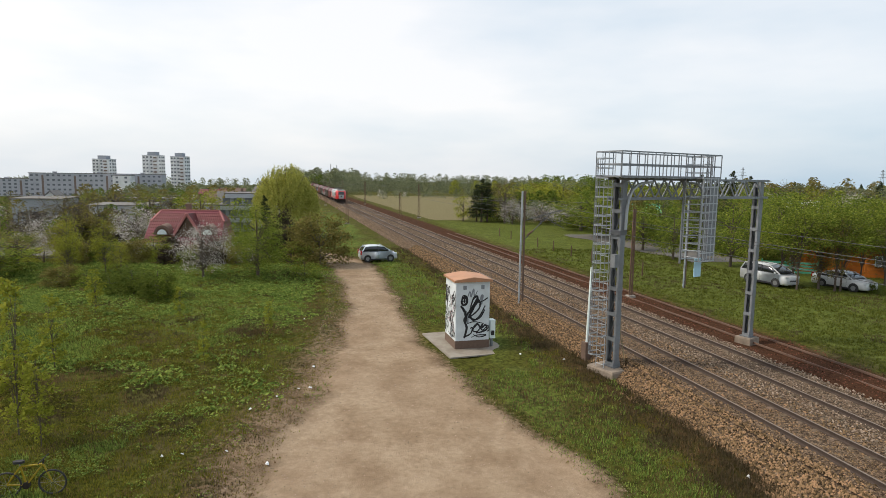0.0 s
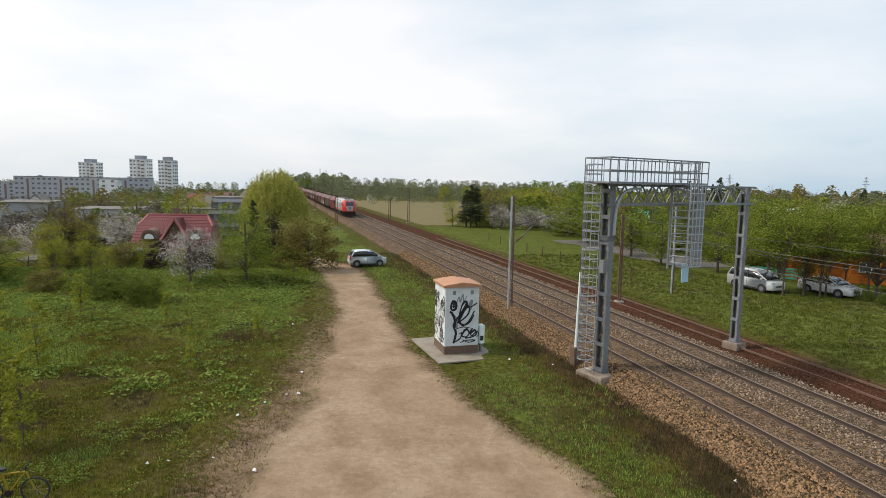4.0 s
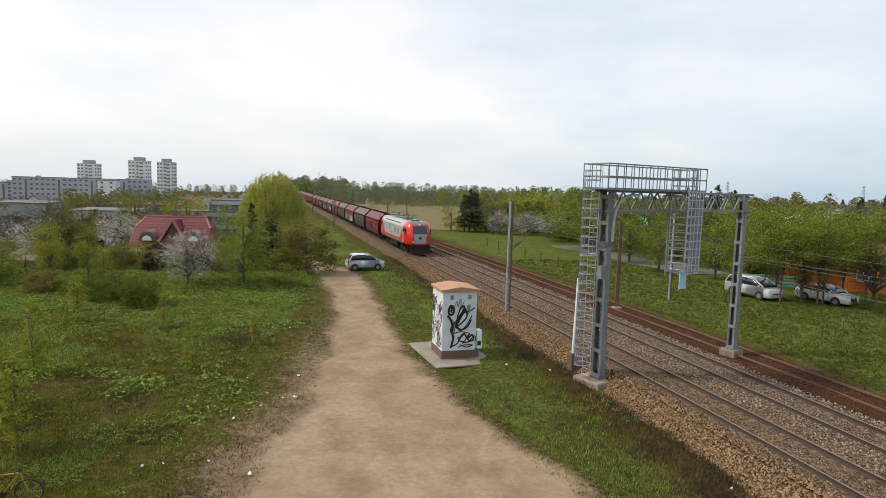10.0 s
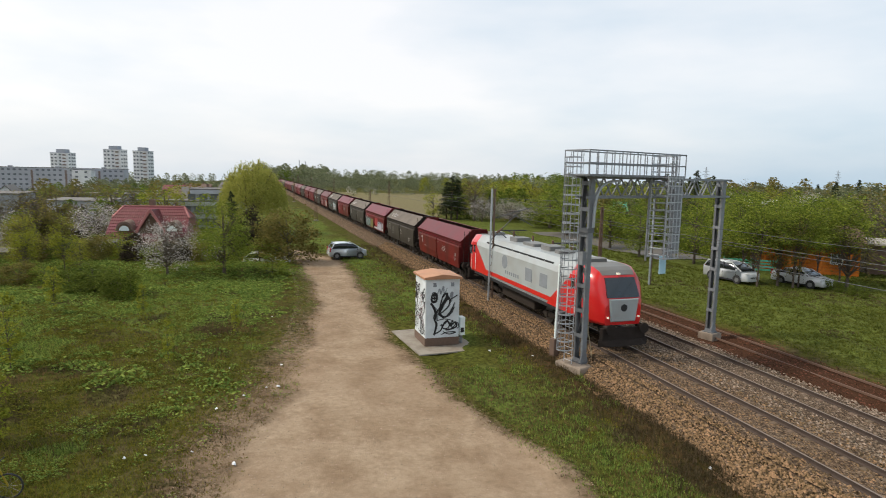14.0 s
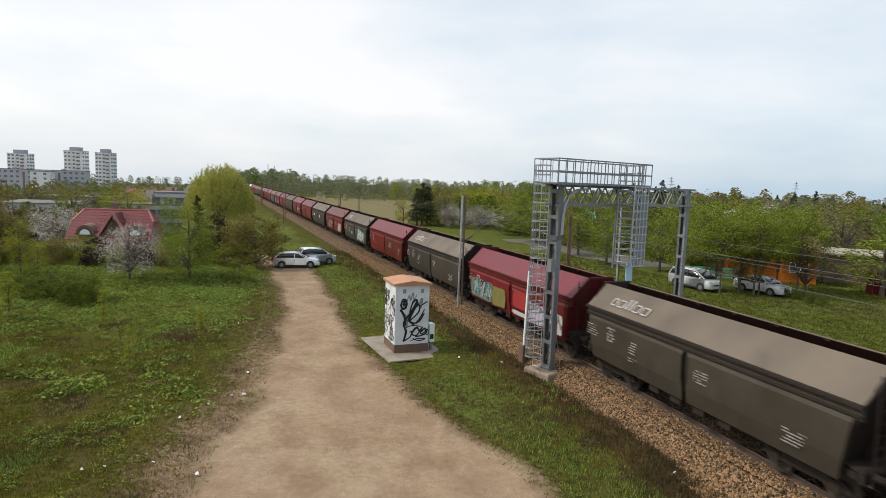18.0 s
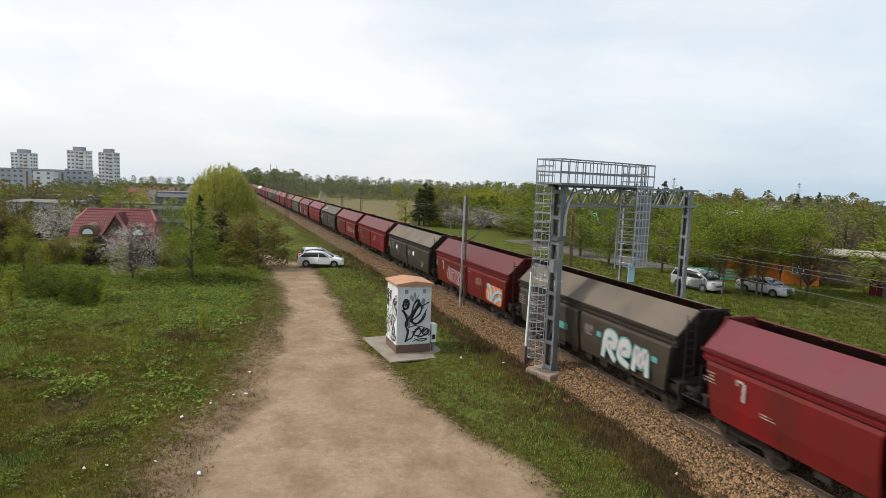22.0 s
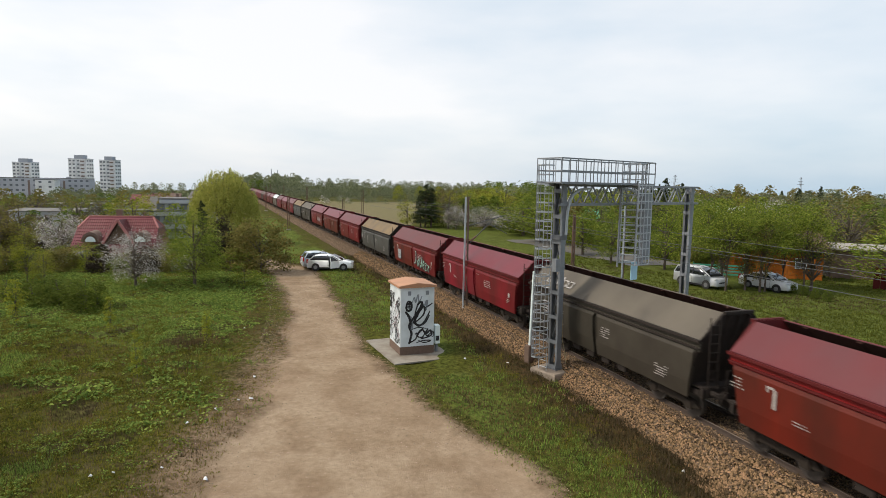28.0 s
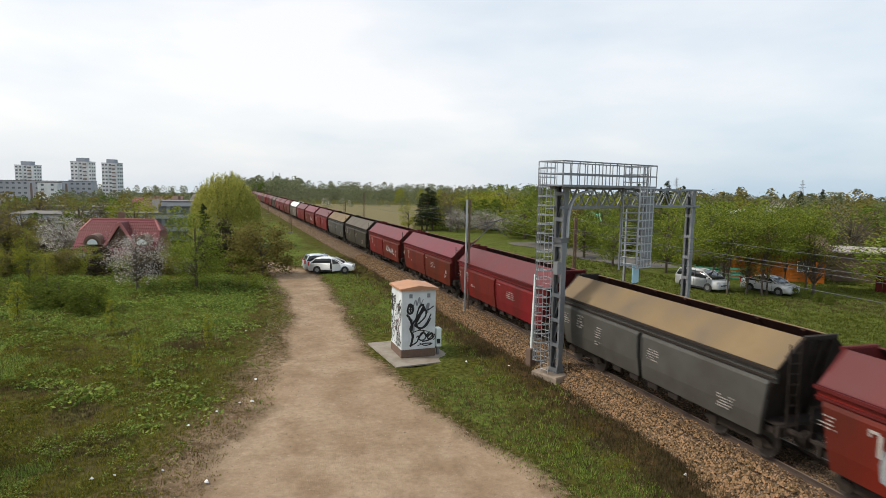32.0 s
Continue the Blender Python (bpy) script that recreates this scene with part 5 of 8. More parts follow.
def graffiti(wagon, n):
    y = -1.524
    def put(mat, fn, label):
        g = Geo()
        strokes = fn(g)
        for one in (strokes if isinstance(strokes, list) else [g]):
            part("graffiti", one, MAT[mat], wagon, label)
    if n == 3:
        put("moss_ink", lambda g: blob(g, -3.7, 1.55, 3.2, 1.2, y, 1), "grey-green spray-painted patch")
        put("olive", lambda g: blob(g, -1.35, 1.5, 1.7, 1.1, y, 2), "yellow-green spray-painted patch")
        for k, (mt, wd) in enumerate((("ink", 0.16), ("chalk", 0.10), ("teal", 0.14), ("chalk", 0.06), ("ink", 0.07))):
            put(mt, lambda g: scrawl(g, -4.95 + 0.12 * k, -2.5 + 0.1 * k, 1.08, 2.05, y - 0.003 - 0.001 * k, 50 + k, wd, 4), "tangled spray-painted stroke")
        put("olive", lambda g: scrawl(g, -2.2, -0.7, 1.1, 1.9, y - 0.005, 61, 0.08, 3), "yellow-green spray-painted stroke")
        put("chalk", lambda g: blob(g, 1.25, 1.12, 1.7, 0.22, y, 5), "white spray-painted strip")
        put("red_ink", lambda g: blob(g, 1.35, 1.85, 1.9, 0.95, y, 8), "bright red repainted patch")
        for k, a in enumerate((2.55, 3.30, 4.05)):
            put("lilac", lambda g: blob(g, a, 1.50, 0.72, 1.05, y, 3 + k), "lilac spray-painted letter")
            put("chalk", lambda g: ribbon(g, curve([(a + 0.28, 2.0), (a + 0.33, 1.5), (a + 0.25, 1.05)], 5), 0.10, (0, y - 0.003, 0), (1, 0, 0), (0, 0, 1), (0, -0.002, 0)), "white highlight of a letter")
            put("ink", lambda g: ribbon(g, curve([(a - 0.25, 1.75), (a - 0.05, 2.0), (a + 0.15, 1.8), (a + 0.02, 1.65)], 5), 0.12, (0, y - 0.004, 0), (1, 0, 0), (0, 0, 1), (0, -0.002, 0)), "black cap of a letter")
        put("chalk", lambda g: blob(g, 4.95, 1.45, 0.95, 0.95, y, 14), "white spray-painted patch")
        put("ink", lambda g: scrawl(g, 4.5, 5.4, 1.1, 1.95, y - 0.004, 6, 0.06, 2), "black spray-painted lines")
    if n == 6:
        # three fat letters
        shapes = ([(1.9, 1.02), (2.1, 1.98), (2.6, 2.02), (2.62, 1.68), (2.2, 1.58), (2.75, 1.05)], [(2.98, 1.5), (3.5, 1.6), (3.45, 1.92), (3.1, 1.88), (3.0, 1.32), (3.6, 1.10)], [(3.85, 1.05), (4.02, 1.92), (4.25, 1.40), (4.5, 1.92), (4.65, 1.02)])
        for pts in shapes:
            put("teal", lambda g: ribbon(g, curve(pts, 7), 0.46, (0, y, 0), (1, 0, 0), (0, 0, 1), (0, -0.002, 0)), "teal outline of a spray-painted letter")
            put("chalk", lambda g: ribbon(g, curve(pts, 7), 0.32, (0, y - 0.004, 0), (1, 0, 0), (0, 0, 1), (0, -0.002, 0)), "fat white spray-painted letter")
        for a, b in ((1.55, 1.85), (4.98, 1.80)):
            put("teal", lambda g: blob(g, a, b, 0.34, 0.22, y, 12), "teal spray-painted dot")
        put("teal", lambda g: blob(g, -1.3, 1.55, 0.9, 0.32, y, 12), "teal spray-painted smudge")
    if n == 8:
        for x in (-3.0, 1.9):
            put("white", lambda g: g.tube((x, y, 1.95), (x, y + 0.01, 1.95), 0.2, n=16), "small white disc")
    if n == 7:
        put("or_ink", lambda g: blob(g, 4.35, 1.50, 2.2, 1.05, y, 21), "orange spray-painted patch")
        for k, (mt, wd, pts) in enumerate((("sky_ink", 0.26, [(3.35, 1.95), (3.75, 1.85), (3.95, 1.45), (3.85, 1.02)]), ("chalk", 0.12, [(3.45, 1.6), (3.62, 1.4), (3.55, 1.05)]), ("sky_ink", 0.22, [(4.05, 1.05), (4.35, 1.45), (4.95, 1.75), (5.3, 1.7)]), ("chalk", 0.10, [(4.15, 1.95), (4.45, 1.75), (4.5, 1.45)]), ("sky_ink", 0.20, [(4.45, 1.02), (4.8, 1.3), (5.35, 1.42)]), ("chalk", 0.10, [(4.7, 1.95), (5.0, 1.62), (5.3, 1.15)]), ("ink", 0.05, [(4.15, 1.0), (4.4, 1.4), (4.95, 1.66), (5.3, 1.6)]))):
            put(mt, lambda g: ribbon(g, curve(pts, 8), wd, (0, y - 0.004 - 0.001 * k, 0), (1, 0, 0), (0, 0, 1), (0, -0.002, 0)), "curved spray-painted stripe")
        put("ink_dark_red", lambda g: blob(g, -1.95, 1.5, 2.5, 0.95, y, 25), "dark red fill of angular letters")
        for pts in ([(-3.15, 2.0), (-2.85, 2.1), (-2.95, 1.1), (-3.25, 1.3), (-3.15, 2.0)], [(-2.65, 1.05), (-2.6, 2.0), (-2.05, 1.95), (-2.1, 1.75), (-2.4, 1.75), (-2.38, 1.25), (-2.05, 1.2)], [(-1.85, 1.1), (-1.8, 2.0), (-1.55, 1.95), (-1.55, 1.6), (-1.15, 1.95), (-0.95, 1.8), (-1.35, 1.5), (-0.9, 1.15), (-1.15, 1.05), (-1.55, 1.35), (-1.6, 1.05)], [(-0.75, 1.75), (-0.6, 2.0), (-0.5, 1.6), (-0.75, 1.4), (-0.55, 1.1)]):
            part("graffiti", ribbon_geo(pts, 0.09, y - 0.005), MAT["chalk"], wagon, "white outline of an angular letter")
    if n == 13:
        put("ink_grey", lambda g: blob(g, -3.6, 1.55, 1.0, 0.85, y, 31), "grey spray-painted patch")
        put("chalk", lambda g: scrawl(g, -4.0, -3.2, 1.2, 1.9, y - 0.004, 32, 0.06, 3), "white spray-painted letters")
        tags = ([(0.95, 2.25), (1.2, 2.1), (1.1, 1.4), (0.75, 1.3)], [(1.4, 1.75), (1.75, 1.15), (2.0, 1.7), (1.5, 1.4)], [(2.15, 1.9), (2.4, 1.1), (2.75, 1.95), (2.6, 1.2)], [(2.95, 1.3), (3.3, 1.5), (3.15, 1.7), (2.95, 1.35), (3.35, 1.05)], [(3.5, 1.6), (3.85, 1.55), (3.6, 1.35), (3.85, 1.08), (3.5, 1.05)], [(4.1, 1.5), (4.45, 1.45), (4.2, 1.25), (4.45, 1.02)])
        for pts in tags:
            put("ink", lambda g: ribbon(g, curve(pts, 7), 0.24, (0, y, 0), (1, 0, 0), (0, 0, 1), (0, -0.002, 0)), "black spray-painted letter")
            put("mint", lambda g: ribbon(g, curve(pts, 7), 0.09, (0, y - 0.004, 0), (1, 0, 0), (0, 0, 1), (0, -0.002, 0)), "pale green line in a letter")
    if n in (10, 17, 21, 26):
        put("chalk", lambda g: scrawl(g, 1.6, 4.4, 1.4, 2.0, y, 40 + n, 0.07, 5), "white spray-painted letters")


ORDER = "RGRGRGRGRRGRRTRRRGTRRRWRRRGRRRTRRGRRRRGRRTRRRGRR"
TRAIN = []
for n, kind in enumerate(ORDER, 1):
    side, top, end = {"R": ("red_wagon", "red_top", "wagon_end"), "G": ("grey_wagon", "grey_top", "wagon_dark"), "T": ("slate_wagon", "tan_top", "wagon_dark"), "W": ("grey_top", "white", "wagon_dark")}[kind]
    words = {"R": "oxide-red steel hopper wagon loaded with coal, white stencilled marks", "G": "grey-brown steel hopper wagon loaded with coal, dusty upper sides", "T": "grey steel hopper wagon with tan dusty upper sides, loaded with coal", "W": "pale grey steel hopper wagon loaded with coal"}[kind]
    if n in (3, 6, 7, 13):
        words = words.split(",")[0] + ", sides sprayed with graffiti"
    wg = thing("hopper_wagon", words, "freight wagon", group="wagons of the coal train")
    ms = wagon_set(side, top, end)
    for k, nm in (("upper", "upper_side"), ("strip", "side_strip")):
        part(nm, ms[k], None, wg)
    for rz in (0, 180):
        for k in ("ledge", "lower"):
            part("ledge_rail", ms[k], None, wg, at=pose(0, 0, 0, 0, 0, rz))
    for rz, fx in ((0, 0), (180, 0)):
        part("discharge_door", ms["door"], None, wg, at=pose(0, 0, 0, 0, 0, rz))
        ob = part("discharge_door", ms["door"], None, wg, at=pose(0, 0, 0, 0, 0, rz) @ Matrix.Diagonal((-1, 1, 1, 1)))
    for rz in (0, 180):
        ew = part("end_wall", ms["end"], None, wg, at=pose(0, 0, 0, 0, 0, rz))
        for y in (-0.42, 0, 0.42):
            part("end_rib", ms["rib"], None, ew, at=pose(0, y, 0))
        part("end_beam", ms["crown"], None, ew)
    part("coal_load", SHARED["load"], None, wg, "heaped black coal")
    part("inner_lining", SHARED["lining"], None, wg, "dark brown inner lining, hopper shade put into its colour")
    part("underframe", SHARED["frame"], None, wg)
    for rz in (0, 180):
        part("end_ladder", SHARED["ladder"], None, wg, at=pose(0, 0, 0, 0, 0, rz))
    for x in (-4.3, 4.3):
        add_bogie(wg, x, BOGIE, 1.8)
    for rz in (0, 180):
        for y in (-0.87, 0.87):
            part("buffer", BUFFER, None, wg, at=pose(0, 0, 0, 0, 0, rz) @ pose(5.98, y, 1.06))
    if n <= 30:
        tagged(part("stencilling", MARK["red" if kind == "R" else "grey"], None, wg, "white stencilled marks"), kind="stuff")
        if n in (2, 4, 6, 11):
            tagged(part("pale_lettering", MARK["logo"], None, wg, "pale outlined lettering"), kind="stuff")
    graffiti(wg, n)
    TRAIN.append((wg, PITCH * (n - 0.5)))


def build_loco():
    """A four-axle electric locomotive; +x leads."""
    lo = thing("electric_locomotive", "red and silver electric locomotive with lit headlamps pulling the train", "locomotive")
    hl, w = LOCO / 2 - 0.45, 1.5
    zf, zr = 1.15, 3.72
    sec = [(-w + 0.08, zf), (-w, zf + 0.25), (-w, 3.05), (-w + 0.10, 3.32), (-w + 0.42, zr), (w - 0.42, zr), (w - 0.10, 3.32), (w, 3.05), (w, zf + 0.25), (w - 0.08, zf)]
    g = Geo().loft([[(x, y, z) for y, z in sec] for x in (-hl + 2.3, hl - 2.3)])
    part("body", g, MAT["loco_grey"], lo, "silver-grey body side")
    for s in (-1, 1):
        def ring(x, wi, z0, z1, top):
            k = wi / w
            return [((s * (x - t)), y * k, min(z, top)) for (y, z), t in zip([(a, z0 + (b - zf) * (z1 - z0) / (zr - zf)) for a, b in sec], [0] * len(sec))]
        nose = [(2.3, 1.0, zr), (1.55, 0.99, zr), (1.1, 0.965, zr - 0.05), (0.78, 0.90, 3.54), (0.55, 0.84, 3.37), (0.30, 0.75, 2.92), (0.10, 0.67, 2.50), (0.02, 0.625, 2.20)]
        rings = [ring(hl - a, w * k, zf, zt, 9) for a, k, zt in nose]
        g = Geo().loft(rings if s > 0 else rings[::-1], caps=False)
        g.add(rings[-1], [tuple(range(len(sec))) if s < 0 else tuple(range(len(sec) - 1, -1, -1))])
        cabin = part("cab", g, MAT["loco_red"], lo, "glossy red cab", smooth=True)
        g = Geo().loft([[(s * (hl - a), y * k, zt + e) for y, e in ((-1.0, -0.12), (-1.0, 0.0), (-0.80, 0.02), (0.80, 0.02), (1.0, 0.0), (1.0, -0.12))] for a, k, zt in nose[:5]])
        part("cab_hood", g, MAT["loco_roof"], cabin, "dusty grey cab roof between red flanks")
        X = lambda z: s * (hl - 0.03 - 0.45 * max(0, (z - 2.45)) / 0.9)
        g = Geo()
        yy = 0.85
        g.loft([[(X(2.42) + s * 0.02, -yy, 2.42), (X(2.42) + s * 0.02, yy, 2.42), (X(3.28) + s * 0.02, yy * 0.92, 3.28), (X(3.28) + s * 0.02, -yy * 0.92, 3.28)], [(X(2.42) - s * 0.06, -yy, 2.42), (X(2.42) - s * 0.06, yy, 2.42), (X(3.28) - s * 0.06, yy * 0.92, 3.28), (X(3.28) - s * 0.06, -yy * 0.92, 3.28)]])
        part("windscreen", g, MAT["glass"], cabin, "dark windscreen")
        g = Geo().loft([[(s * (hl + 0.01), -0.66, 1.3), (s * (hl + 0.01), 0.66, 1.3), (s * (hl + 0.01), 0.78, 2.36), (s * (hl + 0.01), -0.78, 2.36)], [(s * (hl + 0.05), -0.60, 1.34), (s * (hl + 0.05), 0.60, 1.34), (s * (hl + 0.05), 0.72, 2.33), (s * (hl + 0.05), -0.72, 2.33)]])
        part("nose_panel", g, MAT["loco_grey"], cabin, "silver-grey nose panel")
        part("badge", Geo().tube((s * (hl + 0.05), 0, 1.95), (s * (hl + 0.065), 0, 1.95), 0.17, n=16), MAT["ink"], cabin)
        for y in (-0.95, 0.95):
            part("headlamp", Geo().box((s * (hl + 0.03), y * 0.86, 1.52), (0.10, 0.07, 0.07), bevel=0.01), MAT["lamp"] if s > 0 else MAT["tail"], cabin, "lit headlamp" if s > 0 else "tail lamp")
        part("headlamp", Geo().box((s * (hl - 0.56), 0, 3.43), (0.08, 0.16, 0.08)), MAT["lamp"] if s > 0 else MAT["clear"], cabin)
        for y in (-1, 1):
            part("side_window", Geo().box((s * (hl - 1.30), y * (w - 0.0), 2.66), (0.52, 0.03, 0.62), bevel=0.0), MAT["glass"], cabin, "dark cab window")
            part("cab_door", Geo().box((s * (hl - 2.02), y * (w + 0.002), 2.25), (0.62, 0.03, 1.95)), MAT["loco_red"], cabin)
            part("side_window", Geo().box((s * (hl - 2.02), y * (w + 0.008), 2.78), (0.36, 0.03, 0.50)), MAT["glass"], cabin, "dark cab door window")
            for dx in (1.66, 2.40):
                part("grab_rail", Geo().tube((s * (hl - dx), y * (w + 0.06), 1.35), (s * (hl - dx), y * (w + 0.06), 2.5), 0.018, n=5), MAT["white"], cabin, "pale grab rail")
        # red sweep running back into the body side
        for y in (-1, 1):
            yo = y * (w + 0.006)
            pts = [(hl - 2.28, 1.18), (hl - 4.7, 1.18), (hl - 4.35, 1.55), (hl - 3.3, 2.35), (hl - 2.28, 3.10)]
            g = Geo().loft([[(s * a, yo - y * 0.02, b) for a, b in pts], [(s * a, yo, b) for a, b in pts]])
            part("red_sweep", g, MAT["loco_red"], lo, "red painted sweep")
        g = Geo().box((s * (hl + 0.05), 0, 0.72), (0.20, 2.4, 0.62), bevel=0.08)
        g.loft([[(s * (hl + 0.1), -1.3, 0.2), (s * (hl + 0.1), 1.3, 0.2), (s * (hl + 0.1), 1.3, 0.5), (s * (hl + 0.1), -1.3, 0.5)], [(s * (hl + 0.3), -0.9, 0.22), (s * (hl + 0.3), 0.9, 0.22), (s * (hl + 0.2), 0.9, 0.5), (s * (hl + 0.2), -0.9, 0.5)]])
        part("buffer_beam", g, MAT["wagon_dark"], lo, "black buffer beam and snow plough")
        for y in (-0.87, 0.87):
            part("buffer", BUFFER, None, lo, at=pose(0, 0, 0, 0, 0, 0 if s > 0 else 180) @ pose(hl - 0.12, y, 1.06))
        # pantograph
        px = s * 4.6
        g = Geo()
        for y in (-0.5, 0.5):
            g.tube((px - s * 0.9, y, zr + 0.12), (px + s * 0.8, y * 0.7, zr + 0.42), 0.035, n=5)
        g.tube((px + s * 0.8, -0.4, zr + 0.42), (px - s * 1.0, -0.15, zr + 0.62), 0.03, n=5).tube((px + s * 0.8, 0.4, zr + 0.42), (px - s * 1.0, 0.15, zr + 0.62), 0.03, n=5)
        for dx in (-0.12, 0.12):
            g.tube((px - s * 1.0 + dx, -0.85, zr + 0.60), (px - s * 1.0 + dx, 0.85, zr + 0.60), 0.03, n=5)
        part("pantograph", g, MAT["ink"], lo, "folded pantograph" if s > 0 else "raised pantograph")
        add_bogie(lo, s * 4.7, LOCO_BOGIE, 2.6)
        for y in (-1.15, 1.15):
            for i in range(2):
                part("cab_step", Geo().box((s * (hl - 2.0), y * 1.12, 0.5 + 0.35 * i), (0.55, 0.22, 0.04)), MAT["steel"], lo)
    for y in (-1, 1):
        part("red_stripe", Geo().box((0, y * (w + 0.004), 1.52), (LOCO - 8.4, 0.008, 0.24)), MAT["loco_red"], lo, "red waist stripe")
        part("sill", Geo().box((0, y * (w - 0.06), 1.16), (LOCO - 5.2, 0.16, 0.16)), MAT["ink"], lo)
        for x in (1.9, 3.7):
            part("side_grille", Geo().box((x, y * (w + 0.004), 2.35), (0.85, 0.02, 0.72)), MAT["ink_grey"], lo, "grey side grille")
        part("emblem", Geo().tube((-1.5, y * w, 2.6), (-1.5, y * (w + 0.008), 2.6), 0.42, n=20), MAT["ink_grey"], lo, "grey round emblem")
        g = Geo()
        for i in range(7):
            g.box((-1.3 + i * 0.3, y * (w + 0.004), 2.0), (0.2, 0.006, 0.2))
        part("pale_lettering", g, MAT["ink_grey"], lo)
        for i in range(9):
            part("roof_louvre", Geo().box((-4.4 + i * 1.05, y * 1.345, 3.40), (0.92, 0.06, 0.09)), MAT["ink"], lo)
    for x, ln, h in ((-6.6, 0.8, 0.22), (-2.6, 1.1, 0.26), (-0.4, 1.5, 0.16), (1.8, 1.1, 0.26), (3.2, 0.6, 0.18), (6.2, 0.7, 0.18)):
        part("roof_unit", Geo().box((x, 0, zr + h / 2), (ln, 1.0, h), bevel=0.06), MAT["loco_roof"], lo, "dusty grey roof equipment")
    for x in (-4.5, -1.6, 1.0, 3.2):
        part("insulator", Geo().tube((x, 0.4, zr), (x, 0.4, zr + 0.45), 0.07, n=8), MAT["rust"], lo)
    g = Geo().box((0, 0, 0.75), (4.6, 2.5, 0.6), bevel=0.05).box((0, 0, 1.08), (LOCO - 2.0, 2.4, 0.14))
    part("underfloor_box", g, MAT["steel"], lo)
    return lo


TRAIN.append((build_loco(), -LOCO / 2))


# ---- buildings ----
PANE = {}


def pane_mesh(w, h, mat="window", frame_mat="white"):
    key = (w, h, mat, frame_mat)
    if key not in PANE:
        g = Geo().box((0, 0.02, 0), (w, 0.04, h))
        f = Geo()
        for x in (-w / 2, 0, w / 2):
            f.box((x, -0.02, 0), (0.07, 0.06, h + 0.07))
        for z in (-h / 2, h / 2):
            f.box((0, -0.02, z), (w + 0.07, 0.06, 0.07))
        PANE[key] = (g.mesh("pane", MAT[mat]), f.mesh("frame", MAT[frame_mat]))
    return PANE[key]


def add_window(parent, at, w, h, detail=True, mat="window"):
    p, f = pane_mesh(w, h, mat)
    win = part("window", p, None, parent, at=at)
    if detail:
        part("frame", f, None, win)
    return win


def tower(x, y, z, w, d, h, rz, storeys=11):
    t = thing("tower_block", "pale grey eleven-storey block of flats far off beyond the gardens", "tower block", pose(x, y, z, 0, 0, rz), group="tower blocks")
    part("wall", Geo().box((0, 0, h / 2), (w, d, h)).box((-w * 0.16, -d / 2 - 0.4, h / 2), (w * 0.22, 0.9, h)), MAT["wall_pale"], t)
    part("roof", Geo().box((0, 0, h + 0.25), (w + 0.4, d + 0.4, 0.5)), MAT["wall_grey"], t)
    part("lift_house", Geo().box((0, 0, h + 2.1), (w * 0.5, d * 0.6, 3.4)), MAT["wall_blue"], t, "grey lift house on the roof")
    fh = h / storeys
    m = Geo().box((0, 0, 0), (1.9, 0.3, 1.5)).mesh("window", MAT["window"])
    bm_ = Geo().box((0, 0, 0), (3.0, 1.0, 1.2)).mesh("balcony", MAT["balcony"])
    for i in range(storeys):
        for fx in (-0.40, 0.06):
            part("window", m, None, t, at=pose(fx * w, -d / 2 - 0.05, (i + 0.55) * fh))
        part("balcony", bm_, None, t, at=pose(0.30 * w, -d / 2 - 0.5, (i + 0.42) * fh))
        for fy in (-0.3, 0.05, 0.32):
            part("window", m, None, t, at=pose(w / 2 + 0.05, fy * d, (i + 0.55) * fh, 0, 0, 90))
        part("window", m, None, t, at=pose(-0.16 * w, -d / 2 - 0.85, (i + 0.55) * fh))
    return t


tower(-354.0, 600, -13.8, 17.5, 12, 34.5, -4)
tower(-303.5, 600, -13.8, 17.0, 12, 38.8, -4)
tower(-276.5, 600, -13.8, 14.5, 11, 38.0, -4)


def slab_block(x, y, z, ln, d, h, rz, storeys=5, mat="wall_grey", step=4.2, label="long grey five-storey block of flats", windows=True, stair=6):
    b = thing("apartment_block", label, "apartment block", pose(x, y, z, 0, 0, rz), group="apartment blocks")
    part("wall", Geo().box((0, 0, h / 2), (ln, d, h)), MAT[mat], b)
    part("roof", Geo().box((0, 0, h + 0.2), (ln + 0.6, d + 0.6, 0.4)), MAT["tar"], b)
    fh = h / storeys
    m = Geo().box((0, 0, 0), (2.0, 0.25, 1.5)).mesh("window", MAT["window"])
    st = Geo().box((0, 0, 0), (1.6, 0.3, h * 0.86)).mesh("stair_window", MAT["balcony"])
    n = int(ln / step)
    for i in range(n):
        xx = -ln / 2 + (i + 0.5) * ln / n
        if stair and i % stair == 2:
            part("stair_window", st, None, b, at=pose(xx, -d / 2 - 0.04, h * 0.48))
            continue
        for j in range(storeys if windows else 0):
            part("window", m, None, b, at=pose(xx, -d / 2 - 0.04, (j + 0.55) * fh))
    for i in range(3):
        part("vent_stack", Geo().box((-ln / 2 + (i + 0.5) * ln / 3, 0, h + 0.9), (3.0, 1.6, 1.2)), MAT["wall_grey"], b)
    return b


slab_block(-425, 500, -13.8, 120, 12, 15.0, 12)
slab_block(-312, 520, -13.8, 108, 12, 20.2, 9, label="long grey block of flats with brown stair windows")
slab_block(-282, 505, -13.8, 14, 10, 19.0, 9, mat="wall_pale", step=5, stair=0, label="pale end bay of a block of flats")
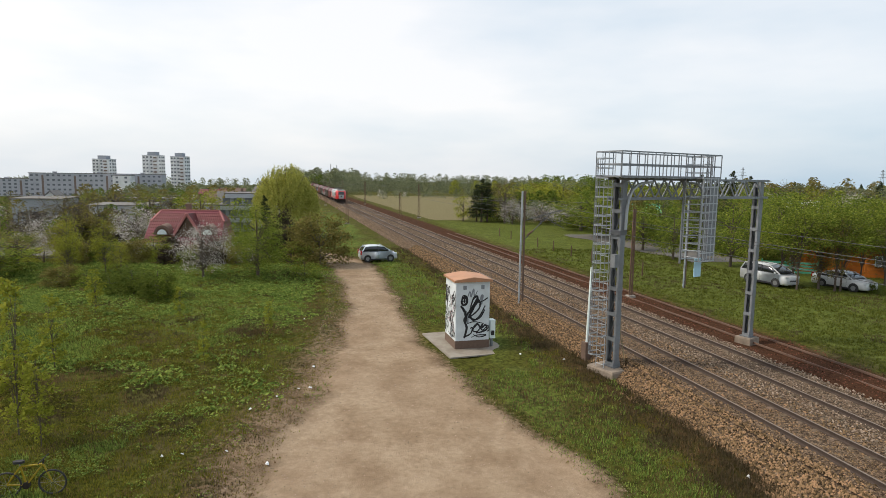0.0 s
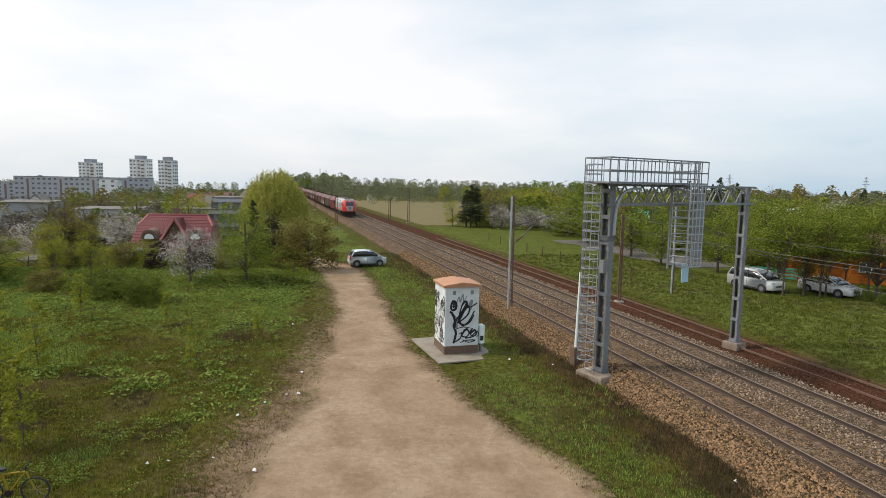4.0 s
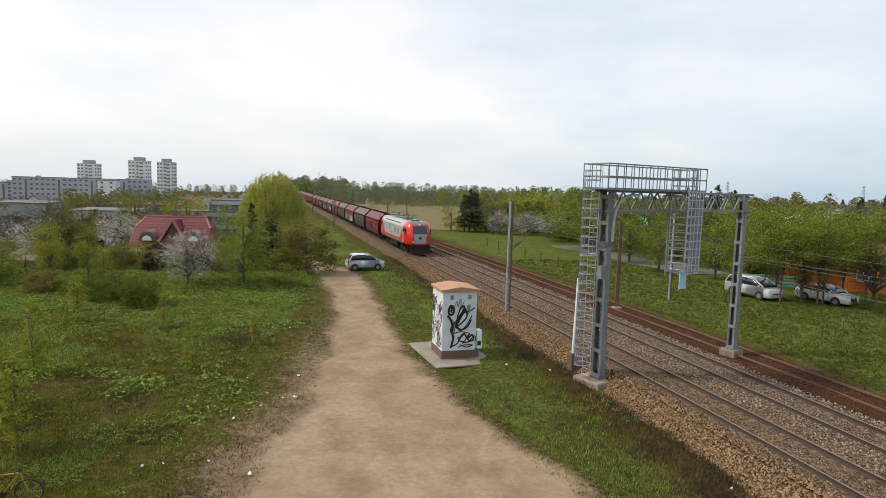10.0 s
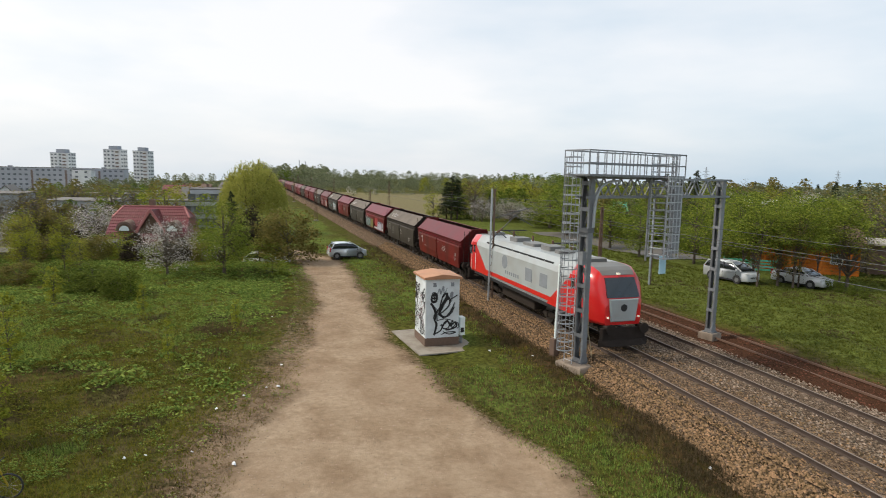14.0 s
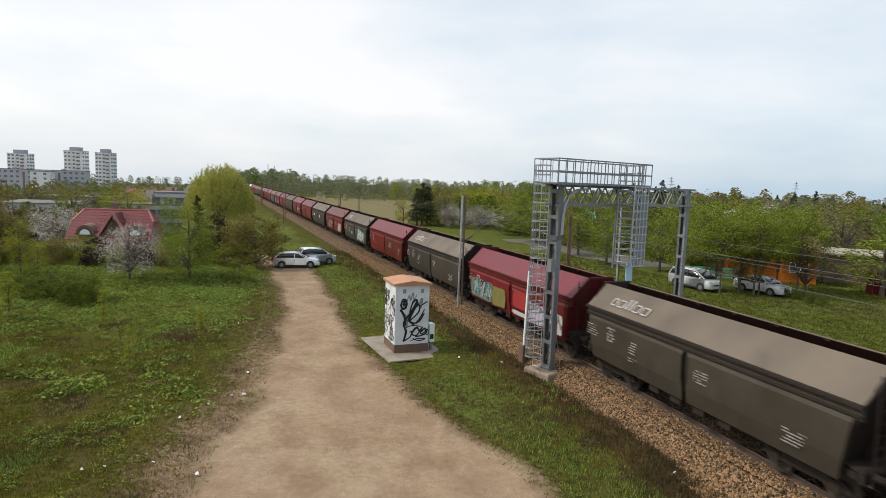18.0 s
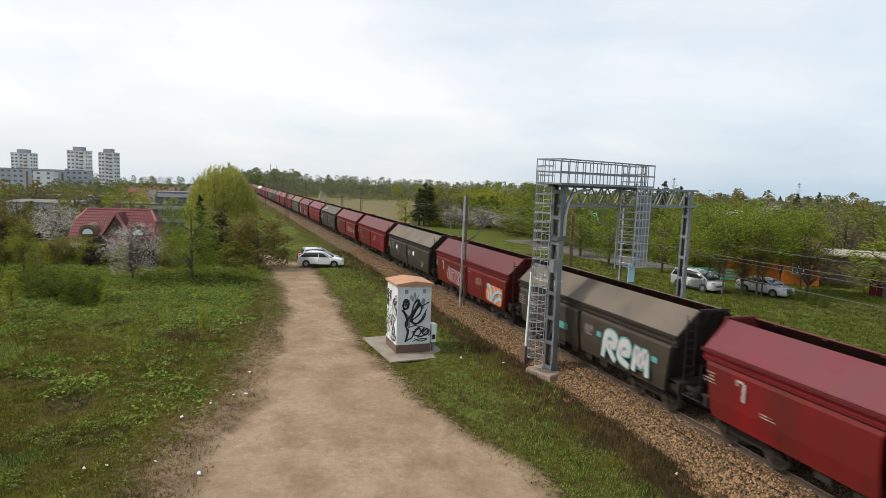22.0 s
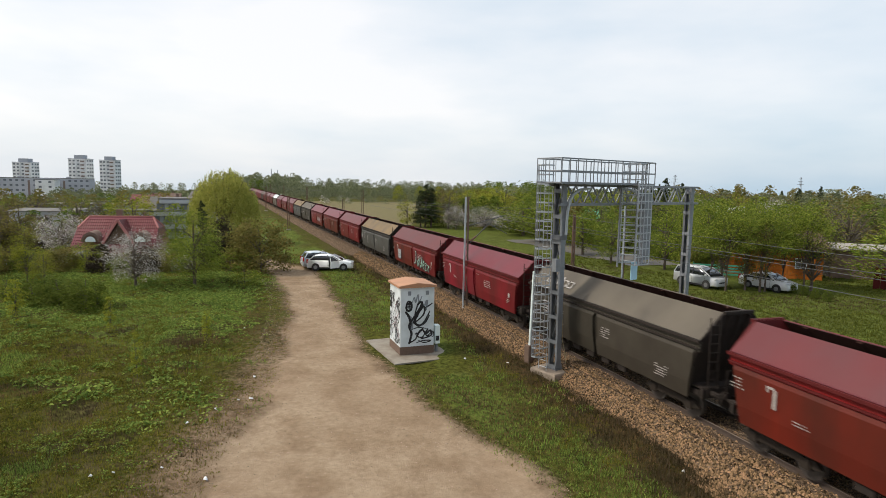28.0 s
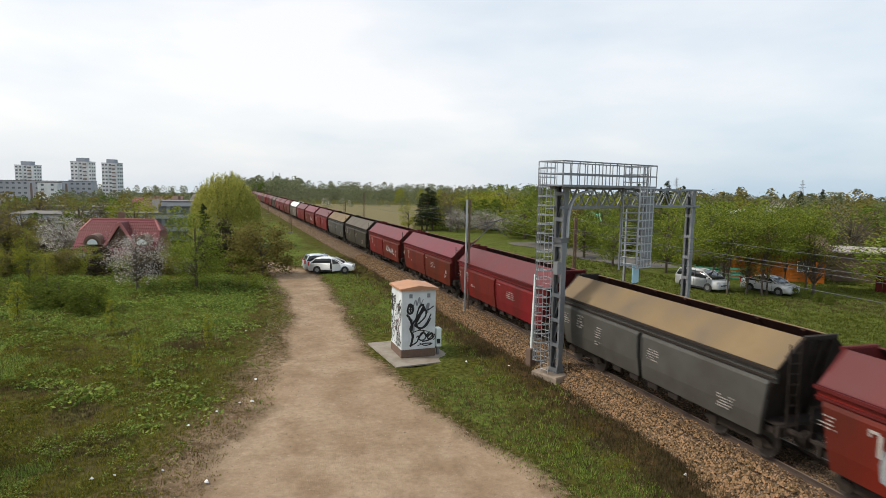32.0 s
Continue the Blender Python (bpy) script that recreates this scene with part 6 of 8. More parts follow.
# low garden blocks and garages between the trees
for x, y, ln, d, h, rz, mat, lab in ((-95, 185, 34, 10, 4.2, 14, "wall_grey", "low grey flat-roofed garage row"), (-72, 150, 22, 8, 3.6, 12, "wall_cream", "low cream flat-roofed garage row"), (-58, 170, 26, 10, 5.0, 14, "wall_grey", "low grey flat-roofed workshop"), (-112, 230, 40, 12, 5.2, 12, "wall_blue", "grey flat-roofed building among trees"), (-118, 262, 30, 12, 6.0, 8, "wall_cream", "cream flat-roofed building among trees")):
    gbl = thing("garage_row", lab, "building", pose(x, y, gz(x, y), 0, 0, rz), group="low buildings")
    part("wall", Geo().box((0, 0, h / 2 - 0.5), (ln, d, h + 1)), MAT[mat], gbl)
    part("roof", Geo().box((0, 0, h + 0.15), (ln + 0.8, d + 0.8, 0.3)), MAT["tar"], gbl)
    dm = Geo().box((0, 0, 0), (2.2, 0.12, h * 0.55)).mesh("garage_door", MAT["wood"])
    for i in range(int(ln / 3.4)):
        part("garage_door", dm, None, gbl, at=pose(-ln / 2 + 1.8 + i * 3.4, -d / 2 - 0.03, h * 0.33))


def terrace(x, y, z, rz):
    t = thing("terraced_house", "grey stepped terrace with white balcony bands and flat roofs", "terraced house", pose(x, y, z, 0, 0, rz))
    for i in range(3):
        part("wall", Geo().box((0.8 * i, 2.2 * i, 1.6 + 2.6 * i), (10.6 - 1.2 * i, 7, 3.2)), MAT["wall_blue"], t)
        part("balcony", Geo().box((0.8 * i, -3.7 + 2.2 * i, 2.6 + 2.6 * i), (10.6 - 1.2 * i, 0.8, 0.8)), MAT["wall_grey"], t, "pale balcony band")
        part("roof", Geo().box((0.8 * i, 2.2 * i, 3.25 + 2.6 * i), (11.2 - 1.2 * i, 7.6, 0.22)), MAT["tar"], t)
        m = Geo().box((0, 0, 0), (1.6, 0.1, 1.5)).mesh("window", MAT["window"])
        for j in range(4):
            part("window", m, None, t, at=pose(-3.9 + 0.8 * i + j * 2.4, -3.52 + 2.2 * i, 1.4 + 2.6 * i))


terrace(-49.6, 135, -5.0, 14)


def red_house():
    """A cottage with a steep hipped red roof, a cross gable and two eyebrow dormers."""
    x0, y0 = -39.3, 88.0
    z = gz(x0, y0)
    h = thing("red_roof_house", "cottage with steep red tiled hipped roof and arched dormers among trees", "house", pose(x0, y0, z, 0, 0, 6))
    ze, zr, hw, hd = 2.55, 7.65, 5.4, 5.0
    part("wall", Geo().box((0, 0, ze / 2), (hw * 2 - 1.4, hd * 2 - 1.4, ze)), MAT["wood"], h)
    # roof planes with stepped courses
    rw = 4.2
    courses = 13
    for side in ("front", "back", "left", "right"):
        for i in range(courses):
            a, b = i / courses, (i + 1) / courses
            def edge(t):
                k = 1 - t
                xx = hw - 0.2 * t if t < 0.70 else hw - 0.14 - (hw - 0.14 - rw) * (t - 0.70) / 0.30
                return xx, hd * k, ze + (zr - ze) * t
            xa, ya, za = edge(a)
            xb, yb, zb = edge(b)
            up = 0.05
            if side in ("front", "back"):
                s = -1 if side == "front" else 1
                q = [(-xa, s * (ya + 0.04), za + up), (xa, s * (ya + 0.04), za + up), (xb, s * yb, zb), (-xb, s * yb, zb)]
                lo = [(-xa, s * (ya + 0.04), za - 0.06), (xa, s * (ya + 0.04), za - 0.06), (xb, s * yb, zb - 0.12), (-xb, s * yb, zb - 0.12)]
            else:
                s = -1 if side == "left" else 1
                q = [(s * (xa + 0.04), -ya, za + up), (s * (xa + 0.04), ya, za + up), (s * xb, yb, zb), (s * xb, -yb, zb)]
                lo = [(x - s * 0.1, y, zz - 0.1) for x, y, zz in q]
            part("tile_course", Geo().loft([lo, q]), MAT["tile"], h)
    # cross gable towards the garden
    g = Geo()
    gx, gw, gzr, zg, yf = 0.75, 1.9, zr - 0.25, ze + 1.7, -hd * 0.80
    for q in (-1, 1):
        g.loft([[(gx, yf, gzr), (gx + q * gw, yf, zg), (gx + q * gw, yf, zg - 0.16), (gx, yf, gzr - 0.16)], [(gx, -0.1, gzr), (gx + q * gw, -hd * 0.62, zg), (gx + q * gw, -hd * 0.62, zg - 0.16), (gx, -0.1, gzr - 0.16)]])
    part("gable_roof", g, MAT["tile"], h)
    for q in (-1, 1):
        part("barge_board", Geo().bar((gx, yf - 0.06, gzr + 0.02), (gx + q * (gw + 0.1), yf - 0.06, zg - 0.08), 0.16, 0.34), MAT["tile_edge"], h, "pink barge board")
    part("gable_wall", Geo().loft([[(gx - gw + 0.25, yf + e, zg - 0.2), (gx + gw - 0.25, yf + e, zg - 0.2), (gx + gw - 0.25, yf + e, zg + 0.05), (gx, yf + e, gzr - 0.3), (gx - gw + 0.25, yf + e, zg + 0.05)] for e in (0.3, 0.7)]), MAT["wood"], h, "brown timber gable")
    part("balcony", Geo().box((gx, yf + 0.1, zg - 1.2), (gw * 2, 0.9, 1.0)), MAT["wood"], h, "dark timber balcony")
    part("ridge_tile", Geo().bar((-rw, 0, zr + 0.05), (rw, 0, zr + 0.05), 0.3, 0.16), MAT["tile_edge"], h)
    for s in (-1, 1):
        for q in (-1, 1):
            part("hip_tile", Geo().bar((s * rw, 0, zr + 0.02), (s * (hw - 0.14), q * hd * 0.30, ze + (zr - ze) * 0.70 + 0.04), 0.24, 0.12), MAT["tile_edge"], h)
    zd = ze + 0.85
    for x in (-2.75, 3.55):
        n = 10
        pts = [(x + 1.15 * math.cos(math.pi * i / n), zd + 1.0 + 1.35 * math.sin(math.pi * i / n)) for i in range(n + 1)]
        ya, yb = -hd + 1.0, -0.8
        g = Geo().loft([[(a, ya, b) for a, b in pts] + [(x - 1.0, ya, zd + 0.95), (x + 1.0, ya, zd + 0.95)], [(a, yb, b + 0.2) for a, b in pts] + [(x - 1.0, yb, zd + 0.95), (x + 1.0, yb, zd + 0.95)]])
        dm = part("dormer", g, MAT["dormer"], h, "arched shingled dormer")
        for k, yo, mt, nm, words in ((0.80, 0.03, "wood", "dormer_front", "dark timber dormer front"), (0.58, 0.06, "white", "window", "half-round white window")):
            part(nm, Geo().loft([[(x + (a - x) * k, ya - yo, zd + 1.0 + (b - zd - 1.0) * k * 0.92 + 0.04) for a, b in pts], [(x + (a - x) * k, ya - yo + 0.03, zd + 1.0 + (b - zd - 1.0) * k * 0.92 + 0.04) for a, b in pts]]), MAT[mt], dm, words)
    ribs = Geo()
    for i in range(38):
        x = -hw + 0.2 + i * (2 * hw - 0.4) / 37
        t = 1.0 if abs(x) < rw else 0.70 + 0.30 * (hw - 0.14 - abs(x)) / (hw - 0.14 - rw)
        ribs.bar((x, -hd - 0.05, ze + 0.06), (x * (1 - 0.01 * t), -hd * (1 - t), ze + (zr - ze) * t + 0.02), 0.07, 0.07)
    tagged(part("tile_roll", ribs, MAT["tile_edge_red"], h), kind="stuff")
    part("chimney", Geo().box((-0.4, 0.6, zr + 0.3), (0.8, 0.6, 1.4), bevel=0.03), MAT["dormer"], h)
    for x in (-3.8, -1.7, 3.9):
        add_window(h, pose(x, -hd + 0.66, 1.4), 1.3, 1.3)


red_house()


def shed(x, y, ln, d, h, rz, name, label, wall, roof, slope=0.6):
    s = thing(name, label, "building", pose(x, y, gz(x, y), 0, 0, rz))
    part("wall", Geo().box((0, 0, h / 2 - 0.3), (ln, d, h + 0.6)), MAT[wall], s)
    g = Geo().loft([[(-ln / 2 - 0.3, -d / 2 - 0.4, h), (ln / 2 + 0.3, -d / 2 - 0.4, h), (ln / 2 + 0.3, d / 2 + 0.4, h + slope), (-ln / 2 - 0.3, d / 2 + 0.4, h + slope)], [(-ln / 2 - 0.3, -d / 2 - 0.4, h + 0.14), (ln / 2 + 0.3, -d / 2 - 0.4, h + 0.14), (ln / 2 + 0.3, d / 2 + 0.4, h + slope + 0.14), (-ln / 2 - 0.3, d / 2 + 0.4, h + slope + 0.14)]])
    part("roof", g, MAT[roof], s)
    return s


# flat tar roof beside the gardens and a white gabled house
shed(-47.5, 66.5, 9, 8, 1.1, 8, "flat_roof_garage", "low garage with grey felt roof at the garden edge", "wall_grey", "tar", 0.3)
gh = thing("gabled_house", "white gabled house with dark roof behind blossom trees", "house", pose(-112, 165, gz(-112, 165), 0, 0, 20))
part("wall", Geo().box((0, 0, 2.2), (7, 8, 5.4)).loft([[(-3.5, -4, 4.9), (3.5, -4, 4.9), (0, -4, 8.2)], [(-3.5, 4, 4.9), (3.5, 4, 4.9), (0, 4, 8.2)]]), MAT["wall_pale"], gh)
for s in (-1, 1):
    part("roof", Geo().loft([[(0, -4.4, 8.5), (s * 4.1, -4.4, 4.5), (s * 4.1, -4.4, 4.3), (0, -4.4, 8.25)], [(0, 4.4, 8.5), (s * 4.1, 4.4, 4.5), (s * 4.1, 4.4, 4.3), (0, 4.4, 8.25)]]), MAT["tar"], gh)
for x in (-1.6, 1.6):
    add_window(gh, pose(x, -4.02, 3.0), 1.3, 1.4)
add_window(gh, pose(0, -4.02, 5.9), 1.2, 1.3)
# low flat-roofed blocks among the gardens
for bx, by, bl, top, rot, wall in ((-78.0, 140.0, 13.0, 0.2, 10, "wall_grey"), (-104.0, 150.0, 12.0, 1.0, 8, "wall_blue"), (-57.0, 120.0, 9.0, -1.2, 10, "wall_cream")):
    shed(bx, by, bl, 8, top - gz(bx, by), rot, "flat_roof_block", "low grey flat-roofed block among garden trees", wall, "tar", 0.3)
# garden building in front of the cottage
shed(-40.5, 76, 5.5, 4, 2.4, 10, "garden_shed", "small pinkish garden shed half hidden by shrubs", "dormer", "tar", 0.5)

def small_house(x, y, ln, d, h, rise, rz, wall, roof, words):
    """A plain gabled house: walls, two roof slopes, gables, chimney, windows."""
    z = gz(x, y)
    b = thing("garden_house", words, "house", pose(x, y, z, 0, 0, rz), group="garden houses")
    part("wall", Geo().box((0, 0, h / 2 - 0.5), (ln, d, h + 1)).loft([[(sx, -d / 2, h), (sx, d / 2, h), (sx, 0, h + rise)] for sx in (-ln / 2, ln / 2)]), MAT[wall], b)
    for q in (-1, 1):
        part("roof", Geo().loft([[(sx, 0, h + rise + 0.25), (sx, q * (d / 2 + 0.5), h - 0.15), (sx, q * (d / 2 + 0.5), h - 0.35), (sx, 0, h + rise + 0.02)] for sx in (-ln / 2 - 0.4, ln / 2 + 0.4)]), MAT[roof], b)
    part("chimney", Geo().box((ln * 0.2, 0.4, h + rise + 0.3), (0.7, 0.6, 1.6)), MAT["dormer"], b)
    n = max(2, int(ln / 2.6))
    for i in range(n):
        for zz in ((1.5, 4.0) if h > 4.5 else (1.6,)):
            add_window(b, pose(-ln / 2 + (i + 0.5) * ln / n, -d / 2 - 0.02, zz), 1.2, 1.3)


for x, y, ln, d, h, rise, rz, wall, roof, words in (
        (-62, 168, 9, 8, 5.4, 3.2, 18, "wall_cream", "tar", "cream two-storey house with dark roof among garden trees"),
        (-76, 196, 10, 8, 5.2, 3.4, -8, "wall_pale", "dormer", "white house with brown pitched roof among garden trees"),
        (-68, 226, 11, 9, 5.6, 3.6, 24, "wall_grey", "tar", "grey house with dark pitched roof among garden trees"),
        (-94, 232, 10, 8, 5.4, 3.4, 6, "wall_cream", "tile", "cream house with red tiled roof among garden trees"),
        (-84, 268, 12, 9, 6.0, 3.6, -14, "wall_pale", "tar", "white house with dark roof far off among trees"),
        (-112, 300, 12, 9, 6.0, 3.8, 12, "wall_cream", "dormer", "cream house with brown roof far off among trees"),
        (-104, 345, 13, 9, 6.2, 4.0, -6, "wall_pale", "tar", "white house with dark roof far off among trees"),
        (-60, 142, 8, 6, 2.8, 1.6, 10, "wall_pale", "tar", "small white garden house with dark roof")):
    small_house(x, y, ln, d, h, rise, rz, wall, roof, words)

# timber yard buildings beyond the parked cars
hut2 = thing("timber_chalet", "orange-stained timber chalet behind the parked cars", "building", pose(36.2, 55.2, gz(36.2, 55.2), 0, 0, -24))
for i in range(9):
    part("plank", Geo().box((0, -2.5, 0.18 + i * 0.31), (8.4, 0.10, 0.29)), MAT["orange"], hut2)
part("wall", Geo().box((0, 0, 1.4), (8.2, 4.9, 2.8)), MAT["wood"], hut2)
part("roof", Geo().loft([[(-4.6, -3.2, 2.7), (4.6, -3.2, 2.7), (4.6, 0, 4.2), (-4.6, 0, 4.2)], [(-4.6, -3.2, 2.85), (4.6, -3.2, 2.85), (4.6, 0, 4.35), (-4.6, 0, 4.35)]]).loft([[(-4.6, 3.2, 2.7), (4.6, 3.2, 2.7), (4.6, 0, 4.2), (-4.6, 0, 4.2)], [(-4.6, 3.2, 2.85), (4.6, 3.2, 2.85), (4.6, 0, 4.35), (-4.6, 0, 4.35)]]), MAT["wood"], hut2)
for x in (-3.4, -1.2, 1.2, 3.4):
    part("porch_post", Geo().box((x, -3.1, 1.35), (0.16, 0.16, 2.7)), MAT["orange"], hut2)
add_window(hut2, pose(2.4, -2.58, 1.5), 0.9, 0.9)
fence = thing("green_fence", "low sea-green slatted fence by the parked cars", "fence", pose(29.8, 52.5, gz(29.8, 52.5), 0, 0, -18))
for i in range(4):
    part("slat", Geo().box((0, 0, 0.35 + 0.27 * i), (4.4, 0.05, 0.17)), MAT["green"], fence)
for x in (-2.2, 0, 2.2):
    part("post", Geo().box((x, 0.06, 0.7), (0.1, 0.1, 1.4)), MAT["green"], fence)
brick = shed(44.5, 53.5, 5.5, 4, 2.7, -28, "brick_shed", "small brownish brick shed with pale flat roof", "dormer", "concrete", 0.2)
part("door", Geo().box((0.4, -2.06, 1.0), (1.2, 0.1, 2.0)), MAT["rust"], brick)
gate = thing("red_gate", "dark red sheet-metal gate beside a shed", "gate", pose(41.5, 46.0, gz(41.5, 46.0), 0, 0, -30))
for i in range(6):
    part("panel", Geo().box((-1.25 + 0.5 * i, 0, 1.0), (0.47, 0.05, 1.9)), MAT["wagon_end"], gate)
# pavilion with a sea-green roof
pav = thing("pavilion", "small pavilion with pale sea-green roof and red wall", "building", pose(33.5, 104, gz(33.5, 104), 0, 0, -12))
part("wall", Geo().box((0, 0, 1.2), (4.2, 3, 3.0)), MAT["wagon_end"], pav)
part("roof", Geo().loft([[(-2.4, -1.9, 2.6), (2.4, -1.9, 2.6), (2.4, 1.7, 4.0), (-2.4, 1.7, 4.0)], [(-2.4, -1.9, 2.75), (2.4, -1.9, 2.75), (2.4, 1.7, 4.15), (-2.4, 1.7, 4.15)]]), MAT["green"], pav)
whs = shed(62, 108, 7, 5, 3.2, -16, "white_roof_house", "small house with bright white roof among trees", "wall_cream", "white", 1.6)

# fence posts along the lane
for i in range(9):
    s = 47 + i * 4.2
    p = on_line(s, 14.2)
    fp = tagged(part("fence_post", Geo().tube((p.x, p.y, gz(p.x, p.y) - 0.2), (p.x, p.y, gz(p.x, p.y) + 1.15), 0.07, 0.06, n=6), MAT["wood"]), "short weathered timber fence post by the lane", "post", group="fence posts")
# distant pylons and chimneys


def pylon(x, y, z, h):
    t = thing("pylon", "distant lattice power pylon above the woods", "pylon", pose(x, y, z, 0, 0, 12), group="pylons")
    for sx in (-1, 1):
        for sy in (-1, 1):
            part("leg", Geo().bar((sx * h * 0.07, sy * h * 0.07, 0), (sx * 0.4, sy * 0.4, h), 0.3, 0.3), MAT["zinc"], t)
    for k, f in ((0.66, 0.20), (0.80, 0.15), (0.92, 0.11)):
        part("cross_arm", Geo().bar((-h * f, 0, h * k), (h * f, 0, h * k), 0.35, 0.5), MAT["zinc"], t)
    for i in range(7):
        a, b = h * (0.07 - 0.06 * i / 7), h * (0.07 - 0.06 * (i + 1) / 7)
        s = 1 if i % 2 else -1
        part("brace", Geo().bar((s * a, -a, h * i / 7), (-s * b, -b, h * (i + 1) / 7), 0.2, 0.2), MAT["zinc"], t)


pylon(430, 900, -6, 34)
pylon(650, 920, -6, 34)
for x, y, h in ((-207, 1000, 27), (-197, 1000, 25)):
    tagged(part("factory_chimney", Geo().tube((x, y, -8), (x, y, h), 0.9, 0.6, n=12), MAT["wall_grey"]), "thin distant factory chimney on the skyline", "chimney", group="factory chimneys")


# ---- vegetation ----
def leaf(g, p, size, r, flat=0.6):
    """One leaf: a folded quad of random turn."""
    a = r.uniform(0, math.tau)
    t = r.uniform(-1.5, 1.5)
    u = Vector((math.cos(a), math.sin(a), r.uniform(-flat, flat))) * size
    v = Vector((-math.sin(a) * math.cos(t), math.cos(a) * math.cos(t), math.sin(t))) * size * 0.62
    k = len(g.v)
    g.v += [tuple(p - u), tuple(p - v * 0.8), tuple(p + u), tuple(p + v)]
    g.f.append((k, k + 1, k + 2, k + 3))
    g.mi.append(0)


def make_tree(seed, h=6.0, w=4.2, trunk=0.35, clusters=46, per=46, size=0.12, limbs=16, lean=0.4, shape="round", bare=0.0, spread_k=0.42, stout=1.0):
    """Trunk with limbs, and a crown of many leaves in uneven clumps."""
    r = random.Random(seed)
    wood, crown = Geo(), Geo()
    z0 = h * trunk
    pts = []
    for i in range(clusters):
        for _ in range(40):
            x, y, z = r.uniform(-1, 1), r.uniform(-1, 1), r.uniform(0, 1)
            rad = math.hypot(x, y)
            if shape == "round":
                lim = math.sqrt(max(0, 1 - (2 * z - 0.85) ** 2 / 1.35))
            elif shape == "cone":
                lim = (1 - z) * 0.95 + 0.08
            elif shape == "column":
                lim = 0.85 * math.sin(math.pi * min(1, z * 0.9 + 0.12))
            else:
                lim = math.sqrt(max(0, 1 - z * z * 0.96))
            if rad < lim and rad > lim * r.uniform(0.15, 0.95) * 0.8:
                break
        k = 1 + r.uniform(-0.16, 0.16)
        pts.append(Vector((x * w / 2 * k, y * w / 2 * k, z0 + z * (h - z0) * k if z < 0.8 else z0 + z * (h - z0))))
    bend = Vector((r.uniform(-lean, lean) * 0.5, r.uniform(-lean, lean) * 0.5, 0))
    rt = 0.028 * h * 0.75 * stout
    last, lr = Vector((0, 0, -0.3)), rt * 1.25
    n = 6
    axis = [last]
    for i in range(1, n + 1):
        q = Vector((bend.x * (i / n) ** 2 + r.uniform(-.05, .05) * h * .1, bend.y * (i / n) ** 2, h * 0.86 * i / n))
        q2 = rt * (1 - 0.82 * i / n)
        wood.tube(last, q, lr, q2, n=7)
        last, lr = q, q2
        axis.append(q)
    for p in pts[:limbs]:
        f = r.uniform(0.25, 0.75)
        a = axis[int(f * n)].lerp(axis[int(f * n) + 1], 0.5)
        if a.z > p.z:
            a = axis[max(1, int(p.z / (h * 0.86) * n * 0.6))]
        m = a.lerp(p, 0.5) + Vector((0, 0, 0.10 * h * r.random()))
        wood.tube(a, m, rt * 0.42, rt * 0.24, n=5).tube(m, p, rt * 0.24, rt * 0.06, n=4)
        for _ in range(3):
            e = p + Vector((r.gauss(0, .1), r.gauss(0, .1), r.gauss(0.04, .08))) * h
            wood.tube(m.lerp(p, r.uniform(.4, .9)), e, rt * 0.12, rt * 0.03, n=3)
    for p in pts:
        cr = w * r.uniform(0.09, 0.19) * (spread_k / 0.42)
        for _ in range(int(per * r.uniform(0.5, 1.4) * (1 - bare))):
            o = Vector((r.gauss(0, 1), r.gauss(0, 1), r.gauss(0, 0.8))) * cr * 0.62
            leaf(crown, p + o, size * r.uniform(0.6, 1.35), r)
    return wood, crown


def make_willow(seed, h=10.0, w=8.5):
    r = random.Random(seed)
    wood, crown = Geo(), Geo()
    wood.tube((0, 0, -0.4), (0.1, 0, h * 0.35), 0.42, 0.3, n=8)
    for i in range(26):
        a = r.uniform(0, math.tau)
        rad = w / 2 * r.uniform(0.15, 0.85)
        top = Vector((rad * math.cos(a), rad * math.sin(a), h * (1.0 - 0.32 * (rad / (w / 2)) ** 2) * r.uniform(0.9, 1.0)))
        mid = Vector((top.x * 0.5, top.y * 0.5, h * 0.62))
        wood.tube((0.1, 0, h * 0.33), mid, 0.16, 0.09, n=5).tube(mid, top, 0.09, 0.03, n=4)
    for i in range(1100):
        a = r.uniform(0, math.tau)
        rad = w / 2 * math.sqrt(r.uniform(0.02, 1.0))
        z = h * (1.0 - 0.34 * (rad / (w / 2)) ** 2.2) * r.uniform(0.78, 1.0)
        ln = r.uniform(0.15, 0.5) * h * (0.5 + rad / w)
        p = Vector((rad * math.cos(a), rad * math.sin(a), z))
        d = Vector((math.cos(a) * 0.12, math.sin(a) * 0.12, -1))
        k = int(9 + ln * 5)
        for j in range(k):
            q = p + d * ln * j / k + Vector((r.gauss(0, .1), r.gauss(0, .1), 0))
            leaf(crown, q, 0.10 * r.uniform(0.6, 1.4), r, 1.6)
    return wood, crown


